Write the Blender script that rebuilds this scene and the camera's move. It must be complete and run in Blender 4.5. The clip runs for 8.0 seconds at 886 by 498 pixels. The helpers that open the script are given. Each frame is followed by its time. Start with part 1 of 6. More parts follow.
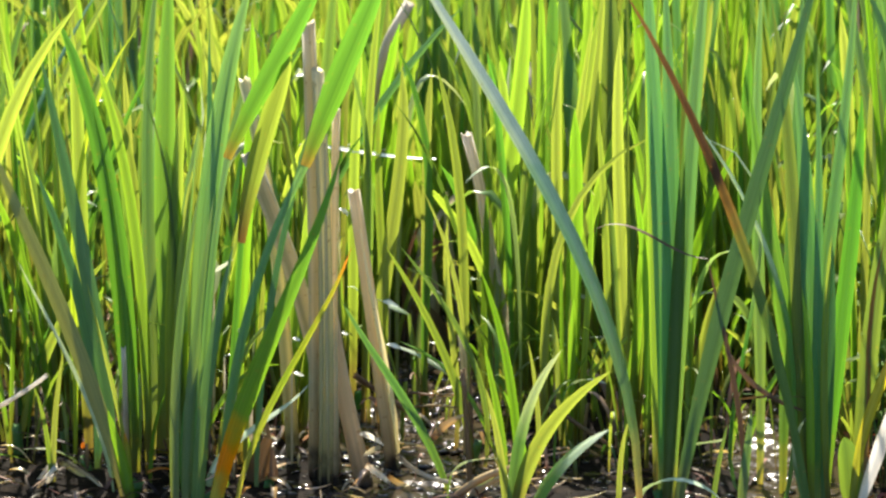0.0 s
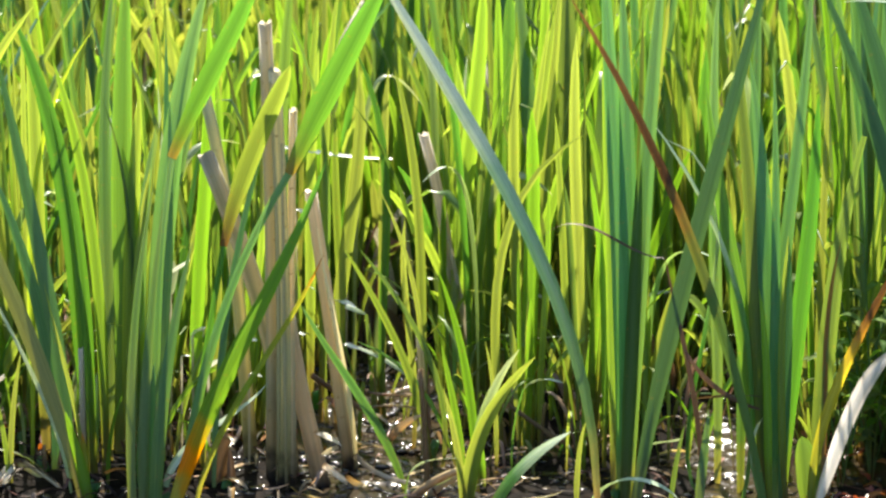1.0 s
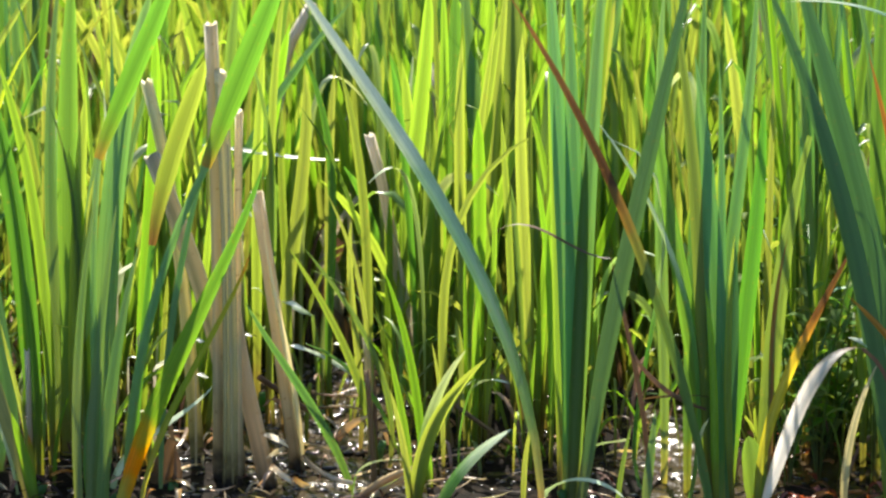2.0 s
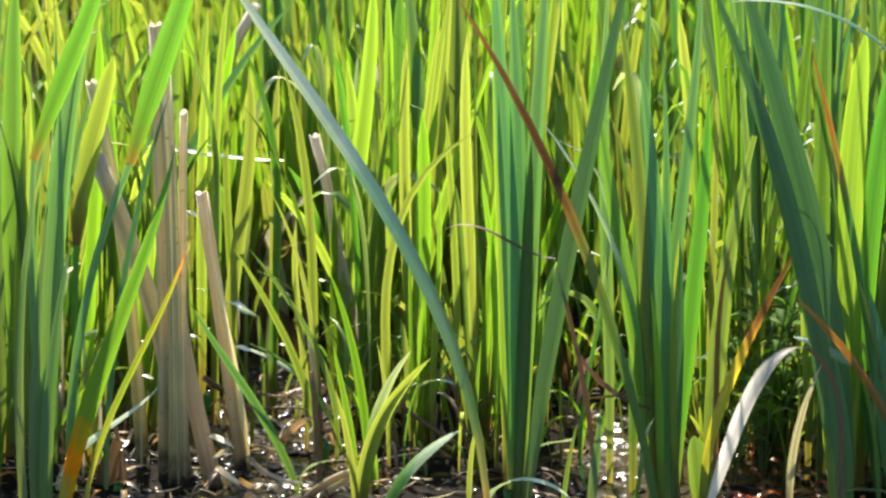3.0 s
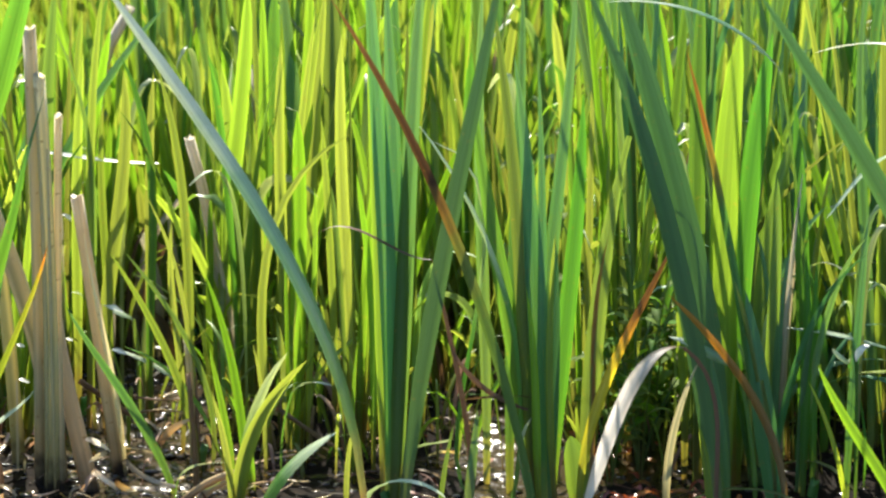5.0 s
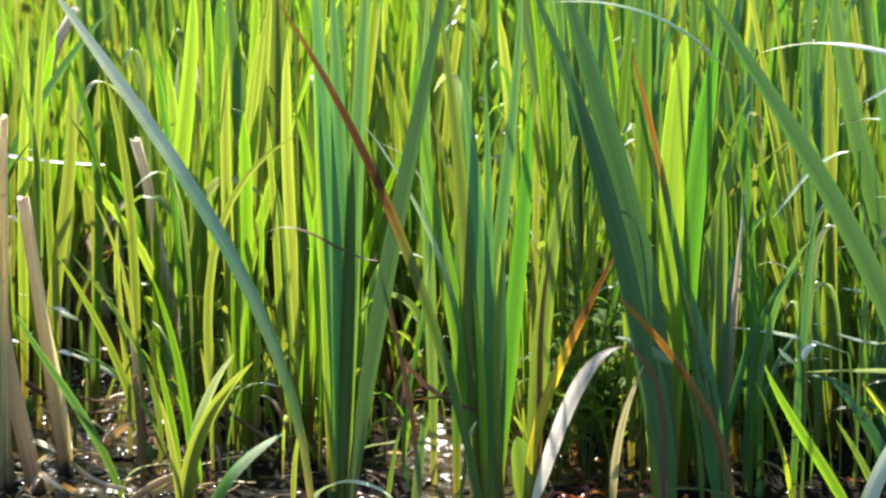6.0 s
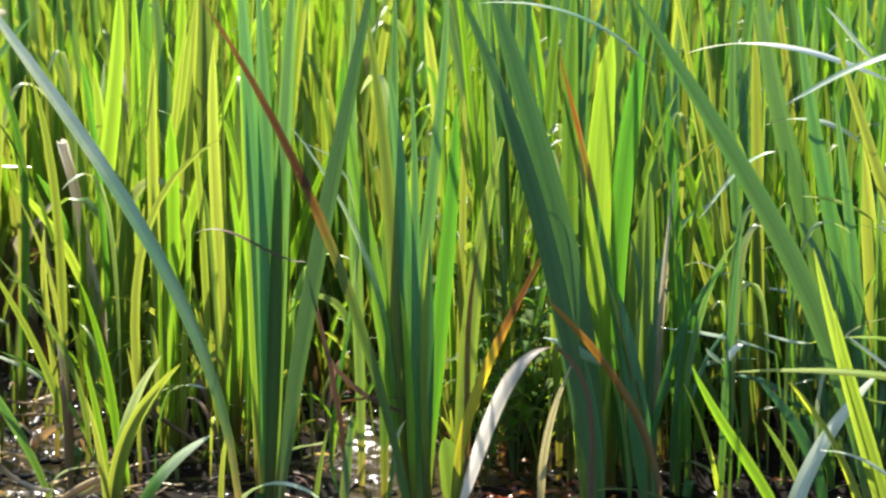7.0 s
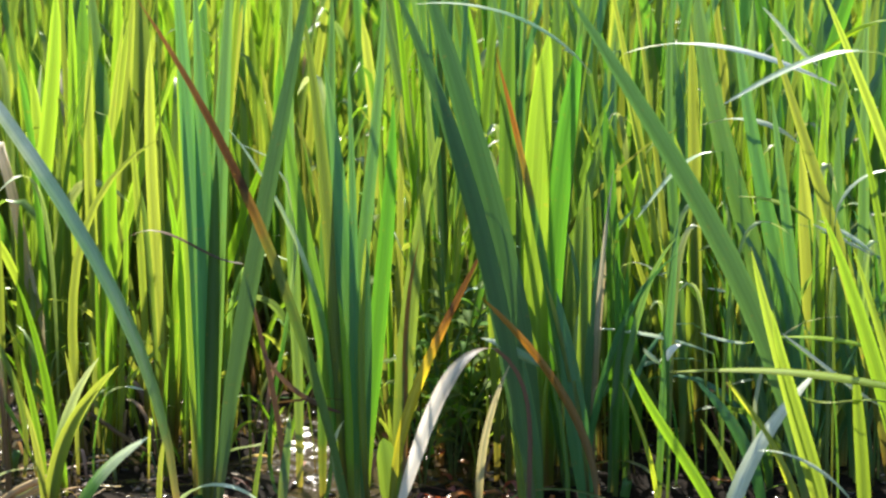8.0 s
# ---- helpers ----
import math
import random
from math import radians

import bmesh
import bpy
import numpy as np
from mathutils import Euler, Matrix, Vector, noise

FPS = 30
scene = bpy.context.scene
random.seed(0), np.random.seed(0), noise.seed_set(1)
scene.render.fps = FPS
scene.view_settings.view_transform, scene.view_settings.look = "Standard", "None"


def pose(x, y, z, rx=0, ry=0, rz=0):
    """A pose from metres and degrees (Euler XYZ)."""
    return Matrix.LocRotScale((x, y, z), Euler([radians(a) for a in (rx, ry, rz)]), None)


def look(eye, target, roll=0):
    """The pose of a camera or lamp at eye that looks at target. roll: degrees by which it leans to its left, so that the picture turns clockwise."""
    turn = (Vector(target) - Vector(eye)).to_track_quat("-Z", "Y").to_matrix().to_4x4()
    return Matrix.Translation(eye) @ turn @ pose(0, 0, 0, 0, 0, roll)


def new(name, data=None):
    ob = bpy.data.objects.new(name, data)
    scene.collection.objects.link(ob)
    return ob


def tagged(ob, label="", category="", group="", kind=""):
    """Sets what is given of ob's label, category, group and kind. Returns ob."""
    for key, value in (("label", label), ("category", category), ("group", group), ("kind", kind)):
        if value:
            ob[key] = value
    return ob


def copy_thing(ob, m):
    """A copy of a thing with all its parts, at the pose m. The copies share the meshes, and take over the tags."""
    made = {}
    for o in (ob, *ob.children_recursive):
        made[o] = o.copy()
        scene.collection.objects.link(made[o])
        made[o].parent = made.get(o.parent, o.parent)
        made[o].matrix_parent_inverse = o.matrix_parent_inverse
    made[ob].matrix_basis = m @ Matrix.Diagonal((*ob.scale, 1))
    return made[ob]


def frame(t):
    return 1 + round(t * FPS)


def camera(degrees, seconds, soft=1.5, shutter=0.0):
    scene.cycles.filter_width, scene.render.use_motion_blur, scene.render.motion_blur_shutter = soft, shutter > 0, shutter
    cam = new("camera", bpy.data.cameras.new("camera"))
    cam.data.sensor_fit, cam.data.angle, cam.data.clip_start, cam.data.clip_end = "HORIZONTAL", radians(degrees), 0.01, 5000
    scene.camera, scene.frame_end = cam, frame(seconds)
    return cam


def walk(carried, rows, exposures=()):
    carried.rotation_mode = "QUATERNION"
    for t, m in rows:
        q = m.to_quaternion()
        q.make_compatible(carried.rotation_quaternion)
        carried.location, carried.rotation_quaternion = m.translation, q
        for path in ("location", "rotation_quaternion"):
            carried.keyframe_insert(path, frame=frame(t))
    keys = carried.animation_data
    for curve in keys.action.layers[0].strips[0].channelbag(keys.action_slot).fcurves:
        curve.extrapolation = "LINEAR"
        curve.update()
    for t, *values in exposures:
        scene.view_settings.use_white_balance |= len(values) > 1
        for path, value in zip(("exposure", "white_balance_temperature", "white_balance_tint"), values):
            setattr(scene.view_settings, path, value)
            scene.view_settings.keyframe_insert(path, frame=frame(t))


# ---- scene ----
cam = camera(9.957, 8.0, 2.5)
EYE = (0.0, -3.87, 1.09)
TURNS = [
    (0.0, 2.1962, -13.0170),
    (0.5, 1.9915, -13.0140),
    (1.0, 1.7009, -13.0170),
    (1.5, 1.4077, -13.0160),
    (1.7, 1.2850, -13.0120),
    (2.8, 0.5525, -13.0046),
    (3.0, 0.4448, -13.0050),
    (3.5, 0.0000, -13.0000),
    (4.0, -0.4088, -12.9942),
    (4.5, -0.7566, -12.9890),
    (4.7, -0.8500, -12.9880),
    (5.8, -1.4640, -12.9820),
    (6.0, -1.6108, -12.9799),
    (6.5, -2.0545, -12.9714),
    (7.0, -2.4540, -12.9670),
    (7.5, -2.8046, -12.9650),
    (8.0, -3.1756, -12.9579),
]
cam.data.dof.use_dof, cam.data.dof.focus_distance, cam.data.dof.aperture_fstop = True, 4.0, 13.0
walk(cam, [(t, pose(*EYE, 90 + pitch, 0, yaw)) for t, yaw, pitch in TURNS])

# ---- light: a high sun ahead of the camera, clear sky ----
SUN_UP, SUN_SIDE = 56.0, -9.0  # degrees above the horizon, degrees to the right of straight ahead
world = bpy.data.worlds.new("sky")
scene.world = world
world.use_nodes = True
sky = world.node_tree.nodes.new("ShaderNodeTexSky")
sky.sky_type, sky.sun_disc = "NISHITA", False
sky.sun_elevation, sky.sun_rotation = radians(SUN_UP), radians(SUN_SIDE)
world.node_tree.links.new(sky.outputs["Color"], world.node_tree.nodes["Background"].inputs["Color"])
world.node_tree.nodes["Background"].inputs["Strength"].default_value = 0.076
sun = new("sun", bpy.data.lights.new("sun", "SUN"))
sun.data.energy, sun.data.angle, sun.data.color = 3.25, radians(0.55), (1.0, 0.935, 0.80)
_s, _e = radians(SUN_SIDE), radians(SUN_UP)
sun.matrix_world = look((9 * math.sin(_s) * math.cos(_e), 9 * math.cos(_s) * math.cos(_e), 9 * math.sin(_e)), (0, 0, 0))
scene.view_settings.exposure = 2.09

# ---- materials ----


def material(name):
    mat = bpy.data.materials.new(name)
    mat.use_nodes = True
    mat.node_tree.nodes.clear()
    return mat, mat.node_tree.nodes, mat.node_tree.links


def node(nodes, kind, **inputs):
    n = nodes.new(kind)
    for key, value in inputs.items():
        n.inputs[key.replace("_", " ")].default_value = value
    return n


def ramp(nodes, stops):
    n = nodes.new("ShaderNodeValToRGB")
    while len(n.color_ramp.elements) < len(stops):
        n.color_ramp.elements.new(0.5)
    for e, (at, colour) in zip(n.color_ramp.elements, stops):
        e.position, e.color = at, (*colour, 1)
    return n


def mix(nodes, links, kind, fac, a, b):
    n = nodes.new("ShaderNodeMix")
    n.data_type, n.blend_type = "RGBA", kind
    if isinstance(fac, float):
        n.inputs[0].default_value = fac
    else:
        links.new(fac, n.inputs[0])
    for value, slot in ((a, 6), (b, 7)):
        if isinstance(value, tuple):
            n.inputs[slot].default_value = (*value, 1)
        else:
            links.new(value, n.inputs[slot])
    return n.outputs[2]


def leaf_material(name, stops, glow, through_share=0.5, rough=0.38, spread=0.35, island=False, spots=0.25, coat=0.4, streak=0.5):
    """A thin leaf: colour along its length by stops, light that comes through it tinted by glow, veins and spots."""
    mat, nodes, links = material(name)
    uv = nodes.new("ShaderNodeUVMap")
    uv.uv_map = "UVMap"
    split = nodes.new("ShaderNodeSeparateXYZ")
    links.new(uv.outputs[0], split.inputs[0])
    obj = nodes.new("ShaderNodeTexCoord")
    own = nodes.new("ShaderNodeNewGeometry") if island else nodes.new("ShaderNodeObjectInfo")
    chance = own.outputs["Random Per Island"] if island else own.outputs["Random"]
    # uneven border between the colours
    wave = node(nodes, "ShaderNodeTexNoise", Scale=34.0, Detail=3.0)
    links.new(obj.outputs["Object"], wave.inputs["Vector"])
    shift = nodes.new("ShaderNodeMath")
    shift.operation = "MULTIPLY_ADD"
    shift.inputs[1].default_value, shift.inputs[2].default_value = 0.22, -0.11
    links.new(wave.outputs["Fac"], shift.inputs[0])
    along = nodes.new("ShaderNodeMath")
    links.new(split.outputs["Y"], along.inputs[0])
    links.new(shift.outputs[0], along.inputs[1])
    tint = ramp(nodes, stops)
    links.new(along.outputs[0], tint.inputs[0])
    # veins along the blade
    stretch = nodes.new("ShaderNodeMapping")
    stretch.inputs["Scale"].default_value = (9.0, 0.7, 1.0)
    links.new(uv.outputs[0], stretch.inputs[0])
    push = nodes.new("ShaderNodeCombineXYZ")
    times_ = nodes.new("ShaderNodeMath")
    times_.operation = "MULTIPLY"
    times_.inputs[1].default_value = 50.0
    links.new(chance, times_.inputs[0])
    links.new(times_.outputs[0], push.inputs[2])
    links.new(push.outputs[0], stretch.inputs["Location"])
    veins = node(nodes, "ShaderNodeTexNoise", Scale=1.1, Detail=2.5, Roughness=0.5)
    links.new(stretch.outputs[0], veins.inputs["Vector"])
    vein_tone = ramp(nodes, [(0.3, (0.6, 0.65, 0.6)), (0.52, (1, 1, 1)), (0.72, (1.4, 1.32, 1.2))])
    links.new(veins.outputs["Fac"], vein_tone.inputs[0])
    colour = mix(nodes, links, "MULTIPLY", streak, tint.outputs[0], vein_tone.outputs[0])
    # leaf by leaf: lighter or yellower
    leafwise = nodes.new("ShaderNodeHueSaturation")
    for slot, low, high in (("Hue", 0.5 - 0.035 * spread / 0.35, 0.5 + 0.02), ("Value", 1 - spread, 1 + spread), ("Saturation", 0.85, 1.08)):
        r = nodes.new("ShaderNodeMapRange")
        r.inputs["To Min"].default_value, r.inputs["To Max"].default_value = low, high
        if slot == "Value":
            w = nodes.new("ShaderNodeMath")
            w.operation = "FRACT"
            m7 = nodes.new("ShaderNodeMath")
            m7.operation = "MULTIPLY"
            m7.inputs[1].default_value = 7.31
            links.new(chance, m7.inputs[0])
            links.new(m7.outputs[0], w.inputs[0])
            links.new(w.outputs[0], r.inputs[0])
        else:
            links.new(chance, r.inputs[0])
        links.new(r.outputs[0], leafwise.inputs[slot])
    links.new(colour, leafwise.inputs["Color"])
    # small rust spots and scratches
    speck = node(nodes, "ShaderNodeTexNoise", Scale=210.0, Detail=2.0)
    links.new(obj.outputs["Object"], speck.inputs["Vector"])
    speck_mask = ramp(nodes, [(0.66, (0, 0, 0)), (0.74, (1, 1, 1))])
    links.new(speck.outputs["Fac"], speck_mask.inputs[0])
    amount = nodes.new("ShaderNodeMath")
    amount.operation = "MULTIPLY"
    amount.inputs[1].default_value = spots
    links.new(speck_mask.outputs[0], amount.inputs[0])
    skin = mix(nodes, links, "MIX", amount.outputs[0], leafwise.outputs[0], (0.24, 0.15, 0.04))
    shine = nodes.new("ShaderNodeBsdfPrincipled")
    links.new(skin, shine.inputs["Base Color"])
    shine.inputs["Roughness"].default_value = rough
    shine.inputs["Specular IOR Level"].default_value = coat
    bump = node(nodes, "ShaderNodeBump", Strength=0.35, Distance=0.0006)
    links.new(veins.outputs["Fac"], bump.inputs["Height"])
    links.new(bump.outputs[0], shine.inputs["Normal"])
    inner = mix(nodes, links, "MULTIPLY", 1.0, skin, glow)
    pass_ = nodes.new("ShaderNodeBsdfTranslucent")
    links.new(inner, pass_.inputs["Color"])
    # the thin margins let more light through than the thick middle
    margin = nodes.new("ShaderNodeMath")
    margin.operation = "PINGPONG"
    margin.inputs[1].default_value = 0.5
    links.new(split.outputs["X"], margin.inputs[0])
    share = nodes.new("ShaderNodeMapRange")
    share.inputs["From Max"].default_value = 0.4
    share.inputs["To Min"].default_value, share.inputs["To Max"].default_value = min(0.9, through_share * 1.5), through_share * 0.75
    links.new(margin.outputs[0], share.inputs[0])
    both = nodes.new("ShaderNodeMixShader")
    links.new(share.outputs[0], both.inputs[0])
    links.new(shine.outputs[0], both.inputs[1])
    links.new(pass_.outputs[0], both.inputs[2])
    out = nodes.new("ShaderNodeOutputMaterial")
    links.new(both.outputs[0], out.inputs[0])
    return mat


CATTAIL = [(0.0, (0.22, 0.23, 0.065)), (0.12, (0.09, 0.19, 0.055)), (0.6, (0.065, 0.19, 0.085)), (1.0, (0.09, 0.215, 0.115))]
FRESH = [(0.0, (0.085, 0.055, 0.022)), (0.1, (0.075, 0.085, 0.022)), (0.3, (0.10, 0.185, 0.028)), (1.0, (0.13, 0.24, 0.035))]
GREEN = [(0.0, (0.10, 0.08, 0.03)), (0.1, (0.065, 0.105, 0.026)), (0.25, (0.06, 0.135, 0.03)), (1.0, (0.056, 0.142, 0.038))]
leaf_blue = leaf_material("glaucous cattail leaf", CATTAIL, (2.8, 2.15, 0.6), 0.25, 0.34, 0.22)
leaf_deep = leaf_material("thick dark cattail leaf", [(0.0, (0.12, 0.14, 0.045)), (0.12, (0.055, 0.145, 0.045)), (1.0, (0.055, 0.155, 0.07))], (1.9, 1.9, 0.7), 0.16, 0.38, 0.15)
leaf_green = leaf_material("green cattail leaf", GREEN, (2.75, 2.25, 0.68), 0.42, 0.36, 0.25)
leaf_fresh = leaf_material("fresh yellow-green leaf", FRESH, (2.5, 1.98, 0.82), 0.5, 0.36, 0.26)
leaf_weed = leaf_material("soft weed leaf", [(0.0, (0.08, 0.16, 0.03)), (1.0, (0.11, 0.21, 0.035))], (2.4, 2.0, 0.7), 0.5, 0.65, 0.35, coat=0.1)
# the sun's sheen is painted into these pale stops
leaf_sheen = leaf_material("leaf with painted sun sheen", [(0.0, (0.22, 0.30, 0.12)), (0.3, (0.36, 0.44, 0.28)), (1.0, (0.5, 0.56, 0.42))], (1.2, 1.2, 0.7), 0.25, 0.22, 0.15, coat=1.0)
# green leaf whose tip is painted pale to stand for sheen
leaf_paletip = leaf_material("green leaf with sheen painted on its tip", [(0.0, (0.1, 0.17, 0.04)), (0.5, (0.08, 0.19, 0.05)), (0.68, (0.3, 0.38, 0.24)), (1.0, (0.5, 0.56, 0.42))], (1.6, 1.6, 0.6), 0.3, 0.25, 0.12, coat=0.9)
# brighter copy of the fresh leaf, with full sun put into its colour
leaf_lime = leaf_material("lime green leaf with full sun painted in", [(0.0, (0.16, 0.26, 0.025)), (0.3, (0.25, 0.37, 0.03)), (1.0, (0.31, 0.42, 0.04))], (2.1, 1.8, 0.5), 0.55, 0.35, 0.1, coat=0.3)
# near-white colour paints the glare of sun on level leaves and scraps
leaf_white = leaf_material("level leaf painted white for sun sheen", [(0.0, (0.5, 0.5, 0.4)), (0.2, (0.75, 0.75, 0.66)), (1.0, (0.8, 0.8, 0.72))], (1.1, 1.1, 0.9), 0.3, 0.25, 0.05, spots=0.1, coat=0.8)
leaf_rust = leaf_material("browning leaf", [(0.0, (0.06, 0.13, 0.03)), (0.42, (0.075, 0.16, 0.035)), (0.52, (0.13, 0.16, 0.035)), (0.58, (0.17, 0.11, 0.03)), (0.64, (0.05, 0.028, 0.018)), (0.8, (0.09, 0.05, 0.028)), (0.9, (0.15, 0.085, 0.04)), (1.0, (0.22, 0.11, 0.05))], (1.6, 1.25, 0.5), 0.24, 0.4, 0.15, spots=0.5)
leaf_rusty_tip = leaf_material("green leaf with rusty tip", [(0.0, (0.06, 0.13, 0.04)), (0.62, (0.06, 0.16, 0.05)), (0.74, (0.16, 0.13, 0.04)), (0.84, (0.22, 0.09, 0.035)), (1.0, (0.16, 0.07, 0.03))], (2.2, 1.8, 0.6), 0.3, 0.4, 0.15, spots=0.4)
leaf_amber = leaf_material("amber withering leaf", [(0.0, (0.13, 0.09, 0.05)), (0.3, (0.14, 0.09, 0.045)), (0.5, (0.16, 0.09, 0.035)), (0.72, (0.2, 0.1, 0.03)), (1.0, (0.3, 0.14, 0.035))], (1.5, 1.15, 0.5), 0.3, 0.4, 0.15, spots=0.5)
leaf_gold = leaf_material("golden withering leaf", [(0.0, (0.1, 0.15, 0.03)), (0.25, (0.3, 0.3, 0.035)), (0.5, (0.46, 0.38, 0.035)), (0.64, (0.34, 0.17, 0.03)), (0.74, (0.1, 0.045, 0.02)), (1.0, (0.06, 0.03, 0.02))], (1.5, 1.3, 0.5), 0.5, 0.4, 0.1, spots=0.4)
straw_orange = leaf_material("orange straw", [(0.0, (0.03, 0.02, 0.012)), (0.12, (0.2, 0.12, 0.06)), (0.5, (0.46, 0.32, 0.16)), (1.0, (0.48, 0.35, 0.19))], (1.3, 1.0, 0.6), 0.3, 0.5, 0.15, spots=0.3)
leaf_rust_foot = leaf_material("leaf with orange foot", [(0.0, (0.20, 0.2, 0.05)), (0.1, (0.27, 0.22, 0.05)), (0.16, (0.5, 0.12, 0.015)), (0.22, (0.5, 0.13, 0.015)), (0.3, (0.12, 0.2, 0.03)), (1.0, (0.075, 0.17, 0.045))], (2.1, 1.8, 0.7), 0.36, 0.36, 0.12, spots=0.35)
leaf_yellow = leaf_material("yellowing leaf", [(0.0, (0.32, 0.26, 0.06)), (0.5, (0.16, 0.22, 0.03)), (0.85, (0.24, 0.23, 0.03)), (0.97, (0.5, 0.16, 0.03)), (1.0, (0.2, 0.06, 0.02))], (1.4, 1.3, 0.5), 0.45, 0.42, 0.15, spots=0.45)
# golden foot is its own colour; the pale upper stops paint a sunlit gloss
leaf_foot_gold = leaf_material("leaf with golden foot and painted sheen", [(0.0, (0.55, 0.24, 0.04)), (0.09, (0.46, 0.36, 0.06)), (0.22, (0.12, 0.24, 0.06)), (0.5, (0.075, 0.22, 0.10)), (0.62, (0.15, 0.30, 0.17)), (0.76, (0.42, 0.5, 0.4)), (1.0, (0.6, 0.66, 0.56))], (1.2, 1.2, 0.6), 0.22, 0.26, 0.1, coat=0.9)
dry_pale = leaf_material("bleached dry leaf", [(0.0, (0.2, 0.13, 0.08)), (0.06, (0.35, 0.26, 0.18)), (0.16, (0.74, 0.67, 0.58)), (1.0, (0.84, 0.79, 0.72))], (1.15, 1.12, 1.08), 0.7, 0.5, 0.08, spots=0.35, coat=0.2)
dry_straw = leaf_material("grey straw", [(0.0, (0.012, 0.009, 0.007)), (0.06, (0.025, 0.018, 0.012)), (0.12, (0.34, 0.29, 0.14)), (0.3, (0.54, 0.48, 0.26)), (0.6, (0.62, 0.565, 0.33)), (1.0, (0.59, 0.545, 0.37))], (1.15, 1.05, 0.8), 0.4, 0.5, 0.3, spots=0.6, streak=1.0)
leaf_olive = leaf_material("dull olive leaf", [(0.0, (0.3, 0.22, 0.06)), (0.15, (0.22, 0.22, 0.07)), (1.0, (0.2, 0.23, 0.08))], (1.6, 1.5, 0.5), 0.12, 0.45, 0.1, spots=0.4, coat=0.3)
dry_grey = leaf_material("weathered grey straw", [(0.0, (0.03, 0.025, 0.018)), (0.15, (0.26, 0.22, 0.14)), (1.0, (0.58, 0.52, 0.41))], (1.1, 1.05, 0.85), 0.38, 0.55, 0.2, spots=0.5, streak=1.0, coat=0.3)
dry_brown = leaf_material("brown dead leaf", [(0.0, (0.08, 0.05, 0.028)), (1.0, (0.16, 0.095, 0.05))], (1.2, 1.05, 0.7), 0.25, 0.45, 0.3, spots=0.4)
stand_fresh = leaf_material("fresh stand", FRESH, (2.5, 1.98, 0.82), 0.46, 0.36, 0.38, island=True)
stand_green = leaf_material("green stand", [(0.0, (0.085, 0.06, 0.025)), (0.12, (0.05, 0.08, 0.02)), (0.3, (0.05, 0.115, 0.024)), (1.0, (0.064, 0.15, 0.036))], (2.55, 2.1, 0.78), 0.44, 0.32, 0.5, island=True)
# lighter towards the tip: a painted glint on folded leaves
stand_sheen = leaf_material("bent leaves with painted glints", [(0.0, (0.15, 0.22, 0.06)), (0.5, (0.2, 0.3, 0.1)), (1.0, (0.4, 0.46, 0.3))], (1.3, 1.3, 0.6), 0.35, 0.3, 0.3, island=True, coat=0.6)
stand_dry = leaf_material("dead stand", [(0.0, (0.12, 0.08, 0.05)), (1.0, (0.34, 0.24, 0.16))], (1.3, 1.0, 0.7), 0.25, 0.42, 0.5, island=True)
wet_litter = leaf_material("wet litter", [(0.0, (0.012, 0.009, 0.005)), (0.5, (0.04, 0.026, 0.012)), (1.0, (0.16, 0.105, 0.045))], (1.3, 1.0, 0.6), 0.2, 0.45, 0.75, island=True, coat=0.15)
pale_litter = leaf_material("pale wet litter", [(0.0, (0.3, 0.23, 0.11)), (0.5, (0.5, 0.39, 0.19)), (1.0, (0.4, 0.29, 0.13))], (1.2, 1.0, 0.7), 0.3, 0.2, 0.5, island=True, coat=0.9)
wet_scraps = leaf_material("orange wet scraps", [(0.0, (0.16, 0.06, 0.02)), (1.0, (0.34, 0.13, 0.035))], (1.5, 1.0, 0.4), 0.35, 0.3, 0.4, island=True)


def mud_material():
    mat, nodes, links = material("wet mud under shallow water")
    obj = nodes.new("ShaderNodeTexCoord")
    big = node(nodes, "ShaderNodeTexNoise", Scale=7.0, Detail=6.0, Roughness=0.62)
    fine = node(nodes, "ShaderNodeTexNoise", Scale=85.0, Detail=5.0, Roughness=0.65)
    for n in (big, fine):
        links.new(obj.outputs["Object"], n.inputs["Vector"])
    tone = ramp(nodes, [(0.3, (0.004, 0.0035, 0.003)), (0.55, (0.009, 0.0065, 0.005)), (0.78, (0.03, 0.02, 0.012))])
    links.new(fine.outputs["Fac"], tone.inputs[0])
    wet = ramp(nodes, [(0.42, (0.5, 0.5, 0.5)), (0.6, (0.8, 0.8, 0.8))])
    links.new(big.outputs["Fac"], wet.inputs[0])
    p = nodes.new("ShaderNodeBsdfPrincipled")
    links.new(tone.outputs[0], p.inputs["Base Color"])
    links.new(wet.outputs[0], p.inputs["Roughness"])
    p.inputs["Specular IOR Level"].default_value = 0.03
    bump = node(nodes, "ShaderNodeBump", Strength=0.8, Distance=0.006)
    links.new(fine.outputs["Fac"], bump.inputs["Height"])
    links.new(bump.outputs[0], p.inputs["Normal"])
    out = nodes.new("ShaderNodeOutputMaterial")
    links.new(p.outputs[0], out.inputs[0])
    return mat


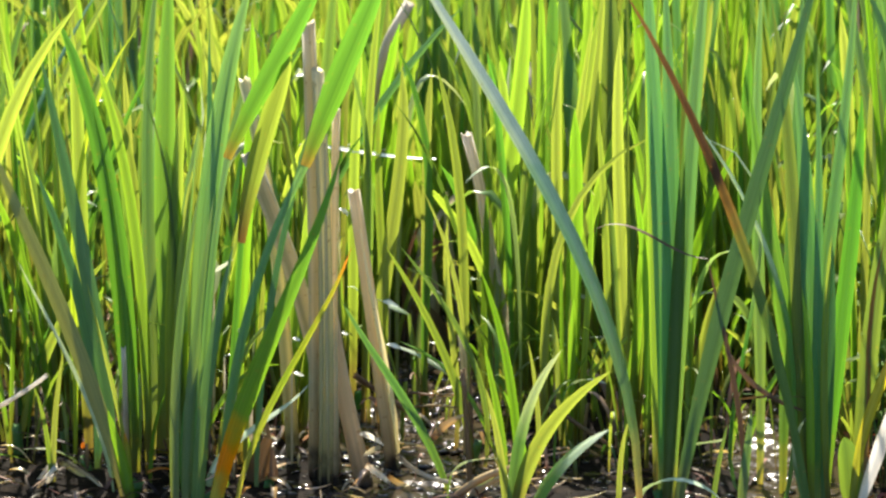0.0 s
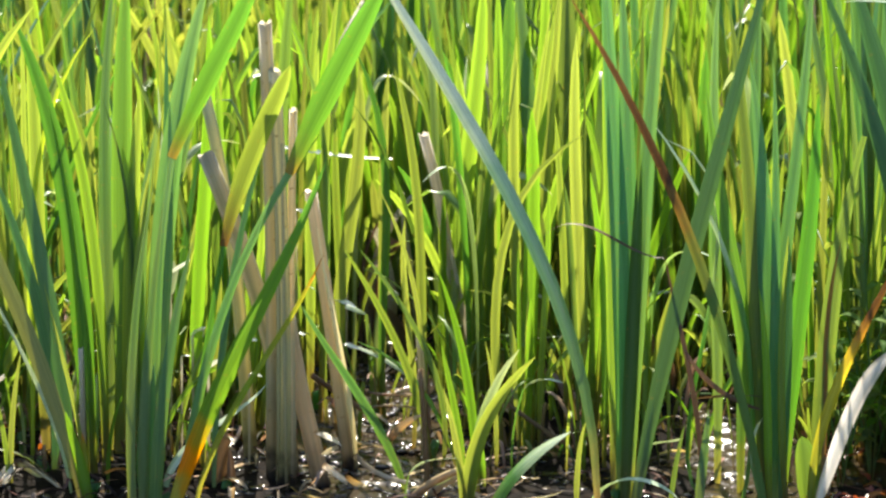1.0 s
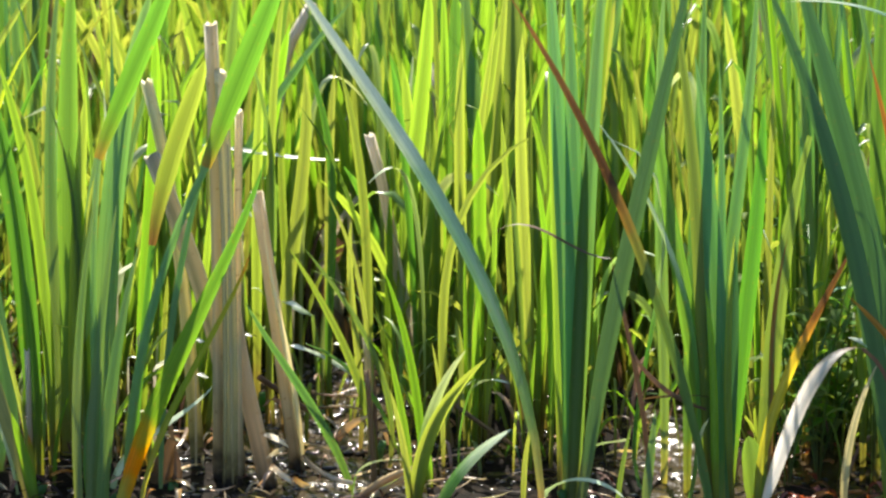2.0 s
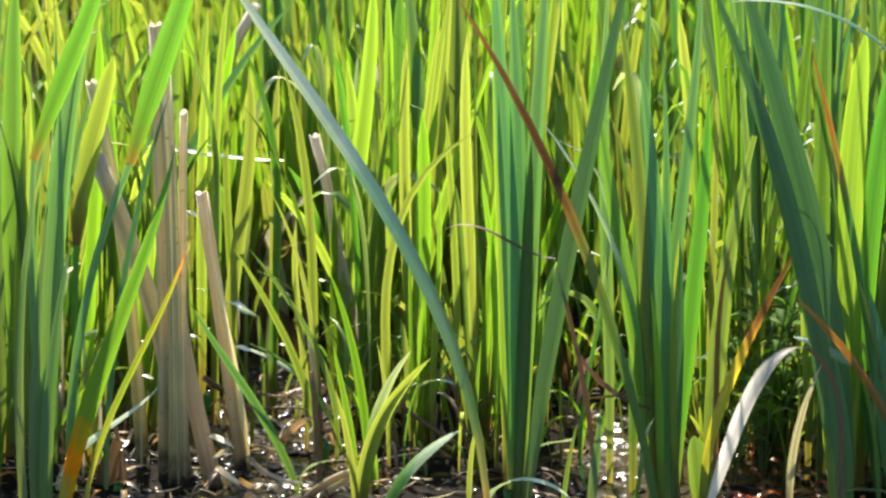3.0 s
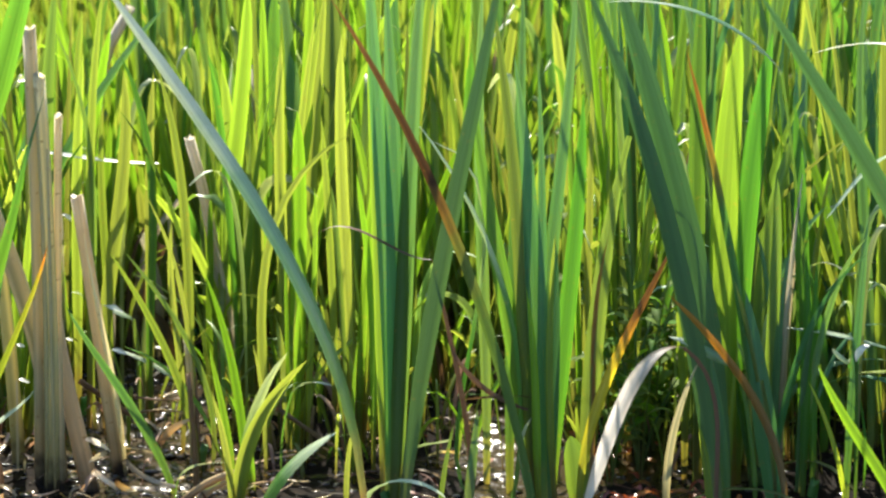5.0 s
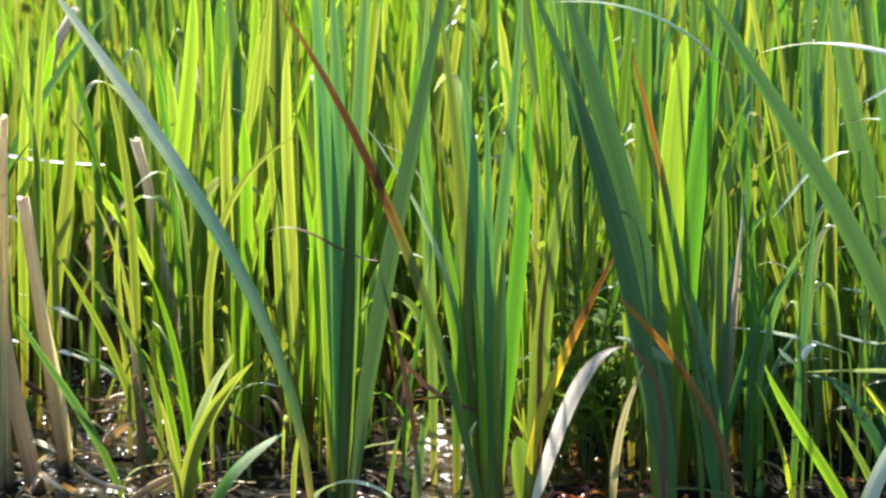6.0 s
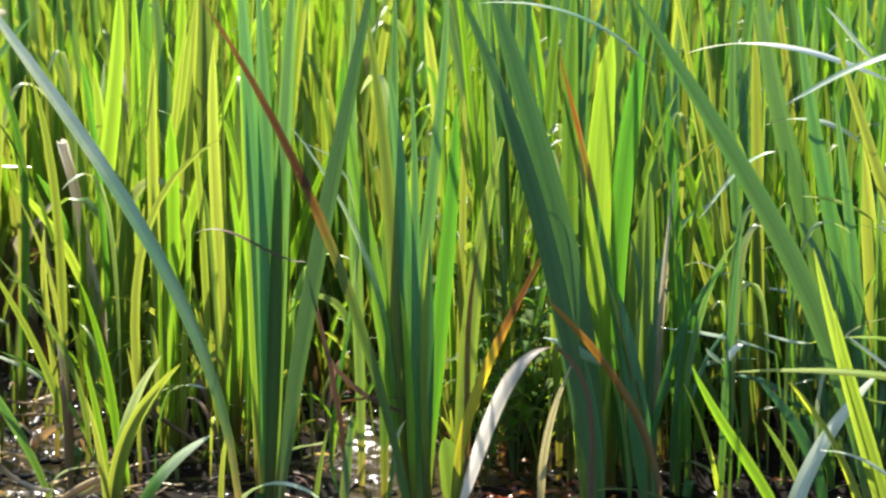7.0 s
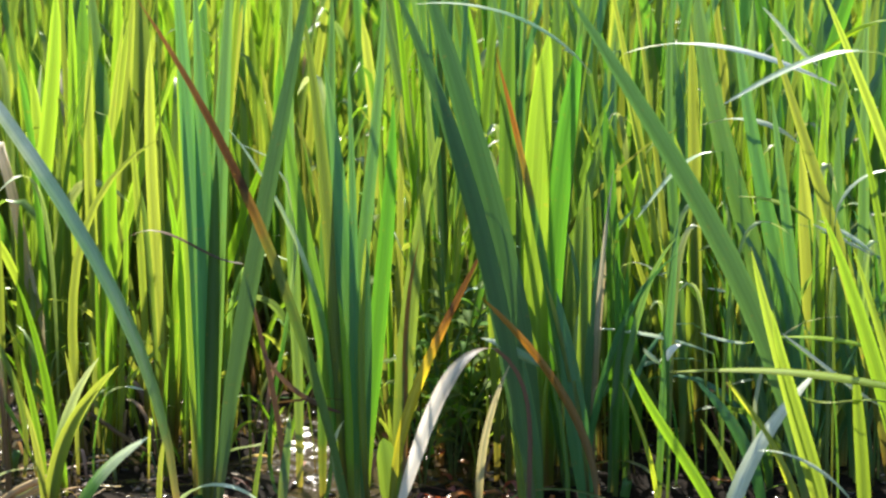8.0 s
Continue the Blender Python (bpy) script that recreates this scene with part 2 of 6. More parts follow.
def water_material():
    mat, nodes, links = material("dark swamp water")
    obj = nodes.new("ShaderNodeTexCoord")
    ripple = node(nodes, "ShaderNodeTexNoise", Scale=70.0, Detail=4.0)
    links.new(obj.outputs["Object"], ripple.inputs["Vector"])
    p = nodes.new("ShaderNodeBsdfPrincipled")
    p.inputs["Base Color"].default_value = (0.035, 0.025, 0.014, 1)
    p.inputs["Roughness"].default_value = 0.2
    p.inputs["IOR"].default_value = 1.33
    p.inputs["Specular IOR Level"].default_value = 0.35
    bump = node(nodes, "ShaderNodeBump", Strength=0.6, Distance=0.003)
    links.new(ripple.outputs["Fac"], bump.inputs["Height"])
    links.new(bump.outputs[0], p.inputs["Normal"])
    out = nodes.new("ShaderNodeOutputMaterial")
    links.new(p.outputs[0], out.inputs[0])
    return mat


def clod_material():
    mat, nodes, links = material("wet black clods")
    own = nodes.new("ShaderNodeNewGeometry")
    tone = ramp(nodes, [(0.0, (0.006, 0.005, 0.004)), (0.7, (0.015, 0.011, 0.008)), (1.0, (0.07, 0.045, 0.025))])
    links.new(own.outputs["Random Per Island"], tone.inputs[0])
    p = node(nodes, "ShaderNodeBsdfPrincipled", Roughness=0.13)
    links.new(tone.outputs[0], p.inputs["Base Color"])
    out = nodes.new("ShaderNodeOutputMaterial")
    links.new(p.outputs[0], out.inputs[0])
    return mat


wet_clods = clod_material()
mud, swamp_water = mud_material(), water_material()

# ---- shapes ----


def bezier(p0, p1, p2, p3, t):
    s = 1 - t
    return p0 * s**3 + p1 * (3 * s * s * t) + p2 * (3 * s * t * t) + p3 * t**3


def blade_geometry(foot, c1, c2, tip, width, turn=0.0, fold=0.25, segs=12, taper=1.0, thick=0.0, foot_width=0.5, blunt=0.0, twist=None):
    """Vertices, faces and UVs of one leaf along a Bezier. turn: degrees by which its face turns about its length; taper: the larger, the longer
    the point; thick: makes it a closed lens; blunt: a cut tip that keeps this share of the width;
    twist: degrees by which the face turns from foot to tip, by chance if not given."""
    p = [Vector(q) for q in (foot, c1, c2, tip)]
    verts, faces, uvs = [], [], []
    rows = []
    cols = (-1.0, -0.5, 0.0, 0.5, 1.0) if thick == 0 else (-1.0, -0.55, 0.0, 0.55, 1.0, 0.55, 0.0, -0.55)
    if twist is None:
        twist = 38 * math.sin(7919 * (p[3].x + p[3].z + width))
    for i in range(segs + 1):
        t = i / segs
        face = radians(turn + twist * (t - 0.5))
        side0 = Vector((math.cos(face), math.sin(face), 0))
        q = bezier(*p, t)
        d = (bezier(*p, min(1, t + 0.01)) - bezier(*p, max(0, t - 0.01))).normalized()
        side = (side0 - d * side0.dot(d))
        side = side.normalized() if side.length > 0.05 else Vector((0, 0, 1)).cross(d).normalized()
        out = d.cross(side)
        w = foot_width + (1 - foot_width) * min(1, t / 0.35)
        end = max(blunt, (1 - t**(2.2 / taper * 1.6)) ** 0.75 if t < 1 else 0.0)
        w = width / 2 * w * max(end, 0.015)
        row = []
        for k, u in enumerate(cols):
            if thick == 0:
                off = abs(u) * fold * w
            else:
                h = thick * math.sqrt(max(0, 1 - u * u)) * (0.25 + 0.75 * (1 - t)) * min(1, w / (width / 2) * 1.5)
                off = abs(u) * fold * w + (h if 0 < k < 4 else -h if k > 4 else 0)
            row.append(len(verts))
            verts.append(q + side * (u * w) + out * off)
            uvs.append((u * 0.5 + 0.5, t))
        rows.append(row)
    n = len(cols)
    for a, b in zip(rows, rows[1:]):
        for k in range(n - 1 if thick == 0 else n):
            j = (k + 1) % n
            faces.append((a[k], a[j], b[j], b[k]))
    if thick and blunt:
        faces.append(tuple(rows[-1]))
    return verts, faces, uvs


def mesh_of(name, pieces, mat, smooth=True):
    verts, faces, uvs = [], [], []
    for v, f, u in pieces:
        base = len(verts)
        verts += [tuple(q) for q in v]
        faces += [tuple(i + base for i in face) for face in f]
        uvs += u
    me = bpy.data.meshes.new(name)
    me.from_pydata(verts, [], faces)
    layer = me.uv_layers.new(name="UVMap")
    index = np.empty(len(me.loops), dtype=np.int32)
    me.loops.foreach_get("vertex_index", index)
    layer.data.foreach_set("uv", np.array(uvs, dtype=np.float32)[index].ravel())
    if smooth:
        me.polygons.foreach_set("use_smooth", np.ones(len(me.polygons), dtype=bool))
    me.materials.append(mat)
    return me


def plant(name, x, y, label, category, group=""):
    """An empty at a plant's foot, to carry its leaves."""
    ob = new(name)
    ob.empty_display_size = 0.03
    ob.location = (x, y, 0)
    return tagged(ob, label, category, group)


def leaf(parent, foot, h1, h2, tip, width, mat, turn=0.0, name="leaf", label="", on=None, **shape):
    """One leaf under a plant, or on a part of it: its foot, two handles and tip, in metres from the plant's foot."""
    f = Vector(foot)
    rel = [Vector((0, 0, 0)), Vector(h1) - f, Vector(h2) - f, Vector(tip) - f]
    ob = new(name, mesh_of(name, [blade_geometry(*rel, width, turn, **shape)], mat))
    ob.parent, ob.location = on or parent, f - on.location if on else f
    if label:
        tagged(ob, label)
    return ob


def stalk_geometry(foot, c1, c2, tip, width, rng, ragged=0.004, sides=9, segs=9, flat=0.75):
    """A broken old stalk: a ridged tube, open and jagged at its top."""
    p = [Vector(q) for q in (foot, c1, c2, tip)]
    ridges = [1 + rng.uniform(-0.16, 0.12) for _ in range(sides)]
    top = [rng.uniform(0, ragged) for _ in range(sides)]
    verts, faces, uvs, rows = [], [], [], []
    for i in range(segs + 1):
        t = i / segs
        q = bezier(*p, t)
        d = (bezier(*p, min(1, t + 0.01)) - bezier(*p, max(0, t - 0.01))).normalized()
        a = (Vector((1, 0, 0)) - d * d.x).normalized()
        b = d.cross(a)
        row = []
        for k in range(sides):
            ang = 2 * math.pi * k / sides
            r = width / 2 * ridges[k] * (1.12 - 0.22 * t)
            e = d * (top[k] if i == segs else 0)
            row.append(len(verts))
            verts.append(q + a * (r * math.cos(ang)) + b * (r * flat * math.sin(ang)) + e)
            uvs.append((k / sides, t))
        rows.append(row)
    for u, w in zip(rows, rows[1:]):
        for k in range(sides):
            j = (k + 1) % sides
            faces.append((u[k], u[j], w[j], w[k]))
    # hollow top
    q = bezier(*p, 0.985)
    c = len(verts)
    verts.append(q)
    uvs.append((0.5, 0.9))
    for k in range(sides):
        faces.append((rows[-1][k], rows[-1][(k + 1) % sides], c))
    return verts, faces, uvs


def stalk(parent, foot, h1, h2, tip, width, mat, seed, name="stalk", **shape):
    f = Vector(foot)
    rel = [Vector((0, 0, 0)), Vector(h1) - f, Vector(h2) - f, Vector(tip) - f]
    ob = new(name, mesh_of(name, [stalk_geometry(*rel, width, random.Random(seed), **shape)], mat))
    ob.parent, ob.location = parent, f
    return ob


def sheath(parent, x, y, width, height, seed):
    """The wrapped foot of a cattail plant, from which its leaves part."""
    f = Vector((x, y, -0.015))
    lean = random.Random(seed).uniform(-0.004, 0.004)
    g = stalk_geometry(Vector((0, 0, 0)), Vector((0, 0, height * 0.3)), Vector((lean, 0, height * 0.7)), Vector((lean * 2, 0, height)), width, random.Random(seed), 0.004, 10, 6, 0.6)
    ob = new("sheath", mesh_of("sheath", [g], leaf_green))
    ob.parent, ob.location = parent, f
    return ob


swaying = []


def breeze(ob, rng, most):
    """Let the wind rock a plant a little at the start; later it stands still."""
    sway(ob, *((t, rng.uniform(-most, most)) for t in (0, 0.5, 1, 1.5)), (2.8, 0), (8, 0))


def sway(ob, *turns):
    """Remember how the wind turns a leaf about its foot: pairs of seconds and degrees."""
    swaying.append((ob, turns))


# ---- ground ----


def hummock(x, y):
    """Low hummocks of mud; water stands in the hollows."""
    dip = 0.03 * math.exp(-((x - 0.123) / 0.027) ** 2 - ((y - 0.14) / 0.14) ** 2) + 0.022 * math.exp(-((x + 0.175) / 0.05) ** 2 - ((y - 0.13) / 0.2) ** 2)
    bank = 0.006 * max(0.0, min(1.0, (0.08 - y) / 0.1)) * (1 - math.exp(-((x - 0.115) / 0.06) ** 2))
    return bank - dip + 0.010 * noise.noise(Vector((x * 5.1, y * 5.1, 0.3))) + 0.008 * noise.noise(Vector((x * 17, y * 17, 2.0))) + 0.004 * noise.noise(Vector((x * 47, y * 47, 5.0)))


def ground_height(x, y):
    """The hollows lie in the middle; all round them the mud rises a little above the water."""
    away = max(abs(x - 0.05) - 1.0, -0.35 - y, y - 1.2, 0.0)
    rise = min(1.0, away / 0.35)
    rise = rise * rise * (3 - 2 * rise)
    return hummock(x, y) * (1 - rise) + rise * (0.02 + 0.02 * noise.noise(Vector((x * 1.3, y * 1.3, 7.0))) * max(0.0, 1 - away / 20))


def build_ground():
    xs = np.concatenate([np.linspace(-400, -12, 10), np.linspace(-10, -1.7, 22), np.linspace(-1.6, 1.7, 230), np.linspace(1.8, 10, 22), np.linspace(12, 400, 10)])
    ys = np.concatenate([np.linspace(-400, -12, 8), np.linspace(-10, -0.8, 26), np.linspace(-0.75, 1.6, 180), np.linspace(1.7, 10, 22), np.linspace(12, 900, 12)])
    verts = [(x, y, ground_height(x, y)) for y in ys for x in xs]
    nx = len(xs)
    faces = [(j * nx + i, j * nx + i + 1, (j + 1) * nx + i + 1, (j + 1) * nx + i) for j in range(len(ys) - 1) for i in range(nx - 1)]
    me = bpy.data.meshes.new("ground")
    me.from_pydata(verts, [], faces)
    me.polygons.foreach_set("use_smooth", np.ones(len(me.polygons), dtype=bool))
    me.materials.append(mud)
    tagged(new("ground", me), "dark wet marsh mud between the plants", "ground", kind="structure")
    # water: still under the plants, rippled where it lies open
    xs = np.concatenate([np.linspace(-1.25, -0.28, 5), np.linspace(-0.26, -0.08, 90), np.linspace(-0.06, 0.0, 3), np.linspace(0.02, 0.22, 110), np.linspace(0.24, 1.35, 6)])
    ys = np.concatenate([np.linspace(-0.65, -0.1, 5), np.linspace(-0.08, 0.36, 200), np.linspace(0.4, 1.5, 6)])
    verts = []
    for y in ys:
        for x in xs:
            fade = max(0.0, 1 - max(abs(x - 0.124) / 0.05, abs(y - 0.14) / 0.2) ** 4, 0.75 * (1 - max(abs(x + 0.17) / 0.085, abs(y - 0.14) / 0.2) ** 4))
            high = 0.007 * noise.noise(Vector((x * 21 + 6 * y, y * 30, 1.0))) + 0.0025 * noise.noise(Vector((x * 70, y * 85, 4.0)))
            verts.append((x, y, high * fade))
    nx = len(xs)
    faces = [(j * nx + i, j * nx + i + 1, (j + 1) * nx + i + 1, (j + 1) * nx + i) for j in range(len(ys) - 1) for i in range(nx - 1)]
    w = bpy.data.meshes.new("water")
    w.from_pydata(verts, [], faces)
    w.polygons.foreach_set("use_smooth", np.ones(len(w.polygons), dtype=bool))
    w.materials.append(swamp_water)
    tagged(new("water", w), "shallow dark swamp water glinting in the sun", "water", kind="structure")


build_ground()

# ---- the stand behind: shoots that can be told apart ----


def shoot_template(rng, mat_a, mat_b, tall, spread, count, wide):
    p = plant("cattail_shoot", 0, 0, "young yellow-green cattail shoot growing in wet mud", "plant", "cattail shoots of the marsh")
    sheath(p, 0, 0, 0.008, rng.uniform(0.02, 0.04), count)
    for i in range(count):
        a = rng.uniform(0, 2 * math.pi)
        h = tall * rng.uniform(0.5, 1.15)
        out = spread * rng.uniform(0.2, 1.0) * h * (2.2 if rng.random() < 0.25 else 1)
        dx, dy = math.cos(a) * out, math.sin(a) * out
        bx, by = math.cos(a) * 0.008, math.sin(a) * 0.008
        droop = rng.random() < 0.05
        tip = (bx + dx * (2.4 if droop else 1), by + dy * (2.4 if droop else 1), h * (0.72 if droop else 1))
        leaf(p, (bx, by, -0.01), (bx + dx * 0.12, by + dy * 0.12, h * 0.36), (bx + dx * 0.5, by + dy * 0.5, h * (1.0 if droop else 0.74)), tip,
             wide * rng.uniform(0.55, 1.15), rng.choice((mat_a, mat_a, mat_b)), rng.gauss(0, 38), segs=10, fold=rng.uniform(0.1, 0.45), taper=rng.choice((0.4, 0.6, 1.0, 1.6)))
    return p


def bare(x, y):
    """Where open mud lies between the plants: a hollow, a dark gap that runs back from it, and the pool."""
    hollow = ((x + 0.2) / 0.075) ** 2 + ((y - 0.08) / 0.26) ** 2 < 1
    gap = abs(x + 0.155 + 0.04 * y) < 0.04 and y < 0.5
    pool = ((x - 0.121) / 0.034) ** 2 + ((y - 0.13) / 0.17) ** 2 < 1
    return hollow or gap or pool or 0.1 < y < 0.5 and abs(x - 0.115 + 0.53 * (y - 0.14)) < 0.03


def build_shoots():
    rng = random.Random(5)
    kinds = []
    for k in range(14):
        tall = (0.17, 0.21, 0.25, 0.29, 0.34, 0.42, 0.23)[k % 7]
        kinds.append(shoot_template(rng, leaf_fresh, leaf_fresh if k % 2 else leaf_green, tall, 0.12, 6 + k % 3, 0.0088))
    used = [False] * len(kinds)
    spots = []
    tries = 0
    while len(spots) < 175 and tries < 9000:
        tries += 1
        y = 0.09 + 0.95 * rng.random() ** 1.15
        x = rng.uniform(-0.66, 0.78) * (3.87 + y) / 3.87
        if bare(x, y) or any((x - a) ** 2 + (y - b) ** 2 < 0.028**2 for a, b in spots):
            continue
        spots.append((x, y))
        k = rng.randrange(len(kinds))
        m = pose(x, y, 0, rng.gauss(0, 4), rng.gauss(0, 4), rng.uniform(0, 360))
        if used[k]:
            copy_thing(kinds[k], m)
        else:
            used[k], kinds[k].matrix_basis = True, m


def build_tall_cattails():
    """Tall plants within the stand: their tops rise out of view and shade the rows before them."""
    rng = random.Random(123)
    for k in range(40):
        x = rng.uniform(0.06, 0.44) if k % 3 else rng.uniform(-0.62, 0.06)
        y = rng.uniform(0.12, 0.75)
        if k >= 32:
            x, y = rng.uniform(-0.2, -0.02), rng.uniform(0.55, 0.9)
        x *= (3.87 + y) / 3.87
        if bare(x, y) or -0.45 < x < -0.2 or -0.2 < x < 0.03 and y < 0.5 or x < -0.45 and k % 2 or x > 0.36 and k % 2:
            continue
        p = plant("cattail_plant", x, y, "tall dark green cattail plant within the stand", "plant", "tall cattails")
        breeze(p, rng, 1.6)
        sheath(p, 0, 0, 0.014, rng.uniform(0.05, 0.1), k)
        for i in range(rng.randint(3, 5)):
            h = rng.uniform(0.36, 0.62)
            dx, dy = h * max(-0.25, min(0.25, rng.gauss(0, 0.1))), h * rng.gauss(0, 0.08)
            bx = rng.uniform(-0.007, 0.007)
            leaf(p, (bx, 0, -0.01), (bx + dx * 0.15, dy * 0.15, h * 0.38), (bx + dx * 0.5, dy * 0.5, h * 0.78), (bx + dx, dy, h), rng.uniform(0.006, 0.0105), rng.choice((leaf_blue, leaf_blue, leaf_green)), rng.gauss(0, 28), segs=10, fold=rng.uniform(0.1, 0.4), taper=rng.choice((1.2, 1.8)))


def build_back_rows():
    """Short bright shoots that close the open mud at its back."""
    rng = random.Random(91)
    for k in range(140):
        x, y = rng.uniform(-0.34, 0.0), rng.uniform(0.42, 0.72)
        if k < 60 and bare(x, y):
            continue
        if k >= 60:
            x, y = rng.uniform(-0.36, 0.2), rng.uniform(0.26, 0.85)
            if bare(x, y):
                continue
        p = plant("cattail_shoot", x, y, "short bright young shoots with blunt tips", "plant", "cattail shoots of the marsh")
        if k % 2:
            breeze(p, rng, 2.5)
        sheath(p, 0, 0, 0.007, rng.uniform(0.015, 0.03), k)
        for i in range(5):
            h = rng.uniform(0.08, 0.29) if k < 60 else rng.uniform(0.12, 0.33)
            dx, dy = h * rng.gauss(0, 0.09), h * rng.gauss(0, 0.07)
            bx = rng.uniform(-0.012, 0.012)
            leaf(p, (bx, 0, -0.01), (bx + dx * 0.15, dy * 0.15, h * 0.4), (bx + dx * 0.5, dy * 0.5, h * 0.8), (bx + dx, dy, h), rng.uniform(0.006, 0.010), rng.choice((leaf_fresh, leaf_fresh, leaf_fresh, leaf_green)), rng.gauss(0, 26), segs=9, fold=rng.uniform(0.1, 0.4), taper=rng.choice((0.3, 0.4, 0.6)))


def build_side_thickets():
    """Denser clumps at both ends of the view: leaning cattails on one side, fine grass on the other."""
    rng = random.Random(77)
    for k in range(34):
        x, y = rng.uniform(-0.66, -0.27), rng.uniform(0.05, 0.42)
        if bare(x, y) or x > -0.43 and y < 0.24:
            continue
        p = plant("cattail_plant", x, y, "bright green cattail clump with thin crossing blades", "plant", "cattails of the thicket")
        breeze(p, rng, 2.2)
        sheath(p, 0, 0, 0.009, rng.uniform(0.03, 0.05), k)
        for i in range(rng.randint(4, 6)):
            h = rng.uniform(0.1, 0.36)
            dx, dy = h * max(-0.5, min(0.5, rng.gauss(0, 0.22))), h * rng.gauss(0, 0.12)
            bx = rng.uniform(-0.008, 0.008)
            leaf(p, (bx, 0, -0.01), (bx + dx * 0.15, dy * 0.15, h * 0.38), (bx + dx * 0.55, dy * 0.5, h * 0.78), (bx + dx, dy, h), rng.uniform(0.0042, 0.0088), rng.choice((leaf_blue, leaf_green, leaf_green, leaf_fresh, leaf_fresh)), rng.gauss(0, 34), segs=10, fold=rng.uniform(0.1, 0.4), taper=rng.choice((0.6, 1.0)), thick=0.0)
    for k in range(26):
        x, y = rng.uniform(0.33, 0.7), rng.uniform(0.16, 0.6)
        p = plant("cattail_plant", x, y, "dark green cattail clump in crowded grass", "plant", "cattails of the thicket")
        sheath(p, 0, 0, 0.013, rng.uniform(0.04, 0.08), k)
        for i in range(rng.randint(4, 6)):
            h = rng.uniform(0.2, 0.46)
            dx, dy = h * max(-0.35, min(0.35, rng.gauss(0, 0.15))), h * rng.gauss(0, 0.1)
            bx = rng.uniform(-0.008, 0.008)
            leaf(p, (bx, 0, -0.01), (bx + dx * 0.15, dy * 0.15, h * 0.38), (bx + dx * 0.55, dy * 0.5, h * 0.78), (bx + dx, dy, h), rng.uniform(0.007, 0.012), rng.choice((leaf_blue, leaf_deep, leaf_green)), rng.gauss(0, 25), segs=10, fold=rng.uniform(0.1, 0.4), taper=rng.choice((0.6, 1.0)))
    for k in range(36):
        x, y = rng.uniform(0.3, 0.74), rng.uniform(-0.02, 0.36)
        p = plant("marsh_grass", x, y, "tuft of narrow dark and bright grass blades", "grass", "grass tufts")
        for i in range(rng.randint(6, 9)):
            h = rng.uniform(0.07, 0.22)
            arch = rng.random() < 0.2
            dx, dy = h * rng.gauss(0, 0.32) * (1.8 if arch else 1), h * rng.gauss(0, 0.2)
            bx = rng.uniform(-0.012, 0.012)
            leaf(p, (bx, 0, -0.01), (bx + dx * 0.1, dy * 0.1, h * 0.45), (bx + dx * 0.45, dy * 0.5, h * (1.05 if arch else 0.85)), (bx + dx, dy, h * (0.75 if arch else 1)), rng.uniform(0.004, 0.008), rng.choice((leaf_green, leaf_deep, leaf_deep, leaf_blue)), rng.gauss(0, 40), segs=9, fold=rng.uniform(0.1, 0.5), taper=0.8, thick=0.0)


def build_far_stand():
    """The rest of the stand, farther off and out of view at the sides: upright, leaning and snapped leaves."""
    rng = random.Random(8)
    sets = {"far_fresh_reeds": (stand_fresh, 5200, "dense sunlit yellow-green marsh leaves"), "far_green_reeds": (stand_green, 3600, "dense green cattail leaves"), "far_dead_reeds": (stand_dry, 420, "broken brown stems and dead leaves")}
    for name, (mat, count, label) in sets.items():
        pieces = []
        while len(pieces) < count:
            y = rng.uniform(0.16, 3.4)
            x = rng.uniform(-1.05, 1.15) * (3.87 + y) / 3.87
            if bare(x, y) or (y < 0.5 and abs(x - 0.05) < 0.66 and rng.random() < 0.35):
                continue
            dead = mat is stand_dry
            h = rng.uniform(0.05, 0.3) if dead else rng.uniform(0.11, 0.36) if y < 0.95 else rng.uniform(0.18, 0.6)
            a = rng.uniform(0, 2 * math.pi)
            out = h * (rng.uniform(0.02, 0.9) if dead else abs(rng.gauss(0, 0.28)))
            dx, dy = math.cos(a) * out, math.sin(a) * out
            tip = (x + dx, y + dy, h)
            turn_over = (x + dx * 0.45, y + dy * 0.45, h * 0.8)
            if rng.random() < 0.28:
                # snapped: the upper part hangs over to one side
                side = rng.choice((-1, 1)) * rng.uniform(0.02, 0.08)
                turn_over = (x + dx * 0.4 + side * 0.15, y + dy * 0.4, h * 1.15)
                tip = (x + dx * 0.5 + side, y + dy * 0.5 + rng.uniform(-0.02, 0.02), h * rng.uniform(0.72, 0.95))
            pieces.append(blade_geometry((x, y, -0.01), (x + dx * 0.1, y + dy * 0.1, h * 0.4), turn_over, tip,
                                         rng.uniform(0.004, 0.0092), rng.gauss(0, 45), segs=8, fold=rng.uniform(0.1, 0.4), taper=rng.choice((0.5, 0.8, 1.1, 1.7))))
        tagged(new(name, mesh_of(name, pieces, mat)), label, "reeds", kind="stuff")


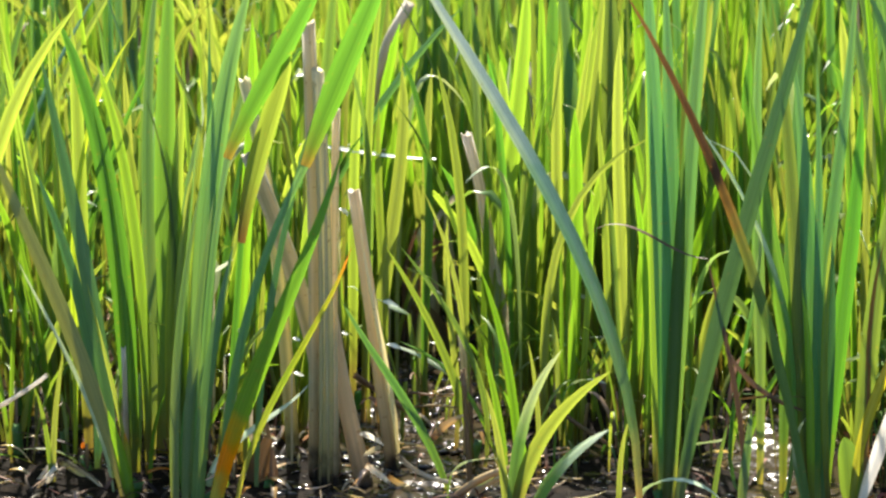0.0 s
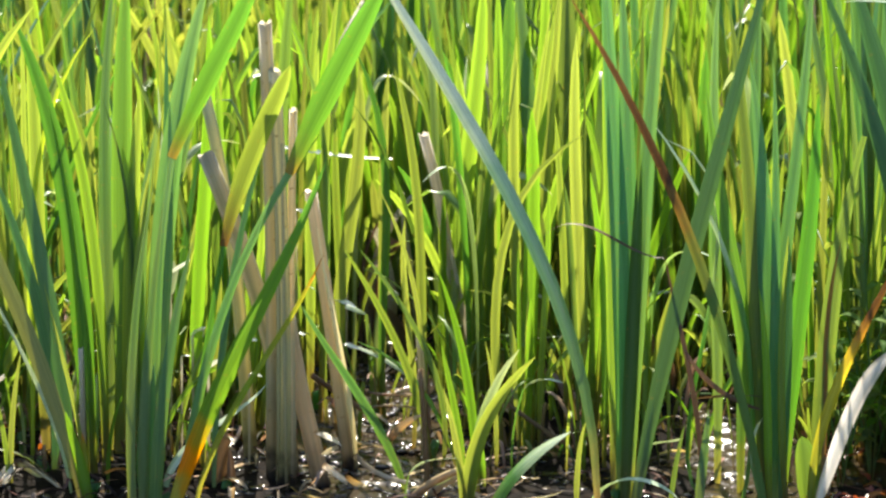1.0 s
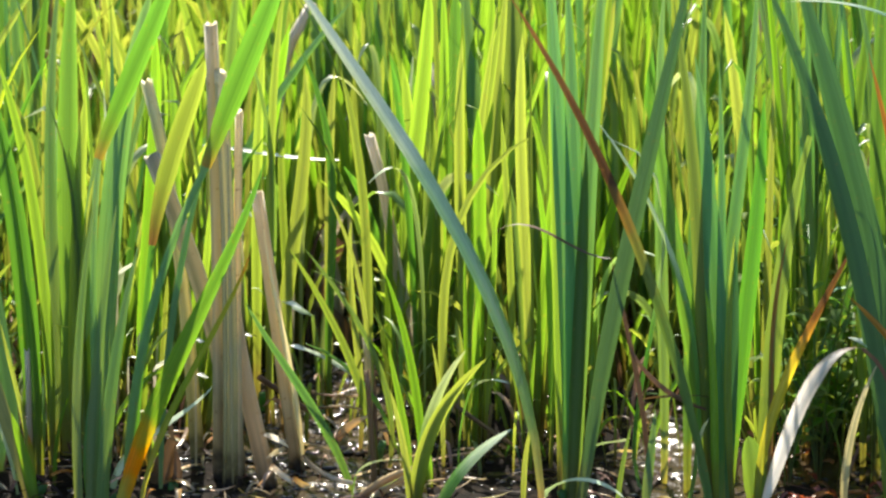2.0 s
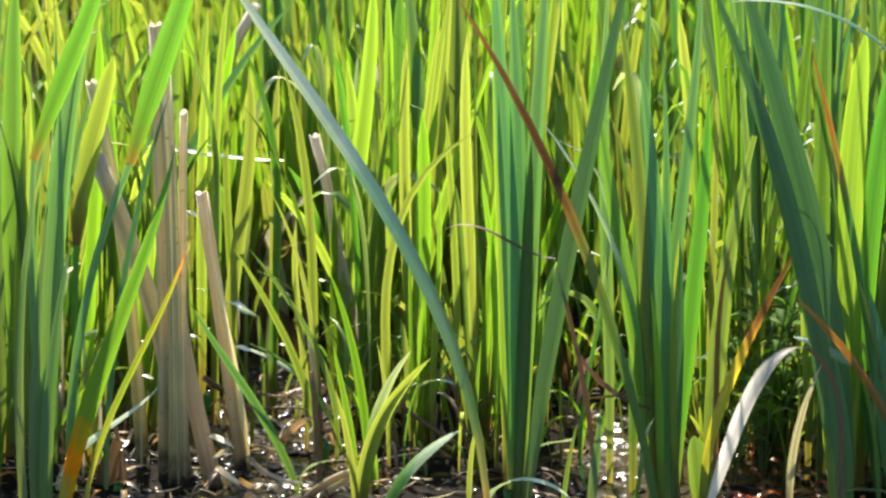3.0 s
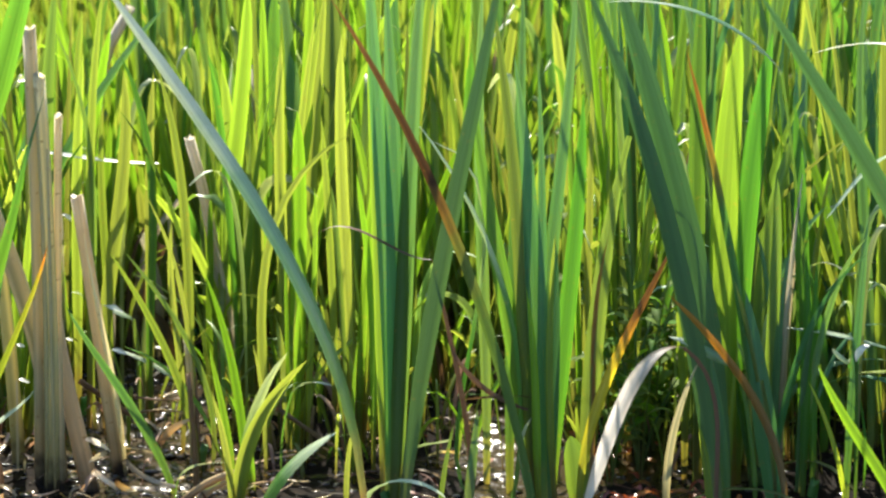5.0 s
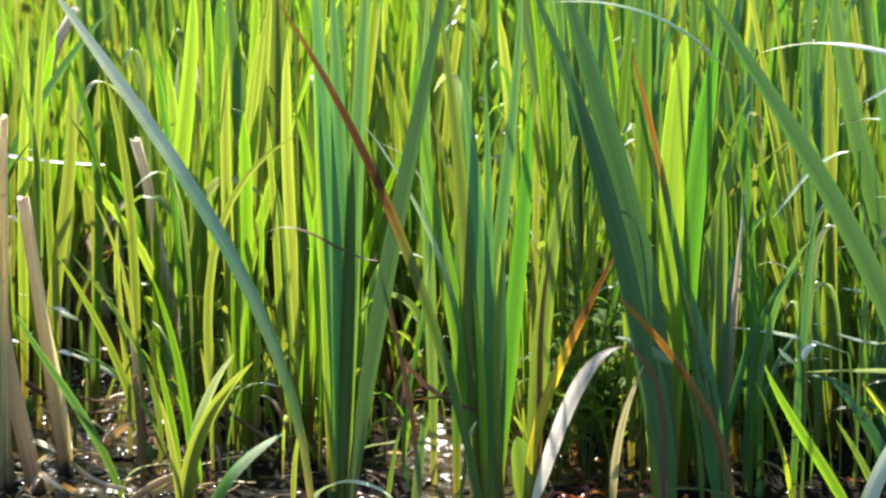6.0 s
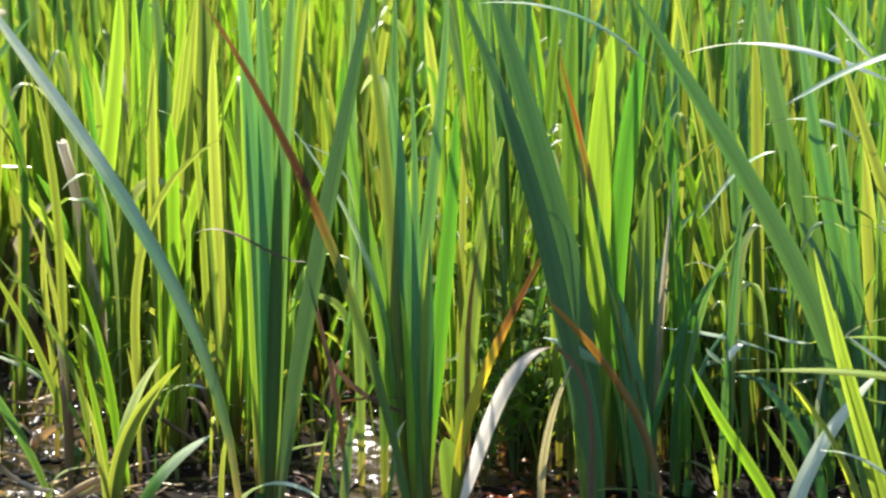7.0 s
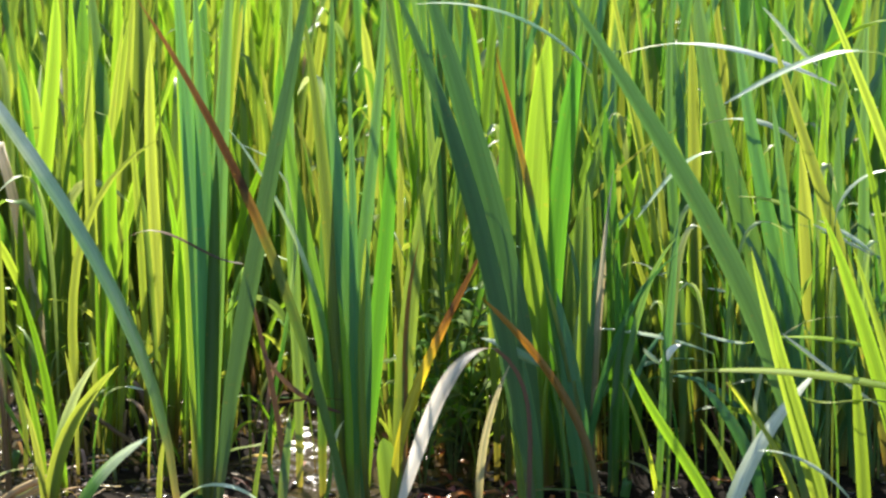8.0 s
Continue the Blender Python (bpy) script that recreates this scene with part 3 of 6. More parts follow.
def scatter(name, mat, count, label, rng, lengths, widths, rise_to, category, spread=(-0.75, 0.85, -0.25, 0.95)):
    pieces = []
    for _ in range(count):
        x, y = rng.uniform(*spread[:2]), rng.uniform(*spread[2:])
        if ((x - 0.121) / 0.026) ** 2 + ((y - 0.14) / 0.15) ** 2 < 1:
            continue
        if ((x + 0.175) / 0.05) ** 2 + ((y - 0.12) / 0.18) ** 2 < 1 and rng.random() < 0.6:
            continue
        ln, a = rng.uniform(*lengths), rng.uniform(0, 2 * math.pi)
        z = max(0.0, ground_height(x, y)) + rng.uniform(0.001, 0.008)
        dx, dy = math.cos(a) * ln, math.sin(a) * ln * 0.8
        rise = rng.uniform(-0.002, rise_to)
        pieces.append(blade_geometry((x, y, z), (x + dx * 0.3, y + dy * 0.3, z + rise), (x + dx * 0.7, y + dy * 0.7 + rng.uniform(-0.01, 0.01), z + rise), (x + dx, y + dy, z + rng.uniform(-0.003, rise_to)),
                                     rng.uniform(*widths), math.degrees(a) + 90 + rng.uniform(-25, 25), segs=6, fold=rng.uniform(0.1, 0.8), blunt=rng.choice((0.0, 0.6, 0.9))))
    tagged(new(name, mesh_of(name, pieces, mat)), label, category, kind="stuff")


def build_litter():
    """Dead straw, leaf scraps, short stems and seedlings on the mud."""
    rng = random.Random(21)
    scatter("straw_litter", wet_litter, 270, "wet brown dead straw lying on black mud", rng, (0.012, 0.09), (0.0018, 0.006), 0.012, "litter")
    scatter("grey_litter", stand_dry, 35, "bleached grey leaf pieces on black mud", rng, (0.02, 0.09), (0.002, 0.006), 0.02, "litter")
    scatter("orange_scraps", wet_scraps, 70, "small orange leaf scraps on black mud", rng, (0.008, 0.03), (0.004, 0.010), 0.01, "litter")
    scatter("orange_scraps", wet_scraps, 40, "small orange leaf scraps on black mud", rng, (0.008, 0.03), (0.004, 0.010), 0.012, "litter", (0.17, 0.3, -0.15, 0.15))
    scatter("green_litter", stand_green, 80, "fallen green grass scraps on wet mud", rng, (0.03, 0.12), (0.002, 0.006), 0.03, "litter")
    scatter("pale_litter", pale_litter, 70, "pale wet leaf pieces shining on black mud", rng, (0.01, 0.06), (0.002, 0.006), 0.014, "litter", (-0.3, -0.06, -0.08, 0.32))
    scatter("pale_litter", pale_litter, 60, "pale wet leaf pieces shining on black mud", rng, (0.01, 0.05), (0.002, 0.006), 0.014, "litter", (-0.6, 0.7, -0.1, 0.4))
    scatter("front_litter", wet_litter, 130, "wet brown dead straw lying on black mud", rng, (0.01, 0.06), (0.0018, 0.005), 0.012, "litter", (-0.6, 0.09, -0.14, 0.1))
    scatter("front_litter", pale_litter, 26, "pale wet leaf pieces shining on black mud", rng, (0.01, 0.05), (0.0015, 0.005), 0.012, "litter", (-0.6, 0.09, -0.12, 0.1))
    # upright seedlings and thin stems
    for name, mat, count, label, tall in (("grass_seedlings", stand_fresh, 620, "thin fresh grass blades sprouting from mud", 0.13), ("dead_stubble", stand_dry, 200, "thin broken brown stubble in mud", 0.07)):
        pieces = []
        while len(pieces) < count:
            x, y = rng.uniform(-0.62, 0.75), rng.uniform(0.02, 0.45)
            if bare(x, y) and rng.random() < 0.85 or y < 0.1 and rng.random() < 0.5 or x > 0.27 and rng.random() < 0.75:
                continue
            h, a = tall * rng.uniform(0.25, 1.1), rng.uniform(0, 2 * math.pi)
            out = h * rng.uniform(0.05, 0.9)
            dx, dy = math.cos(a) * out, math.sin(a) * out
            pieces.append(blade_geometry((x, y, -0.008), (x + dx * 0.1, y + dy * 0.1, h * 0.5), (x + dx * 0.5, y + dy * 0.5, h * 0.95), (x + dx, y + dy, h * rng.uniform(0.6, 1.05)),
                                         rng.uniform(0.002, 0.005), rng.gauss(0, 45), segs=7, fold=rng.uniform(0.1, 0.6), taper=0.8))
        tagged(new(name, mesh_of(name, pieces, mat)), label, "grass" if mat is stand_fresh else "stubble", kind="stuff")


def build_clods():
    """Small wet lumps of mud that glint in the sun."""
    rng = random.Random(41)
    bm = bmesh.new()
    bmesh.ops.create_icosphere(bm, subdivisions=2, radius=1.0)
    ball = [v.co.copy() for v in bm.verts]
    tris = [tuple(v.index for v in f.verts) for f in bm.faces]
    bm.free()
    pieces = []
    for i in range(2600):
        x, y = rng.uniform(-0.62, 0.75), -0.12 + 0.75 * rng.random() ** 1.3
        if i % 3 == 0:
            x, y = rng.gauss(-0.17, 0.05), rng.uniform(-0.08, 0.4)
        r = rng.uniform(0.001, 0.0042)
        wob = Vector((rng.uniform(0, 9), rng.uniform(0, 9), 0))
        sx, sy, sz = r * rng.uniform(0.8, 2.0), r * rng.uniform(0.8, 2.0), r * rng.uniform(0.3, 0.6)
        z = max(0.0, ground_height(x, y))
        pieces.append(([Vector((x + c.x * sx, y + c.y * sy, z + c.z * sz)) * 1.0 + c * (r * 0.25 * noise.noise(c * 1.7 + wob)) for c in ball], tris, [(0.5, 0.5)] * len(ball)))
    tagged(new("mud_clods", mesh_of("mud_clods", pieces, wet_clods)), "small wet black mud lumps glinting in the sun", "mud", kind="stuff")


def build_bent_leaves():
    """Leaves of the stand whose tips have folded over and catch the light; the glint is painted in too."""
    rng = random.Random(61)
    pieces = []
    for _ in range(210):
        y = rng.uniform(0.12, 1.6)
        x = rng.uniform(-0.66, 0.78) * (3.87 + y) / 3.87
        h = rng.uniform(0.06, 0.32)
        a = rng.choice((0, math.pi)) + rng.gauss(0, 0.5)
        ln = rng.uniform(0.02, 0.09)
        dx, dy = math.cos(a) * ln, math.sin(a) * ln
        pieces.append(blade_geometry((x, y, -0.01), (x, y, h * 0.9), (x + dx * 0.2, y + dy * 0.2, h * 1.12), (x + dx, y + dy, h * rng.uniform(0.85, 1.05)), rng.uniform(0.005, 0.009), rng.gauss(0, 40), segs=14, fold=rng.uniform(0.1, 0.5), taper=0.8))
    for _ in range(70):
        x, y, h = rng.uniform(0.26, 0.72), rng.uniform(-0.03, 0.36), rng.uniform(0.07, 0.28)
        a = rng.choice((0, math.pi)) + rng.gauss(0, 0.4)
        ln = rng.uniform(0.015, 0.06)
        dx, dy = math.cos(a) * ln, math.sin(a) * ln
        pieces.append(blade_geometry((x, y, -0.01), (x, y, h * 0.9), (x + dx * 0.2, y + dy * 0.2, h * 1.12), (x + dx, y + dy, h * rng.uniform(0.85, 1.0)), rng.uniform(0.0035, 0.006), rng.gauss(0, 30), segs=14, fold=rng.uniform(0.1, 0.4), taper=0.8))
    tagged(new("far_bent_leaves", mesh_of("far_bent_leaves", pieces, stand_sheen)), "bent leaves with tips painted pale for sun glints", "reeds", kind="stuff")


def build_weeds():
    """Low leafy weeds with many small oval leaves."""
    rng = random.Random(33)
    for k in range(20):
        px, py = rng.uniform(0.19, 0.31), rng.uniform(-0.02, 0.4)
        p = plant("weed", px, py, "low weed with many small bright green leaves", "weed", "small weeds on the mud")
        for b in range(3):
            a = rng.uniform(0, 2 * math.pi)
            h = rng.uniform(0.06, 0.2)
            dx, dy = math.cos(a) * h * 0.4, math.sin(a) * h * 0.4
            leaf(p, (0, 0, -0.01), (dx * 0.1, dy * 0.1, h * 0.4), (dx * 0.6, dy * 0.6, h * 0.8), (dx, dy, h), 0.002, leaf_green, name="stem", thick=0.0007, segs=5, blunt=0.5)
            for i in range(7):
                t = 0.25 + 0.75 * i / 7
                q = bezier(Vector((0, 0, 0)), Vector((dx * 0.1, dy * 0.1, h * 0.4)), Vector((dx * 0.6, dy * 0.6, h * 0.8)), Vector((dx, dy, h)), t)
                c = rng.uniform(0, 2 * math.pi)
                r = rng.uniform(0.012, 0.028)
                ex, ey = math.cos(c) * r, math.sin(c) * r
                leaf(p, q, q + Vector((ex * 0.3, ey * 0.3, r * 0.35)), q + Vector((ex * 0.7, ey * 0.7, r * 0.4)), q + Vector((ex, ey, r * 0.1)), r * rng.uniform(0.35, 0.6), leaf_weed, math.degrees(c) + 90 + rng.gauss(0, 25), segs=5, fold=0.2, foot_width=0.15, thick=0.0)


# ---- the plants in front, one by one ----

p = plant("cattail_plant", 0.027, -0.050, "tall blue-green cattail clump with upright sword leaves in mud", "plant")
sheath(p, 0, 0, 0.0089, 0.028, 1)
sway(leaf(p, (-0.003, 0.000, -0.012), (0.005, 0.000, 0.149), (-0.012, 0.000, 0.308), (-0.020, 0.000, 0.468), 0.0147, leaf_blue), (0, -0.06), (0.5, -0.47), (1, 0.05), (1.5, -0.06), (2.8, 0), (8, 0))
leaf(p, (0.000, 0.000, -0.012), (0.005, 0.000, 0.135), (0.004, 0.000, 0.282), (-0.005, 0.000, 0.429), 0.0157, leaf_blue, 10)
sway(leaf(p, (0.003, 0.000, -0.012), (0.006, 0.000, 0.144), (0.013, 0.000, 0.300), (0.025, 0.000, 0.455), 0.0148, leaf_blue, -8), (0, 0.47), (0.5, 0.05), (1, 0.47), (1.5, 0.21), (2.8, 0), (8, 0))
sway(leaf(p, (0.007, 0.000, -0.012), (0.022, -0.009, 0.144), (0.057, -0.025, 0.297), (0.086, -0.030, 0.452), 0.0145, leaf_deep), (0, 3.55), (0.5, 3.40), (1, 3.00), (1.5, 1.90), (2.8, 0.10), (8, 0.10))
leaf(p, (-0.007, 0.000, -0.012), (-0.009, 0.008, 0.116), (-0.013, 0.018, 0.244), (-0.019, 0.030, 0.371), 0.0070, leaf_fresh)
leaf(p, (0.000, -0.005, -0.012), (0.005, -0.005, 0.090), (0.008, -0.005, 0.192), (0.011, -0.005, 0.294), 0.0114, leaf_green)

p = plant("cattail_plant", 0.138, -0.090, "browning sword leaf leaning across a cattail clump", "plant")
sheath(p, 0, 0, 0.0089, 0.028, 9)
sway(leaf(p, (0.003, 0.000, -0.012), (-0.024, -0.010, 0.141), (-0.076, -0.029, 0.294), (-0.159, -0.050, 0.426), 0.0085, leaf_rust), (0, 1.35), (0.5, 0.10), (1, 0.15), (1.5, -0.35), (2.8, -0.10), (8, -0.10))

p = plant("cattail_plant", 0.005, -0.120, "long arching cattail leaf with a golden foot and painted upper sheen", "plant")
sheath(p, 0, 0, 0.0089, 0.028, 12)
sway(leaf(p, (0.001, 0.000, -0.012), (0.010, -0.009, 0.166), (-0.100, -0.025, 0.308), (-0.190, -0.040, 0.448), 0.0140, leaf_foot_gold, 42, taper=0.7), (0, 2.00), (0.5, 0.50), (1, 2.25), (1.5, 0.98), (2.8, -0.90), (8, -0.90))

p = plant("cattail_plant", 0.183, -0.020, "cattail leaves with rusty brown edges and tips", "plant")
sheath(p, 0, 0, 0.0089, 0.028, 25)
leaf(p, (-0.009, 0.000, -0.012), (0.001, 0.000, 0.089), (0.002, 0.000, 0.192), (0.028, 0.000, 0.291), 0.0149, leaf_green, blunt=0.3)
leaf(p, (-0.002, 0.000, -0.012), (0.006, 0.000, 0.061), (-0.007, 0.000, 0.138), (0.012, 0.000, 0.211), 0.0048, leaf_amber)

p = plant("dry_leaf", 0.281, -0.100, "bleached dry leaf bent over to the mud", "leaf")
s = leaf(p, (-0.001, 0.000, -0.012), (-0.015, -0.004, 0.031), (0.013, -0.003, 0.112), (-0.033, -0.020, 0.147), 0.0039, dry_brown, name="stem", blunt=0.8)
leaf(p, (-0.031, -0.020, 0.147), (-0.076, -0.062, 0.168), (-0.096, -0.055, 0.064), (-0.111, -0.070, 0.032), 0.0112, dry_pale, -6, segs=20, foot_width=0.25, taper=0.6, twist=0)
leaf(p, (-0.042, 0.000, -0.012), (-0.048, 0.000, 0.038), (-0.041, 0.000, 0.086), (-0.020, 0.000, 0.131), 0.0065, dry_straw)

p = plant("cattail_plant", 0.494, -0.120, "green cattail leaf leaning across the stand", "plant")
sheath(p, 0, 0, 0.0089, 0.028, 44)
leaf(p, (0.000, 0.000, -0.012), (-0.015, -0.023, 0.157), (-0.112, -0.059, 0.300), (-0.201, -0.080, 0.439), 0.0182, leaf_deep, twist=0)

p = plant("bent_leaf", 0.346, 0.000, "arching pale grass leaf shining in the sun", "leaf")
s = leaf(p, (0.018, 0.000, -0.012), (0.012, 0.000, 0.100), (0.002, 0.000, 0.221), (-0.016, 0.000, 0.337), 0.0025, leaf_green, name="stem", blunt=0.8)
leaf(p, (-0.016, 0.000, 0.337), (-0.046, -0.029, 0.382), (-0.100, -0.049, 0.409), (-0.158, -0.080, 0.407), 0.0076, leaf_paletip, 70, on=s, segs=14, foot_width=0.25, twist=0)

p = plant("marsh_grass", 0.430, 0.100, "fresh green grass tuft with arching narrow blades", "plant", "grass tufts")
leaf(p, (0.000, 0.000, -0.012), (-0.007, 0.000, 0.111), (-0.006, 0.000, 0.235), (-0.012, 0.000, 0.358), 0.0100, leaf_fresh, taper=0.4)
leaf(p, (-0.011, 0.000, -0.012), (-0.010, 0.000, 0.054), (-0.010, 0.000, 0.119), (-0.009, 0.000, 0.185), 0.0087, leaf_fresh, taper=0.4)
leaf(p, (-0.051, -0.100, -0.012), (-0.032, -0.100, 0.067), (-0.042, -0.100, 0.150), (-0.030, -0.100, 0.230), 0.0062, leaf_blue)
leaf(p, (-0.092, -0.050, -0.012), (-0.094, -0.050, 0.070), (-0.088, -0.050, 0.152), (-0.078, -0.050, 0.234), 0.0063, dry_straw)

p = plant("marsh_grass", 0.424, -0.200, "fresh green grass tuft with arching narrow blades", "plant", "grass tufts")
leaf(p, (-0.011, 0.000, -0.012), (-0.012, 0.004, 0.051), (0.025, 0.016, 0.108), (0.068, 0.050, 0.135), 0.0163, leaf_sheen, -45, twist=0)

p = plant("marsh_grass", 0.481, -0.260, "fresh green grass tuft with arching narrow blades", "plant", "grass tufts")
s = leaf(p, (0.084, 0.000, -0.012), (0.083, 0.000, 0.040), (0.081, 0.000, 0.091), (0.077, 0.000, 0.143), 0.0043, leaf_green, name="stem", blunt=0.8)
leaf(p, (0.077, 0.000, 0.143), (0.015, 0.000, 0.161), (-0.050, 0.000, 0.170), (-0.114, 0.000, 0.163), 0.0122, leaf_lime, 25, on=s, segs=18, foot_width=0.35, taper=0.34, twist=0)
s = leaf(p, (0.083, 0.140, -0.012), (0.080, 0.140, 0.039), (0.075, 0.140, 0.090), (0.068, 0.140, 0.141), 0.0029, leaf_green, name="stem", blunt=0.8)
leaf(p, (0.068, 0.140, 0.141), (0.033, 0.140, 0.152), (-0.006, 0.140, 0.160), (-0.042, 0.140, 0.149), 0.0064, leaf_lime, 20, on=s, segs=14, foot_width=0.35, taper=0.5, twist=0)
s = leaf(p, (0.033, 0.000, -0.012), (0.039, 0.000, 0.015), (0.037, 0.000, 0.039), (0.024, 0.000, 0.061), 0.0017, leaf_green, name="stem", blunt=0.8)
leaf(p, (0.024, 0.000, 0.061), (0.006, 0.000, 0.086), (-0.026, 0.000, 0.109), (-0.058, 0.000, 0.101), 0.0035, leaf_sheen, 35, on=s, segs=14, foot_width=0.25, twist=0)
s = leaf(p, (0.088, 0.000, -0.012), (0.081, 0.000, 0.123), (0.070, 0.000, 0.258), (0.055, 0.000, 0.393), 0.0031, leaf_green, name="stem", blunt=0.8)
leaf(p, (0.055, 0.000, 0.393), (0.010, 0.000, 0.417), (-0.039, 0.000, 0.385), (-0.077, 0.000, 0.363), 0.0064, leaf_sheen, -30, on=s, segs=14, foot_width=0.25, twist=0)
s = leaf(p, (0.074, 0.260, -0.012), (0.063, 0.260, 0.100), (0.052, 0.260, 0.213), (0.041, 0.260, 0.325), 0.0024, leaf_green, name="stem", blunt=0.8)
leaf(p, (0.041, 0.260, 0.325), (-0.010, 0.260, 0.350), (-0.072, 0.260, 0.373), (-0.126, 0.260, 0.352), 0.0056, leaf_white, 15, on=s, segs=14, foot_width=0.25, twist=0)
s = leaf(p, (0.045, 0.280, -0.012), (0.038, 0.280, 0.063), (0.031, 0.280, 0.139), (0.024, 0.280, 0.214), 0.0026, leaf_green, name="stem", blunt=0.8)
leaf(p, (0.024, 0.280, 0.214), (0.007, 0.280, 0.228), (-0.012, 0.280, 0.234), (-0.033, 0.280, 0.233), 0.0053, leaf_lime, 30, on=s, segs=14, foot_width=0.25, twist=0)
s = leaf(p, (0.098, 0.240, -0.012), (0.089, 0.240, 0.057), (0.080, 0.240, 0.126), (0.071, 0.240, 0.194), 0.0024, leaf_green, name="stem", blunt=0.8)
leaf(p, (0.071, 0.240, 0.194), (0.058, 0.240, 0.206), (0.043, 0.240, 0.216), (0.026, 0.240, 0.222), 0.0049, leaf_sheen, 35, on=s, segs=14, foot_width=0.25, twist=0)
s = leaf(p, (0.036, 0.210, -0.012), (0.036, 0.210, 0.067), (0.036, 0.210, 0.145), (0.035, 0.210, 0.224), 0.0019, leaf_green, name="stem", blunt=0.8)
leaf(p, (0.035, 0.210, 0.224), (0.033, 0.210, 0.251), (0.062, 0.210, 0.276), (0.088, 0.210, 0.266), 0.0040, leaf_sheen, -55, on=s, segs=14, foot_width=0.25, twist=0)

p = plant("marsh_grass", -0.091, -0.100, "short fresh grass tuft on the mud", "plant", "grass tufts")
leaf(p, (-0.003, 0.000, -0.012), (0.001, 0.002, 0.042), (0.003, -0.013, 0.101), (0.038, -0.020, 0.145), 0.0095, leaf_paletip)
sway(leaf(p, (0.000, 0.000, -0.012), (-0.007, -0.010, 0.050), (0.011, -0.023, 0.101), (0.052, -0.040, 0.144), 0.0121, leaf_fresh), (0, 9.00), (0.5, 3.30), (1, -0.50), (1.5, 0.75), (2.8, 0.30), (8, 0.30))
sway(leaf(p, (0.006, 0.000, -0.012), (0.016, -0.023, 0.036), (0.039, -0.049, 0.072), (0.075, -0.080, 0.098), 0.0225, leaf_paletip, -76, twist=0), (0, -0.37), (0.5, 0.42), (1, 1.35), (1.5, -1.27), (2.8, 0), (8, 0))
leaf(p, (-0.004, 0.000, -0.012), (-0.004, 0.000, 0.029), (-0.010, 0.000, 0.070), (-0.021, 0.000, 0.109), 0.0061, leaf_fresh)

p = plant("marsh_grass", 0.005, -0.100, "short fresh grass tuft on the mud", "plant", "grass tufts")
leaf(p, (-0.002, 0.000, -0.012), (-0.013, 0.000, 0.047), (0.043, 0.000, 0.045), (0.065, 0.000, 0.021), 0.0113, leaf_sheen, 60)

p = plant("marsh_grass", -0.144, 0.000, "single dark green grass blade leaning over mud", "plant", "grass tufts")
leaf(p, (0.003, 0.000, -0.012), (-0.016, -0.003, 0.058), (-0.056, -0.034, 0.109), (-0.081, -0.060, 0.168), 0.0078, leaf_blue)

p = plant("old_stalks", -0.242, -0.010, "bundle of broken grey-brown old cattail stalks standing in mud", "stalks")
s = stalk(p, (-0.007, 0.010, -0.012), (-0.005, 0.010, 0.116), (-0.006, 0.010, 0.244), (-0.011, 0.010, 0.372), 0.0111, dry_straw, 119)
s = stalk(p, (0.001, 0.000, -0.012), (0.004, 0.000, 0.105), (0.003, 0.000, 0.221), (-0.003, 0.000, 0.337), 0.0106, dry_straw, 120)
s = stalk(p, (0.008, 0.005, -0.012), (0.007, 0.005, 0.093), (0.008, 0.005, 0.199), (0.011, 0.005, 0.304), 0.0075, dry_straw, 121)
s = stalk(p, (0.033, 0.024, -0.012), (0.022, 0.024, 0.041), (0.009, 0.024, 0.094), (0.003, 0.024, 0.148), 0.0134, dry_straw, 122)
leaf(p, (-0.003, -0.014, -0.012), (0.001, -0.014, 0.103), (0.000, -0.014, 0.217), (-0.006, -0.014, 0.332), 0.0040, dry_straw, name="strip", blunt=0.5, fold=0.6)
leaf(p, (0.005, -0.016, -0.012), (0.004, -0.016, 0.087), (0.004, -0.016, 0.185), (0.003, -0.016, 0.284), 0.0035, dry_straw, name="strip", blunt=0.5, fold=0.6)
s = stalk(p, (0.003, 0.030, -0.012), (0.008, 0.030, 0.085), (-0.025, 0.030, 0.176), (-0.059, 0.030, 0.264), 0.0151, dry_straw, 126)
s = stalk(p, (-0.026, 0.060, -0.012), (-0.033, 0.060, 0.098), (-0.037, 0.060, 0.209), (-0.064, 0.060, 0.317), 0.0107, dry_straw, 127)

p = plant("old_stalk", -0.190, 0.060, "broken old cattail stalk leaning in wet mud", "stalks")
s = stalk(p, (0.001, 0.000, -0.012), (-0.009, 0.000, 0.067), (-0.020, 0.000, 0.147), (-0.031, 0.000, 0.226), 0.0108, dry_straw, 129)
leaf(p, (0.005, -0.010, -0.012), (0.004, -0.010, 0.060), (-0.017, -0.010, 0.129), (-0.026, -0.010, 0.199), 0.0054, dry_straw, name="torn_sheath", on=s, fold=0.6, blunt=0.3)

p = plant("old_stalk", -0.087, 0.500, "broken brown stem standing among green shoots", "stalks")
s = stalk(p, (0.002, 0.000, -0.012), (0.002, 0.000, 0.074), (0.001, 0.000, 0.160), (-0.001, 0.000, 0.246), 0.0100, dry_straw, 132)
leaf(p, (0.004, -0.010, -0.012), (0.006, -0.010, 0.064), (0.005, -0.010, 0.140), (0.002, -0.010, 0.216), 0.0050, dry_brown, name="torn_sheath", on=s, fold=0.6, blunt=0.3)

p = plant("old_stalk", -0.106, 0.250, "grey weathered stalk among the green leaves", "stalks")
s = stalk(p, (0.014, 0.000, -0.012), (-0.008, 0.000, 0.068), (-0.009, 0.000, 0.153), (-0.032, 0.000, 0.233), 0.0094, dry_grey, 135)
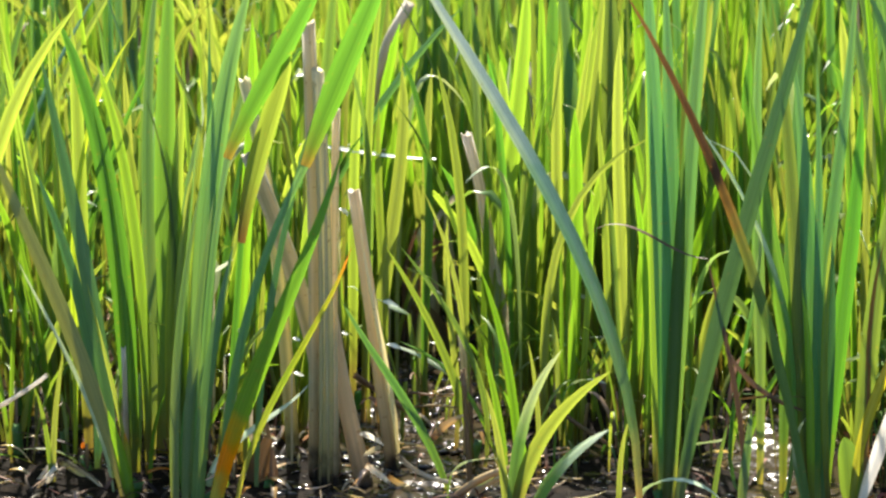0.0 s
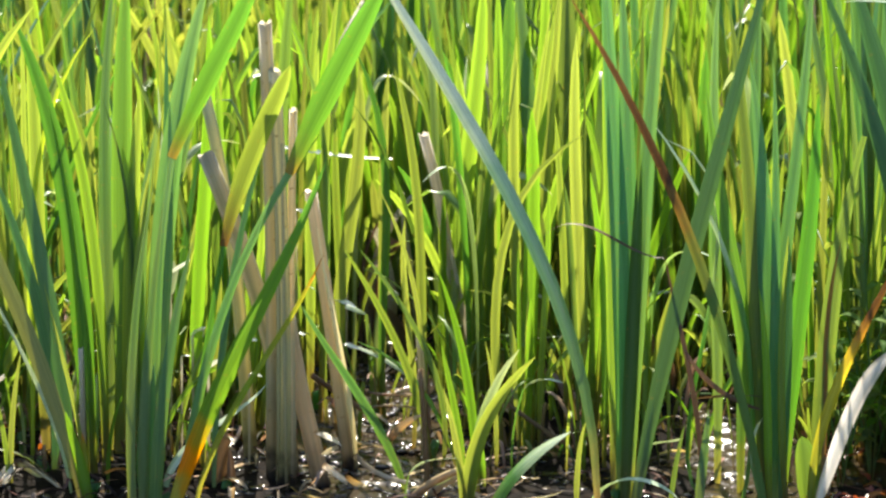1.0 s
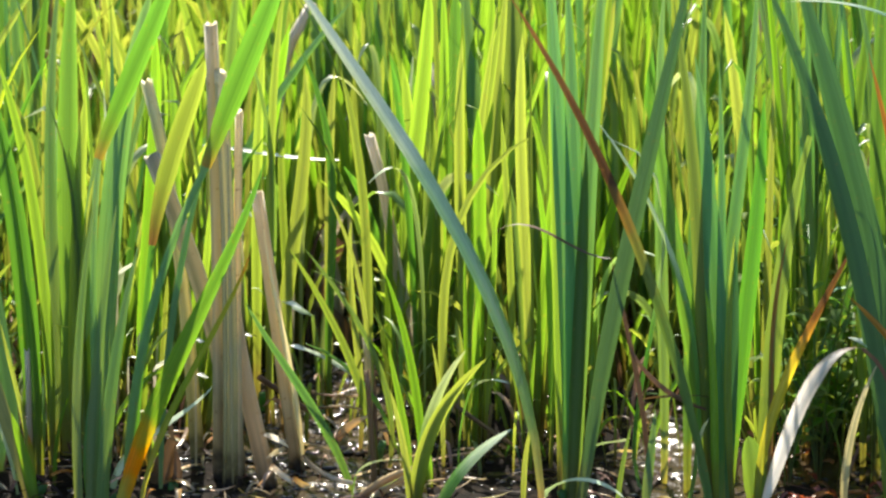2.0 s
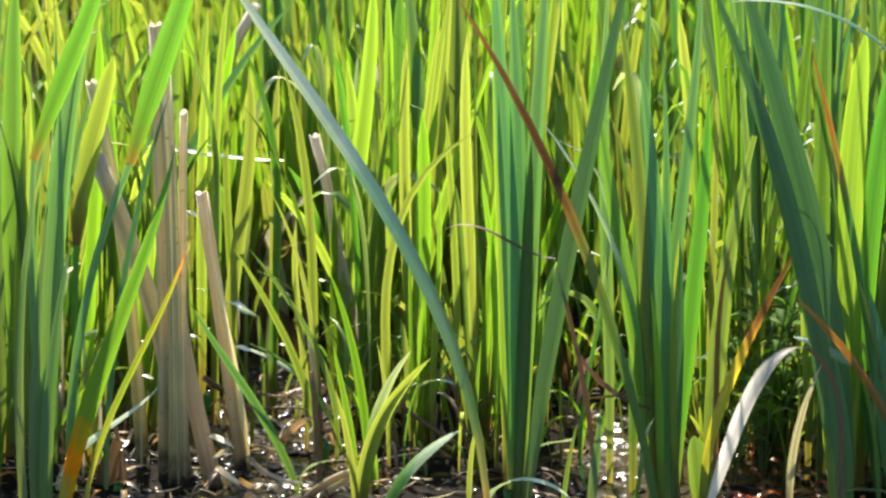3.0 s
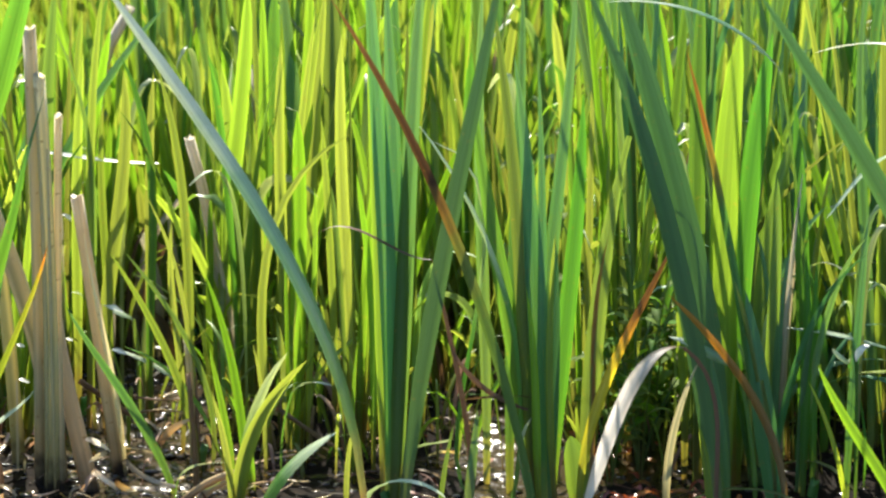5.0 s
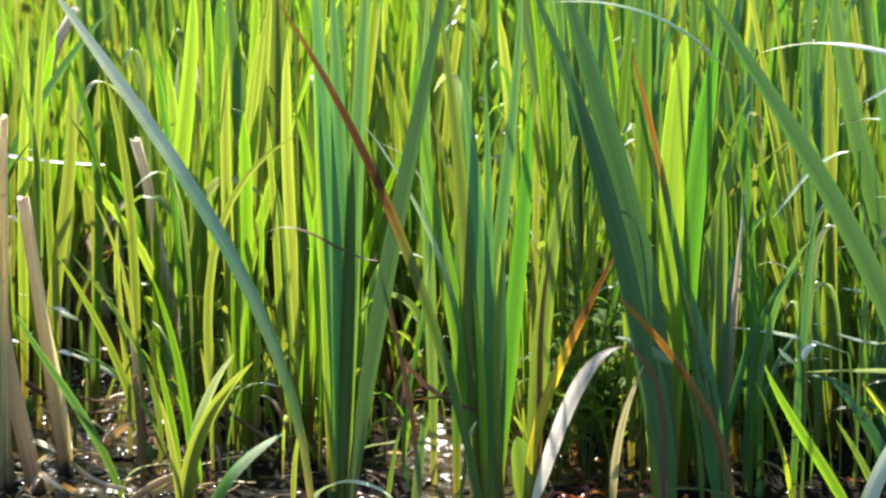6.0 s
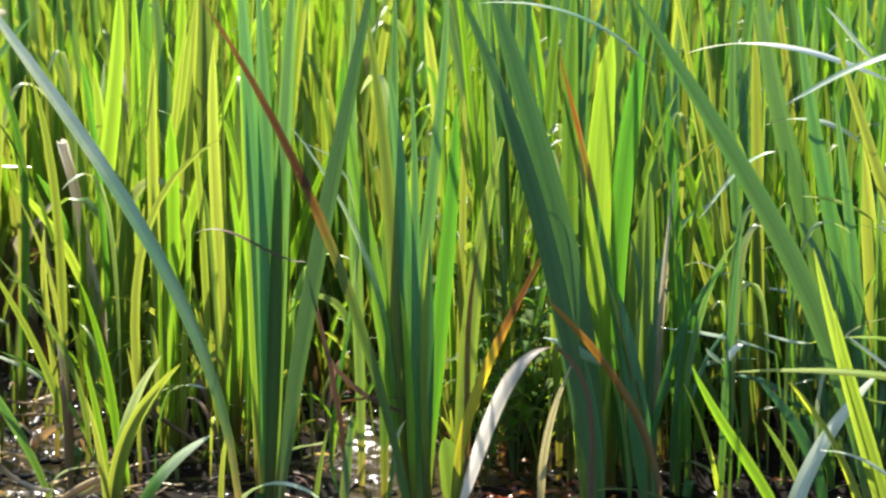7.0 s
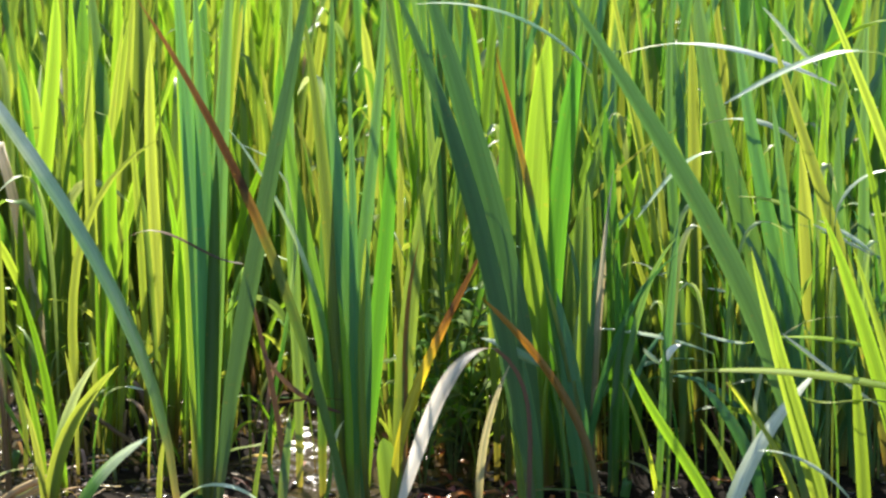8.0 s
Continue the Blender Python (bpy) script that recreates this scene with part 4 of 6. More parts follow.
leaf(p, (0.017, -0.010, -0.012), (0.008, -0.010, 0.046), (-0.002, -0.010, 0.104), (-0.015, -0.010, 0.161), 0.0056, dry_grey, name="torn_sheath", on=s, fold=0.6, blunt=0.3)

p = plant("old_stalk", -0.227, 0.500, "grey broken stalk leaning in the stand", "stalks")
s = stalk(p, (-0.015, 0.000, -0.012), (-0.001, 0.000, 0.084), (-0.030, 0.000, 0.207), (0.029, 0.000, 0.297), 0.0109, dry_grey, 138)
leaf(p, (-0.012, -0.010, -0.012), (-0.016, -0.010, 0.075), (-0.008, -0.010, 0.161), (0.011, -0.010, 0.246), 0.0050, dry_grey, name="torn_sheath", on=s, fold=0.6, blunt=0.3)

p = plant("brown_weed", 0.084, -0.060, "thin reddish brown dead stem with a curled leaf", "stem")
leaf(p, (0.002, 0.000, -0.012), (0.010, 0.000, 0.063), (-0.012, 0.000, 0.134), (-0.027, 0.000, 0.205), 0.0044, dry_brown)
leaf(p, (0.048, 0.000, 0.083), (0.019, 0.000, 0.091), (-0.002, 0.000, 0.110), (-0.014, 0.000, 0.137), 0.0044, dry_brown)
leaf(p, (0.050, 0.000, 0.093), (0.032, 0.000, 0.095), (0.013, 0.000, 0.094), (-0.005, 0.000, 0.091), 0.0031, dry_brown)
leaf(p, (-0.027, 0.000, 0.203), (-0.058, 0.000, 0.203), (-0.091, 0.000, 0.251), (-0.120, 0.000, 0.219), 0.0048, dry_brown, 60)

p = plant("bent_leaf", -0.276, 0.250, "leaf lying level across the stand, painted white as sun sheen", "leaf")
s = leaf(p, (-0.012, 0.000, -0.012), (-0.009, 0.000, 0.067), (-0.005, 0.000, 0.146), (-0.001, 0.000, 0.225), 0.0025, leaf_green, name="stem", blunt=0.8)
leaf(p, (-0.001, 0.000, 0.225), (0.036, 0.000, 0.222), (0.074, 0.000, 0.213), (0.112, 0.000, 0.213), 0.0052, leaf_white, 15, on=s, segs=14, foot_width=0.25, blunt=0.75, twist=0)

p = plant("bent_leaf", -0.143, 0.220, "pale green bent leaf over the mud", "leaf")
s = leaf(p, (0.005, 0.000, -0.012), (0.004, 0.000, 0.002), (0.003, 0.000, 0.015), (0.000, 0.000, 0.029), 0.0025, leaf_green, name="stem", blunt=0.8)
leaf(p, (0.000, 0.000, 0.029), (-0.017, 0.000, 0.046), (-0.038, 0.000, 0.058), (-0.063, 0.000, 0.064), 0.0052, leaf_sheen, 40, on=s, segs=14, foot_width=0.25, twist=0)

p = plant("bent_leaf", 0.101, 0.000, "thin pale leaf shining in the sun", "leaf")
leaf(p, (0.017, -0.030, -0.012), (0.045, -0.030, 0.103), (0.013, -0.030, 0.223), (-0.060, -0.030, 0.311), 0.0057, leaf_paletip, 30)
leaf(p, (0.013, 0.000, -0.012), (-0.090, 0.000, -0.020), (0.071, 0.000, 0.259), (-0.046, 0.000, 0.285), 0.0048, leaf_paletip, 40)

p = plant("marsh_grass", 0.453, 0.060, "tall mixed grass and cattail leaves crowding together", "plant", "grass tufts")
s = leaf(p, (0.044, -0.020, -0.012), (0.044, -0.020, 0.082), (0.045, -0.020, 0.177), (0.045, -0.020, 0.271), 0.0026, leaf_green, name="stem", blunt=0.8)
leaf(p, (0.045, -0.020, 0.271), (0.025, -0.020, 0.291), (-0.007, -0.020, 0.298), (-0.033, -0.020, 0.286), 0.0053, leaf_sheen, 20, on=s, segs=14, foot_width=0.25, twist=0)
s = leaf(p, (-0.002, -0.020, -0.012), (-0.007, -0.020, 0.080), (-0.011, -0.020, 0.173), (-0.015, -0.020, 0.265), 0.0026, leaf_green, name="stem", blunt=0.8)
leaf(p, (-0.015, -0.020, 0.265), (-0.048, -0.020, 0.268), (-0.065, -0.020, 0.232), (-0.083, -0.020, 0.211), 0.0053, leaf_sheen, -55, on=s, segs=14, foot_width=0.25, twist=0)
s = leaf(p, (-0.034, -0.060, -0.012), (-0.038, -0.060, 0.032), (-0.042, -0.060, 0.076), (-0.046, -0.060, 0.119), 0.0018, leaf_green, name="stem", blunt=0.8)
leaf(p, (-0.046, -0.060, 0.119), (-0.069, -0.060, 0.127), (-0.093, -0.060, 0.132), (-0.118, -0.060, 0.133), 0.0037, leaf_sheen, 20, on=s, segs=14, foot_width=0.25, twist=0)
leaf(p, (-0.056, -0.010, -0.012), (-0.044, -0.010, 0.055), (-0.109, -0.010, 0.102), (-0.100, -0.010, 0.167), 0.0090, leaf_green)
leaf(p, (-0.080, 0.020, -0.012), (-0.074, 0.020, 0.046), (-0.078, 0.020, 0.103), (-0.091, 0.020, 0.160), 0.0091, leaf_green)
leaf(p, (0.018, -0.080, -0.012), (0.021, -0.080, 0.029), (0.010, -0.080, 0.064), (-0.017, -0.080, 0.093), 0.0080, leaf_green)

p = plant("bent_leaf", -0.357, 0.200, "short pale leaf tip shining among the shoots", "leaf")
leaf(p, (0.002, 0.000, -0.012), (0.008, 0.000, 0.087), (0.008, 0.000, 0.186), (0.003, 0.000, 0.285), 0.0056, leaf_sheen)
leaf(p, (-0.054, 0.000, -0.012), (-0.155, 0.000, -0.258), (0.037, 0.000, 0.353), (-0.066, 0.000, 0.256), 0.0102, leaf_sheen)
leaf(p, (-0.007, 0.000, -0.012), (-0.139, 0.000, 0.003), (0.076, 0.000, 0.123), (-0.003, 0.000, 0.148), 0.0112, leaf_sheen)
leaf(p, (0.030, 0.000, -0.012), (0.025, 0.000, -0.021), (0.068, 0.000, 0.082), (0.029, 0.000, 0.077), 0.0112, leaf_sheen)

p = plant("marsh_grass", -0.070, 0.100, "bright leaning grass leaf in the stand", "plant", "grass tufts")
sway(leaf(p, (0.000, 0.000, -0.012), (-0.003, 0.000, 0.072), (-0.036, 0.000, 0.218), (0.067, 0.000, 0.270), 0.0077, leaf_fresh), (0, 3.63), (0.5, -2.81), (1, 0.65), (1.5, 1.54), (2.8, 0), (8, 0))

p = plant("bent_leaf", -0.321, -0.020, "pale green leaf lying slantwise behind old stalks", "leaf")
leaf(p, (-0.013, 0.000, -0.012), (-0.019, 0.000, 0.046), (0.043, 0.000, 0.057), (0.071, 0.000, 0.093), 0.0115, leaf_sheen, -60)

p = plant("dead_leaf", -0.290, -0.020, "curled dark brown dead leaf on the mud", "leaf")
leaf(p, (-0.004, 0.000, -0.012), (-0.005, 0.000, 0.008), (-0.002, 0.000, 0.027), (0.005, 0.000, 0.045), 0.0205, dry_brown, fold=0.7, blunt=0.4)
leaf(p, (0.009, 0.000, -0.012), (0.011, 0.000, 0.004), (0.011, 0.000, 0.020), (0.008, 0.000, 0.036), 0.0098, dry_brown, 40, fold=0.6, blunt=0.3)

p = plant("fallen_stalk", -0.126, -0.020, "short tan piece of stalk lying on mud", "stalks")
s = stalk(p, (-0.009, 0.000, -0.012), (0.000, 0.000, 0.003), (0.013, 0.000, 0.014), (0.029, 0.000, 0.020), 0.0080, dry_straw, 182)

p = plant("fallen_stalk", -0.468, 0.000, "bleached piece of stalk lying on mud", "stalks")
s = stalk(p, (-0.007, 0.000, -0.014), (-0.003, 0.000, -0.003), (0.003, 0.000, 0.007), (0.010, 0.000, 0.016), 0.0072, dry_straw, 184)
s = stalk(p, (0.015, 0.000, 0.020), (0.026, 0.000, 0.014), (0.037, 0.000, 0.007), (0.048, 0.000, -0.001), 0.0049, dry_straw, 185)

p = plant("bent_leaf", -0.181, 0.240, "small pale leaf bent level above the mud", "leaf")
s = leaf(p, (0.001, 0.000, -0.012), (-0.001, 0.000, 0.020), (-0.002, 0.000, 0.051), (-0.005, 0.000, 0.083), 0.0031, leaf_green, name="stem", blunt=0.8)
leaf(p, (-0.005, 0.000, 0.083), (-0.014, 0.000, 0.088), (-0.023, 0.000, 0.092), (-0.032, 0.000, 0.095), 0.0065, leaf_sheen, 35, on=s, segs=14, foot_width=0.25, twist=0)

p = plant("old_stalk", -0.132, 0.100, "thin brown stem standing in mud", "stalks")
s = stalk(p, (0.000, 0.000, -0.012), (0.000, 0.000, 0.025), (-0.002, 0.000, 0.062), (-0.005, 0.000, 0.099), 0.0064, dry_straw, 200)
leaf(p, (0.003, -0.005, -0.012), (0.003, -0.005, 0.016), (0.002, -0.005, 0.044), (0.002, -0.005, 0.072), 0.0041, dry_brown, name="torn_sheath", on=s, fold=0.6, blunt=0.3)
s = leaf(p, (-0.117, 0.000, -0.012), (-0.117, 0.000, 0.097), (-0.118, 0.000, 0.206), (-0.118, 0.000, 0.315), 0.0034, leaf_green, name="stem", blunt=0.8)
leaf(p, (-0.118, 0.000, 0.315), (-0.125, 0.000, 0.314), (-0.131, 0.000, 0.313), (-0.138, 0.000, 0.312), 0.0070, leaf_sheen, -20, on=s, segs=14, foot_width=0.25, twist=0)

p = plant("cattail_plant", -0.287, -0.030, "thin dark leaf crossing the old stalks", "plant")
sheath(p, 0, 0, 0.0089, 0.028, 225)
leaf(p, (-0.007, 0.000, -0.012), (-0.008, 0.000, 0.104), (0.011, 0.000, 0.217), (0.047, 0.000, 0.327), 0.0057, leaf_deep)

p = plant("cattail_plant", -0.368, 0.160, "bright young cattail leaves with blunt tips in full sun", "plant")
sheath(p, 0, 0, 0.0089, 0.028, 254)
leaf(p, (-0.003, 0.000, -0.012), (-0.005, 0.000, 0.074), (0.000, 0.000, 0.160), (-0.001, 0.000, 0.245), 0.0087, leaf_fresh, taper=0.4)
leaf(p, (-0.044, 0.000, -0.012), (-0.058, 0.000, 0.083), (-0.009, 0.000, 0.201), (-0.062, 0.000, 0.293), 0.0069, leaf_fresh, taper=0.6)
leaf(p, (0.002, 0.000, -0.012), (0.009, 0.000, 0.101), (0.027, 0.000, 0.214), (0.062, 0.000, 0.321), 0.0078, leaf_blue, taper=0.8)
leaf(p, (-0.026, 0.000, -0.012), (-0.025, 0.000, 0.104), (-0.021, 0.000, 0.220), (-0.011, 0.000, 0.335), 0.0110, leaf_blue, taper=0.8)

p = plant("cattail_plant", -0.331, -0.078, "cattail clump with leaning leaves and one orange leaf foot", "plant")
sheath(p, 0, 0, 0.0200, 0.03, 301)
sway(leaf(p, (-0.022, -0.002, -0.009), (-0.026, -0.002, 0.083), (-0.018, -0.002, 0.176), (0.001, -0.002, 0.265), 0.0087, leaf_blue, taper=2.0, foot_width=0.8), (0, 0.00), (1.5, -0.87), (3, -2.17), (3.5, -3.35), (8, -3.35))
sway(leaf(p, (-0.013, -0.002, -0.009), (-0.014, -0.002, 0.078), (-0.003, -0.002, 0.166), (0.010, -0.002, 0.252), 0.0100, leaf_blue, 15, taper=2.0, foot_width=0.8), (0, 0.00), (1, -1.12), (1.5, 0.48), (3, -2.22), (3.5, -3.28), (8, -3.28))
sway(leaf(p, (-0.005, -0.007, -0.009), (-0.004, -0.007, 0.066), (0.007, -0.007, 0.144), (0.026, -0.007, 0.218), 0.0117, leaf_blue, -10, taper=1.6, foot_width=0.8), (0, 0.00), (1, 0.09), (1.5, 0.62), (3, -2.31), (3.5, -3.23), (8, -3.23))
leaf(p, (-0.012, 0.003, -0.009), (-0.013, 0.003, 0.034), (-0.014, 0.003, 0.078), (-0.004, 0.003, 0.121), 0.0140, leaf_blue, 10)
sway(leaf(p, (0.006, -0.022, -0.009), (0.023, -0.022, 0.101), (0.085, -0.036, 0.196), (0.112, -0.062, 0.302), 0.0165, leaf_rust_foot, 8, taper=1.8), (0, 0.00), (0.5, 6.24), (1, 3.79), (1.5, 3.33), (2.8, -0.50), (3, -1.95), (3.5, -4.19), (4, -5.04), (4.5, -5.05), (8, -5.05))
sway(leaf(p, (0.025, -0.032, -0.009), (0.028, -0.032, 0.080), (0.093, -0.046, 0.151), (0.120, -0.072, 0.231), 0.0052, leaf_yellow), (0, 0.00), (0.5, 2.47), (1, 2.71), (1.5, 1.40), (2.8, -2.05), (3, -2.19), (3.5, -4.45), (4, -4.94), (4.5, -4.79), (8, -4.79))
s = leaf(p, (-0.007, 0.028, -0.009), (-0.003, 0.028, 0.087), (-0.000, 0.028, 0.180), (0.018, 0.028, 0.276), 0.0063, leaf_blue, name="stem", blunt=0.8)
sway(s, (0, 0.00), (0.5, -0.23), (1, -1.89), (1.5, -3.74), (3, -6.28), (3.5, -7.22), (4, -7.46), (8, -7.46))
leaf(p, (0.018, 0.028, 0.276), (0.043, 0.028, 0.332), (0.077, 0.017, 0.382), (0.098, -0.002, 0.437), 0.0158, leaf_green, 0, on=s, segs=14, foot_width=0.45, twist=0, taper=0.8)
s = leaf(p, (0.013, -0.012, -0.009), (0.016, -0.012, 0.090), (0.034, -0.012, 0.190), (0.081, -0.012, 0.279), 0.0076, leaf_blue, name="stem", blunt=0.8)
sway(s, (0, 0.00), (0.5, 5.82), (1, 4.09), (1.5, 1.61), (2.8, -2.70), (3, -3.41), (3.5, -6.40), (4, -6.90), (4.5, -6.97), (8, -6.97))
leaf(p, (0.081, -0.012, 0.279), (0.101, -0.012, 0.336), (0.125, -0.023, 0.390), (0.147, -0.042, 0.444), 0.0191, leaf_green, 0, on=s, segs=14, foot_width=0.4, twist=0, taper=0.8)
s = leaf(p, (0.012, 0.048, -0.009), (0.016, 0.048, 0.062), (0.021, 0.048, 0.134), (0.027, 0.048, 0.205), 0.0060, leaf_green, name="stem", blunt=0.8)
sway(s, (0, 0.00), (0.5, 7.45), (1, 5.27), (1.5, 3.64), (2.8, -2.02), (3, -2.69), (3.5, -5.47), (4, -5.94), (4.5, -5.93), (8, -5.93))
leaf(p, (0.027, 0.048, 0.205), (0.033, 0.048, 0.260), (0.053, 0.037, 0.311), (0.068, 0.018, 0.359), 0.0150, leaf_fresh, 0, on=s, segs=14, foot_width=0.4, twist=0, taper=0.45)

p = plant("cattail_plant", -0.394, -0.045, "pale olive leaning leaf beside a cattail clump", "plant")
sheath(p, 0, 0, 0.0097, 0.03, 302)
leaf(p, (0.001, -0.005, -0.009), (-0.020, -0.005, 0.098), (-0.065, -0.015, 0.197), (-0.101, -0.035, 0.299), 0.0132, leaf_olive)
leaf(p, (-0.011, 0.015, -0.009), (-0.017, 0.015, 0.065), (-0.055, 0.015, 0.126), (-0.085, 0.015, 0.190), 0.0035, leaf_sheen)
leaf(p, (0.006, -0.015, -0.009), (0.003, -0.015, 0.021), (-0.006, -0.015, 0.049), (-0.013, -0.015, 0.078), 0.0096, leaf_fresh)
leaf(p, (0.002, 0.005, -0.009), (-0.001, 0.005, 0.012), (0.001, 0.005, 0.034), (-0.002, 0.005, 0.055), 0.0070, leaf_yellow)

p = plant("cattail_plant", -0.428, 0.024, "lime leaf crossing before dark green cattail leaves", "plant")
sheath(p, 0, 0, 0.0089, 0.03, 303)
leaf(p, (-0.104, -0.024, -0.009), (-0.097, -0.025, 0.129), (-0.094, -0.041, 0.288), (0.002, -0.074, 0.396), 0.0133, leaf_fresh, taper=0.7)
leaf(p, (0.020, -0.024, -0.009), (0.017, -0.024, 0.112), (-0.012, -0.024, 0.231), (-0.034, -0.024, 0.349), 0.0124, leaf_deep, taper=0.9)
leaf(p, (0.001, 0.006, -0.009), (0.011, 0.006, 0.081), (-0.011, 0.006, 0.168), (-0.043, 0.006, 0.249), 0.0107, leaf_deep)
leaf(p, (0.034, -0.004, -0.009), (0.027, -0.004, 0.121), (0.028, -0.004, 0.254), (-0.023, -0.004, 0.375), 0.0170, leaf_green, taper=0.7)
leaf(p, (0.030, -0.004, -0.009), (0.027, -0.004, 0.095), (0.027, -0.004, 0.204), (0.003, -0.004, 0.306), 0.0054, leaf_fresh)
leaf(p, (0.045, -0.014, -0.009), (0.046, -0.014, 0.110), (0.044, -0.014, 0.230), (0.008, -0.014, 0.344), 0.0089, leaf_fresh, taper=0.5)
leaf(p, (-0.006, 0.036, -0.009), (-0.013, 0.036, 0.113), (-0.008, 0.036, 0.238), (-0.016, 0.036, 0.361), 0.0117, leaf_fresh, taper=0.5)
leaf(p, (-0.019, 0.026, -0.009), (-0.007, 0.026, 0.109), (-0.042, 0.026, 0.260), (0.039, 0.026, 0.362), 0.0049, leaf_lime)

p = plant("cattail_plant", -0.357, 0.052, "upright dark and bright cattail leaves", "plant")
sheath(p, 0, 0, 0.0099, 0.03, 304)
leaf(p, (-0.028, 0.008, -0.009), (-0.021, 0.008, 0.134), (-0.039, 0.008, 0.266), (-0.017, 0.008, 0.407), 0.0108, leaf_blue)
leaf(p, (-0.021, 0.028, -0.009), (-0.016, 0.028, 0.127), (-0.019, 0.028, 0.268), (-0.010, 0.028, 0.404), 0.0172, leaf_green, taper=0.6)
leaf(p, (-0.001, -0.002, -0.009), (-0.005, -0.002, 0.079), (0.003, -0.002, 0.175), (-0.013, -0.002, 0.265), 0.0117, leaf_fresh, taper=0.4)
leaf(p, (-0.011, -0.002, -0.009), (-0.014, -0.002, 0.098), (-0.007, -0.002, 0.205), (0.002, -0.002, 0.311), 0.0099, leaf_fresh, taper=0.35)
leaf(p, (-0.006, -0.012, -0.009), (-0.007, -0.012, 0.074), (-0.006, -0.012, 0.166), (0.010, -0.012, 0.250), 0.0072, leaf_fresh, taper=0.5)
leaf(p, (-0.008, -0.002, -0.009), (-0.010, -0.002, 0.095), (0.008, -0.002, 0.207), (-0.029, -0.002, 0.306), 0.0045, leaf_green)
leaf(p, (0.015, 0.008, -0.009), (0.015, 0.008, 0.115), (0.023, 0.008, 0.236), (0.022, 0.008, 0.358), 0.0072, leaf_deep)
leaf(p, (-0.005, -0.002, -0.009), (-0.001, -0.002, 0.087), (-0.006, -0.002, 0.186), (0.014, -0.002, 0.280), 0.0117, leaf_blue)
leaf(p, (0.009, -0.022, -0.009), (0.015, -0.022, 0.128), (0.017, -0.022, 0.271), (0.059, -0.022, 0.404), 0.0188, leaf_blue, taper=0.7)
leaf(p, (0.012, -0.012, -0.009), (0.014, -0.012, 0.119), (0.018, -0.012, 0.237), (0.042, -0.012, 0.362), 0.0040, leaf_sheen)
leaf(p, (0.045, 0.008, -0.009), (0.034, 0.008, 0.119), (0.060, 0.008, 0.243), (0.056, 0.008, 0.369), 0.0108, leaf_fresh, taper=0.45)

p = plant("marsh_grass", -0.411, -0.003, "thin bright blades before a cattail clump", "plant", "grass tufts")
leaf(p, (0.015, -0.017, -0.009), (0.017, -0.017, 0.051), (-0.003, -0.017, 0.111), (-0.015, -0.017, 0.170), 0.0035, leaf_fresh)
leaf(p, (-0.045, -0.017, -0.009), (-0.045, -0.017, 0.022), (-0.048, -0.017, 0.054), (-0.057, -0.017, 0.084), 0.0044, leaf_fresh)
leaf(p, (-0.044, -0.017, -0.009), (-0.045, -0.017, 0.033), (-0.042, -0.017, 0.074), (-0.034, -0.017, 0.115), 0.0049, leaf_fresh)
leaf(p, (0.027, 0.023, -0.009), (0.029, 0.023, 0.049), (0.025, 0.023, 0.110), (0.019, 0.023, 0.168), 0.0045, leaf_fresh)
leaf(p, (0.031, -0.007, -0.009), (0.032, -0.007, 0.021), (0.032, -0.007, 0.053), (0.046, -0.007, 0.082), 0.0035, leaf_fresh)
leaf(p, (0.014, 0.033, -0.009), (0.016, 0.033, 0.054), (0.016, 0.033, 0.122), (0.006, 0.033, 0.186), 0.0054, leaf_fresh)

p = plant("old_stalk", -0.402, 0.020, "thin grey stalk among green leaves", "stalks")
stalk(p, (-0.000, 0.000, -0.009), (0.001, 0.000, 0.029), (0.001, 0.000, 0.067), (0.000, 0.000, 0.106), 0.0049, dry_grey, 305)

p = plant("fallen_stalk", -0.475, -0.013, "bleached pieces of stalk lying on black mud", "stalks")
stalk(p, (-0.029, 0.013, 0.061), (-0.015, 0.013, 0.069), (-0.001, 0.013, 0.078), (0.012, 0.013, 0.088), 0.0036, dry_pale, 306)
stalk(p, (0.002, -0.007, -0.010), (0.008, -0.007, -0.001), (0.014, -0.007, 0.009), (0.021, -0.007, 0.018), 0.0071, dry_pale, 307)
stalk(p, (0.028, -0.007, 0.027), (0.039, -0.007, 0.020), (0.050, -0.007, 0.012), (0.060, -0.007, 0.003), 0.0031, dry_straw, 308)

p = plant("cattail_plant", -0.171, 0.193, "bright young cattail leaves with blunt tips in full sun", "plant")
sheath(p, 0, 0, 0.0074, 0.03, 309)
leaf(p, (-0.035, 0.007, -0.010), (-0.052, 0.007, 0.096), (-0.009, 0.007, 0.198), (-0.019, 0.007, 0.303), 0.0112, leaf_fresh, taper=0.4)
leaf(p, (0.003, 0.007, -0.010), (-0.012, 0.007, 0.100), (0.027, 0.007, 0.216), (-0.022, 0.007, 0.317), 0.0070, leaf_green, taper=0.6)
leaf(p, (-0.004, 0.027, -0.010), (0.004, 0.027, 0.093), (-0.005, 0.027, 0.196), (0.005, 0.027, 0.297), 0.0075, leaf_fresh, taper=0.35)
leaf(p, (0.036, -0.043, -0.010), (0.031, -0.043, 0.099), (0.042, -0.043, 0.205), (0.012, -0.043, 0.311), 0.0078, leaf_fresh, taper=0.5)

p = plant("cattail_plant", -0.229, 0.240, "bright young cattail leaves with blunt tips in full sun", "plant")
sheath(p, 0, 0, 0.0075, 0.03, 310)
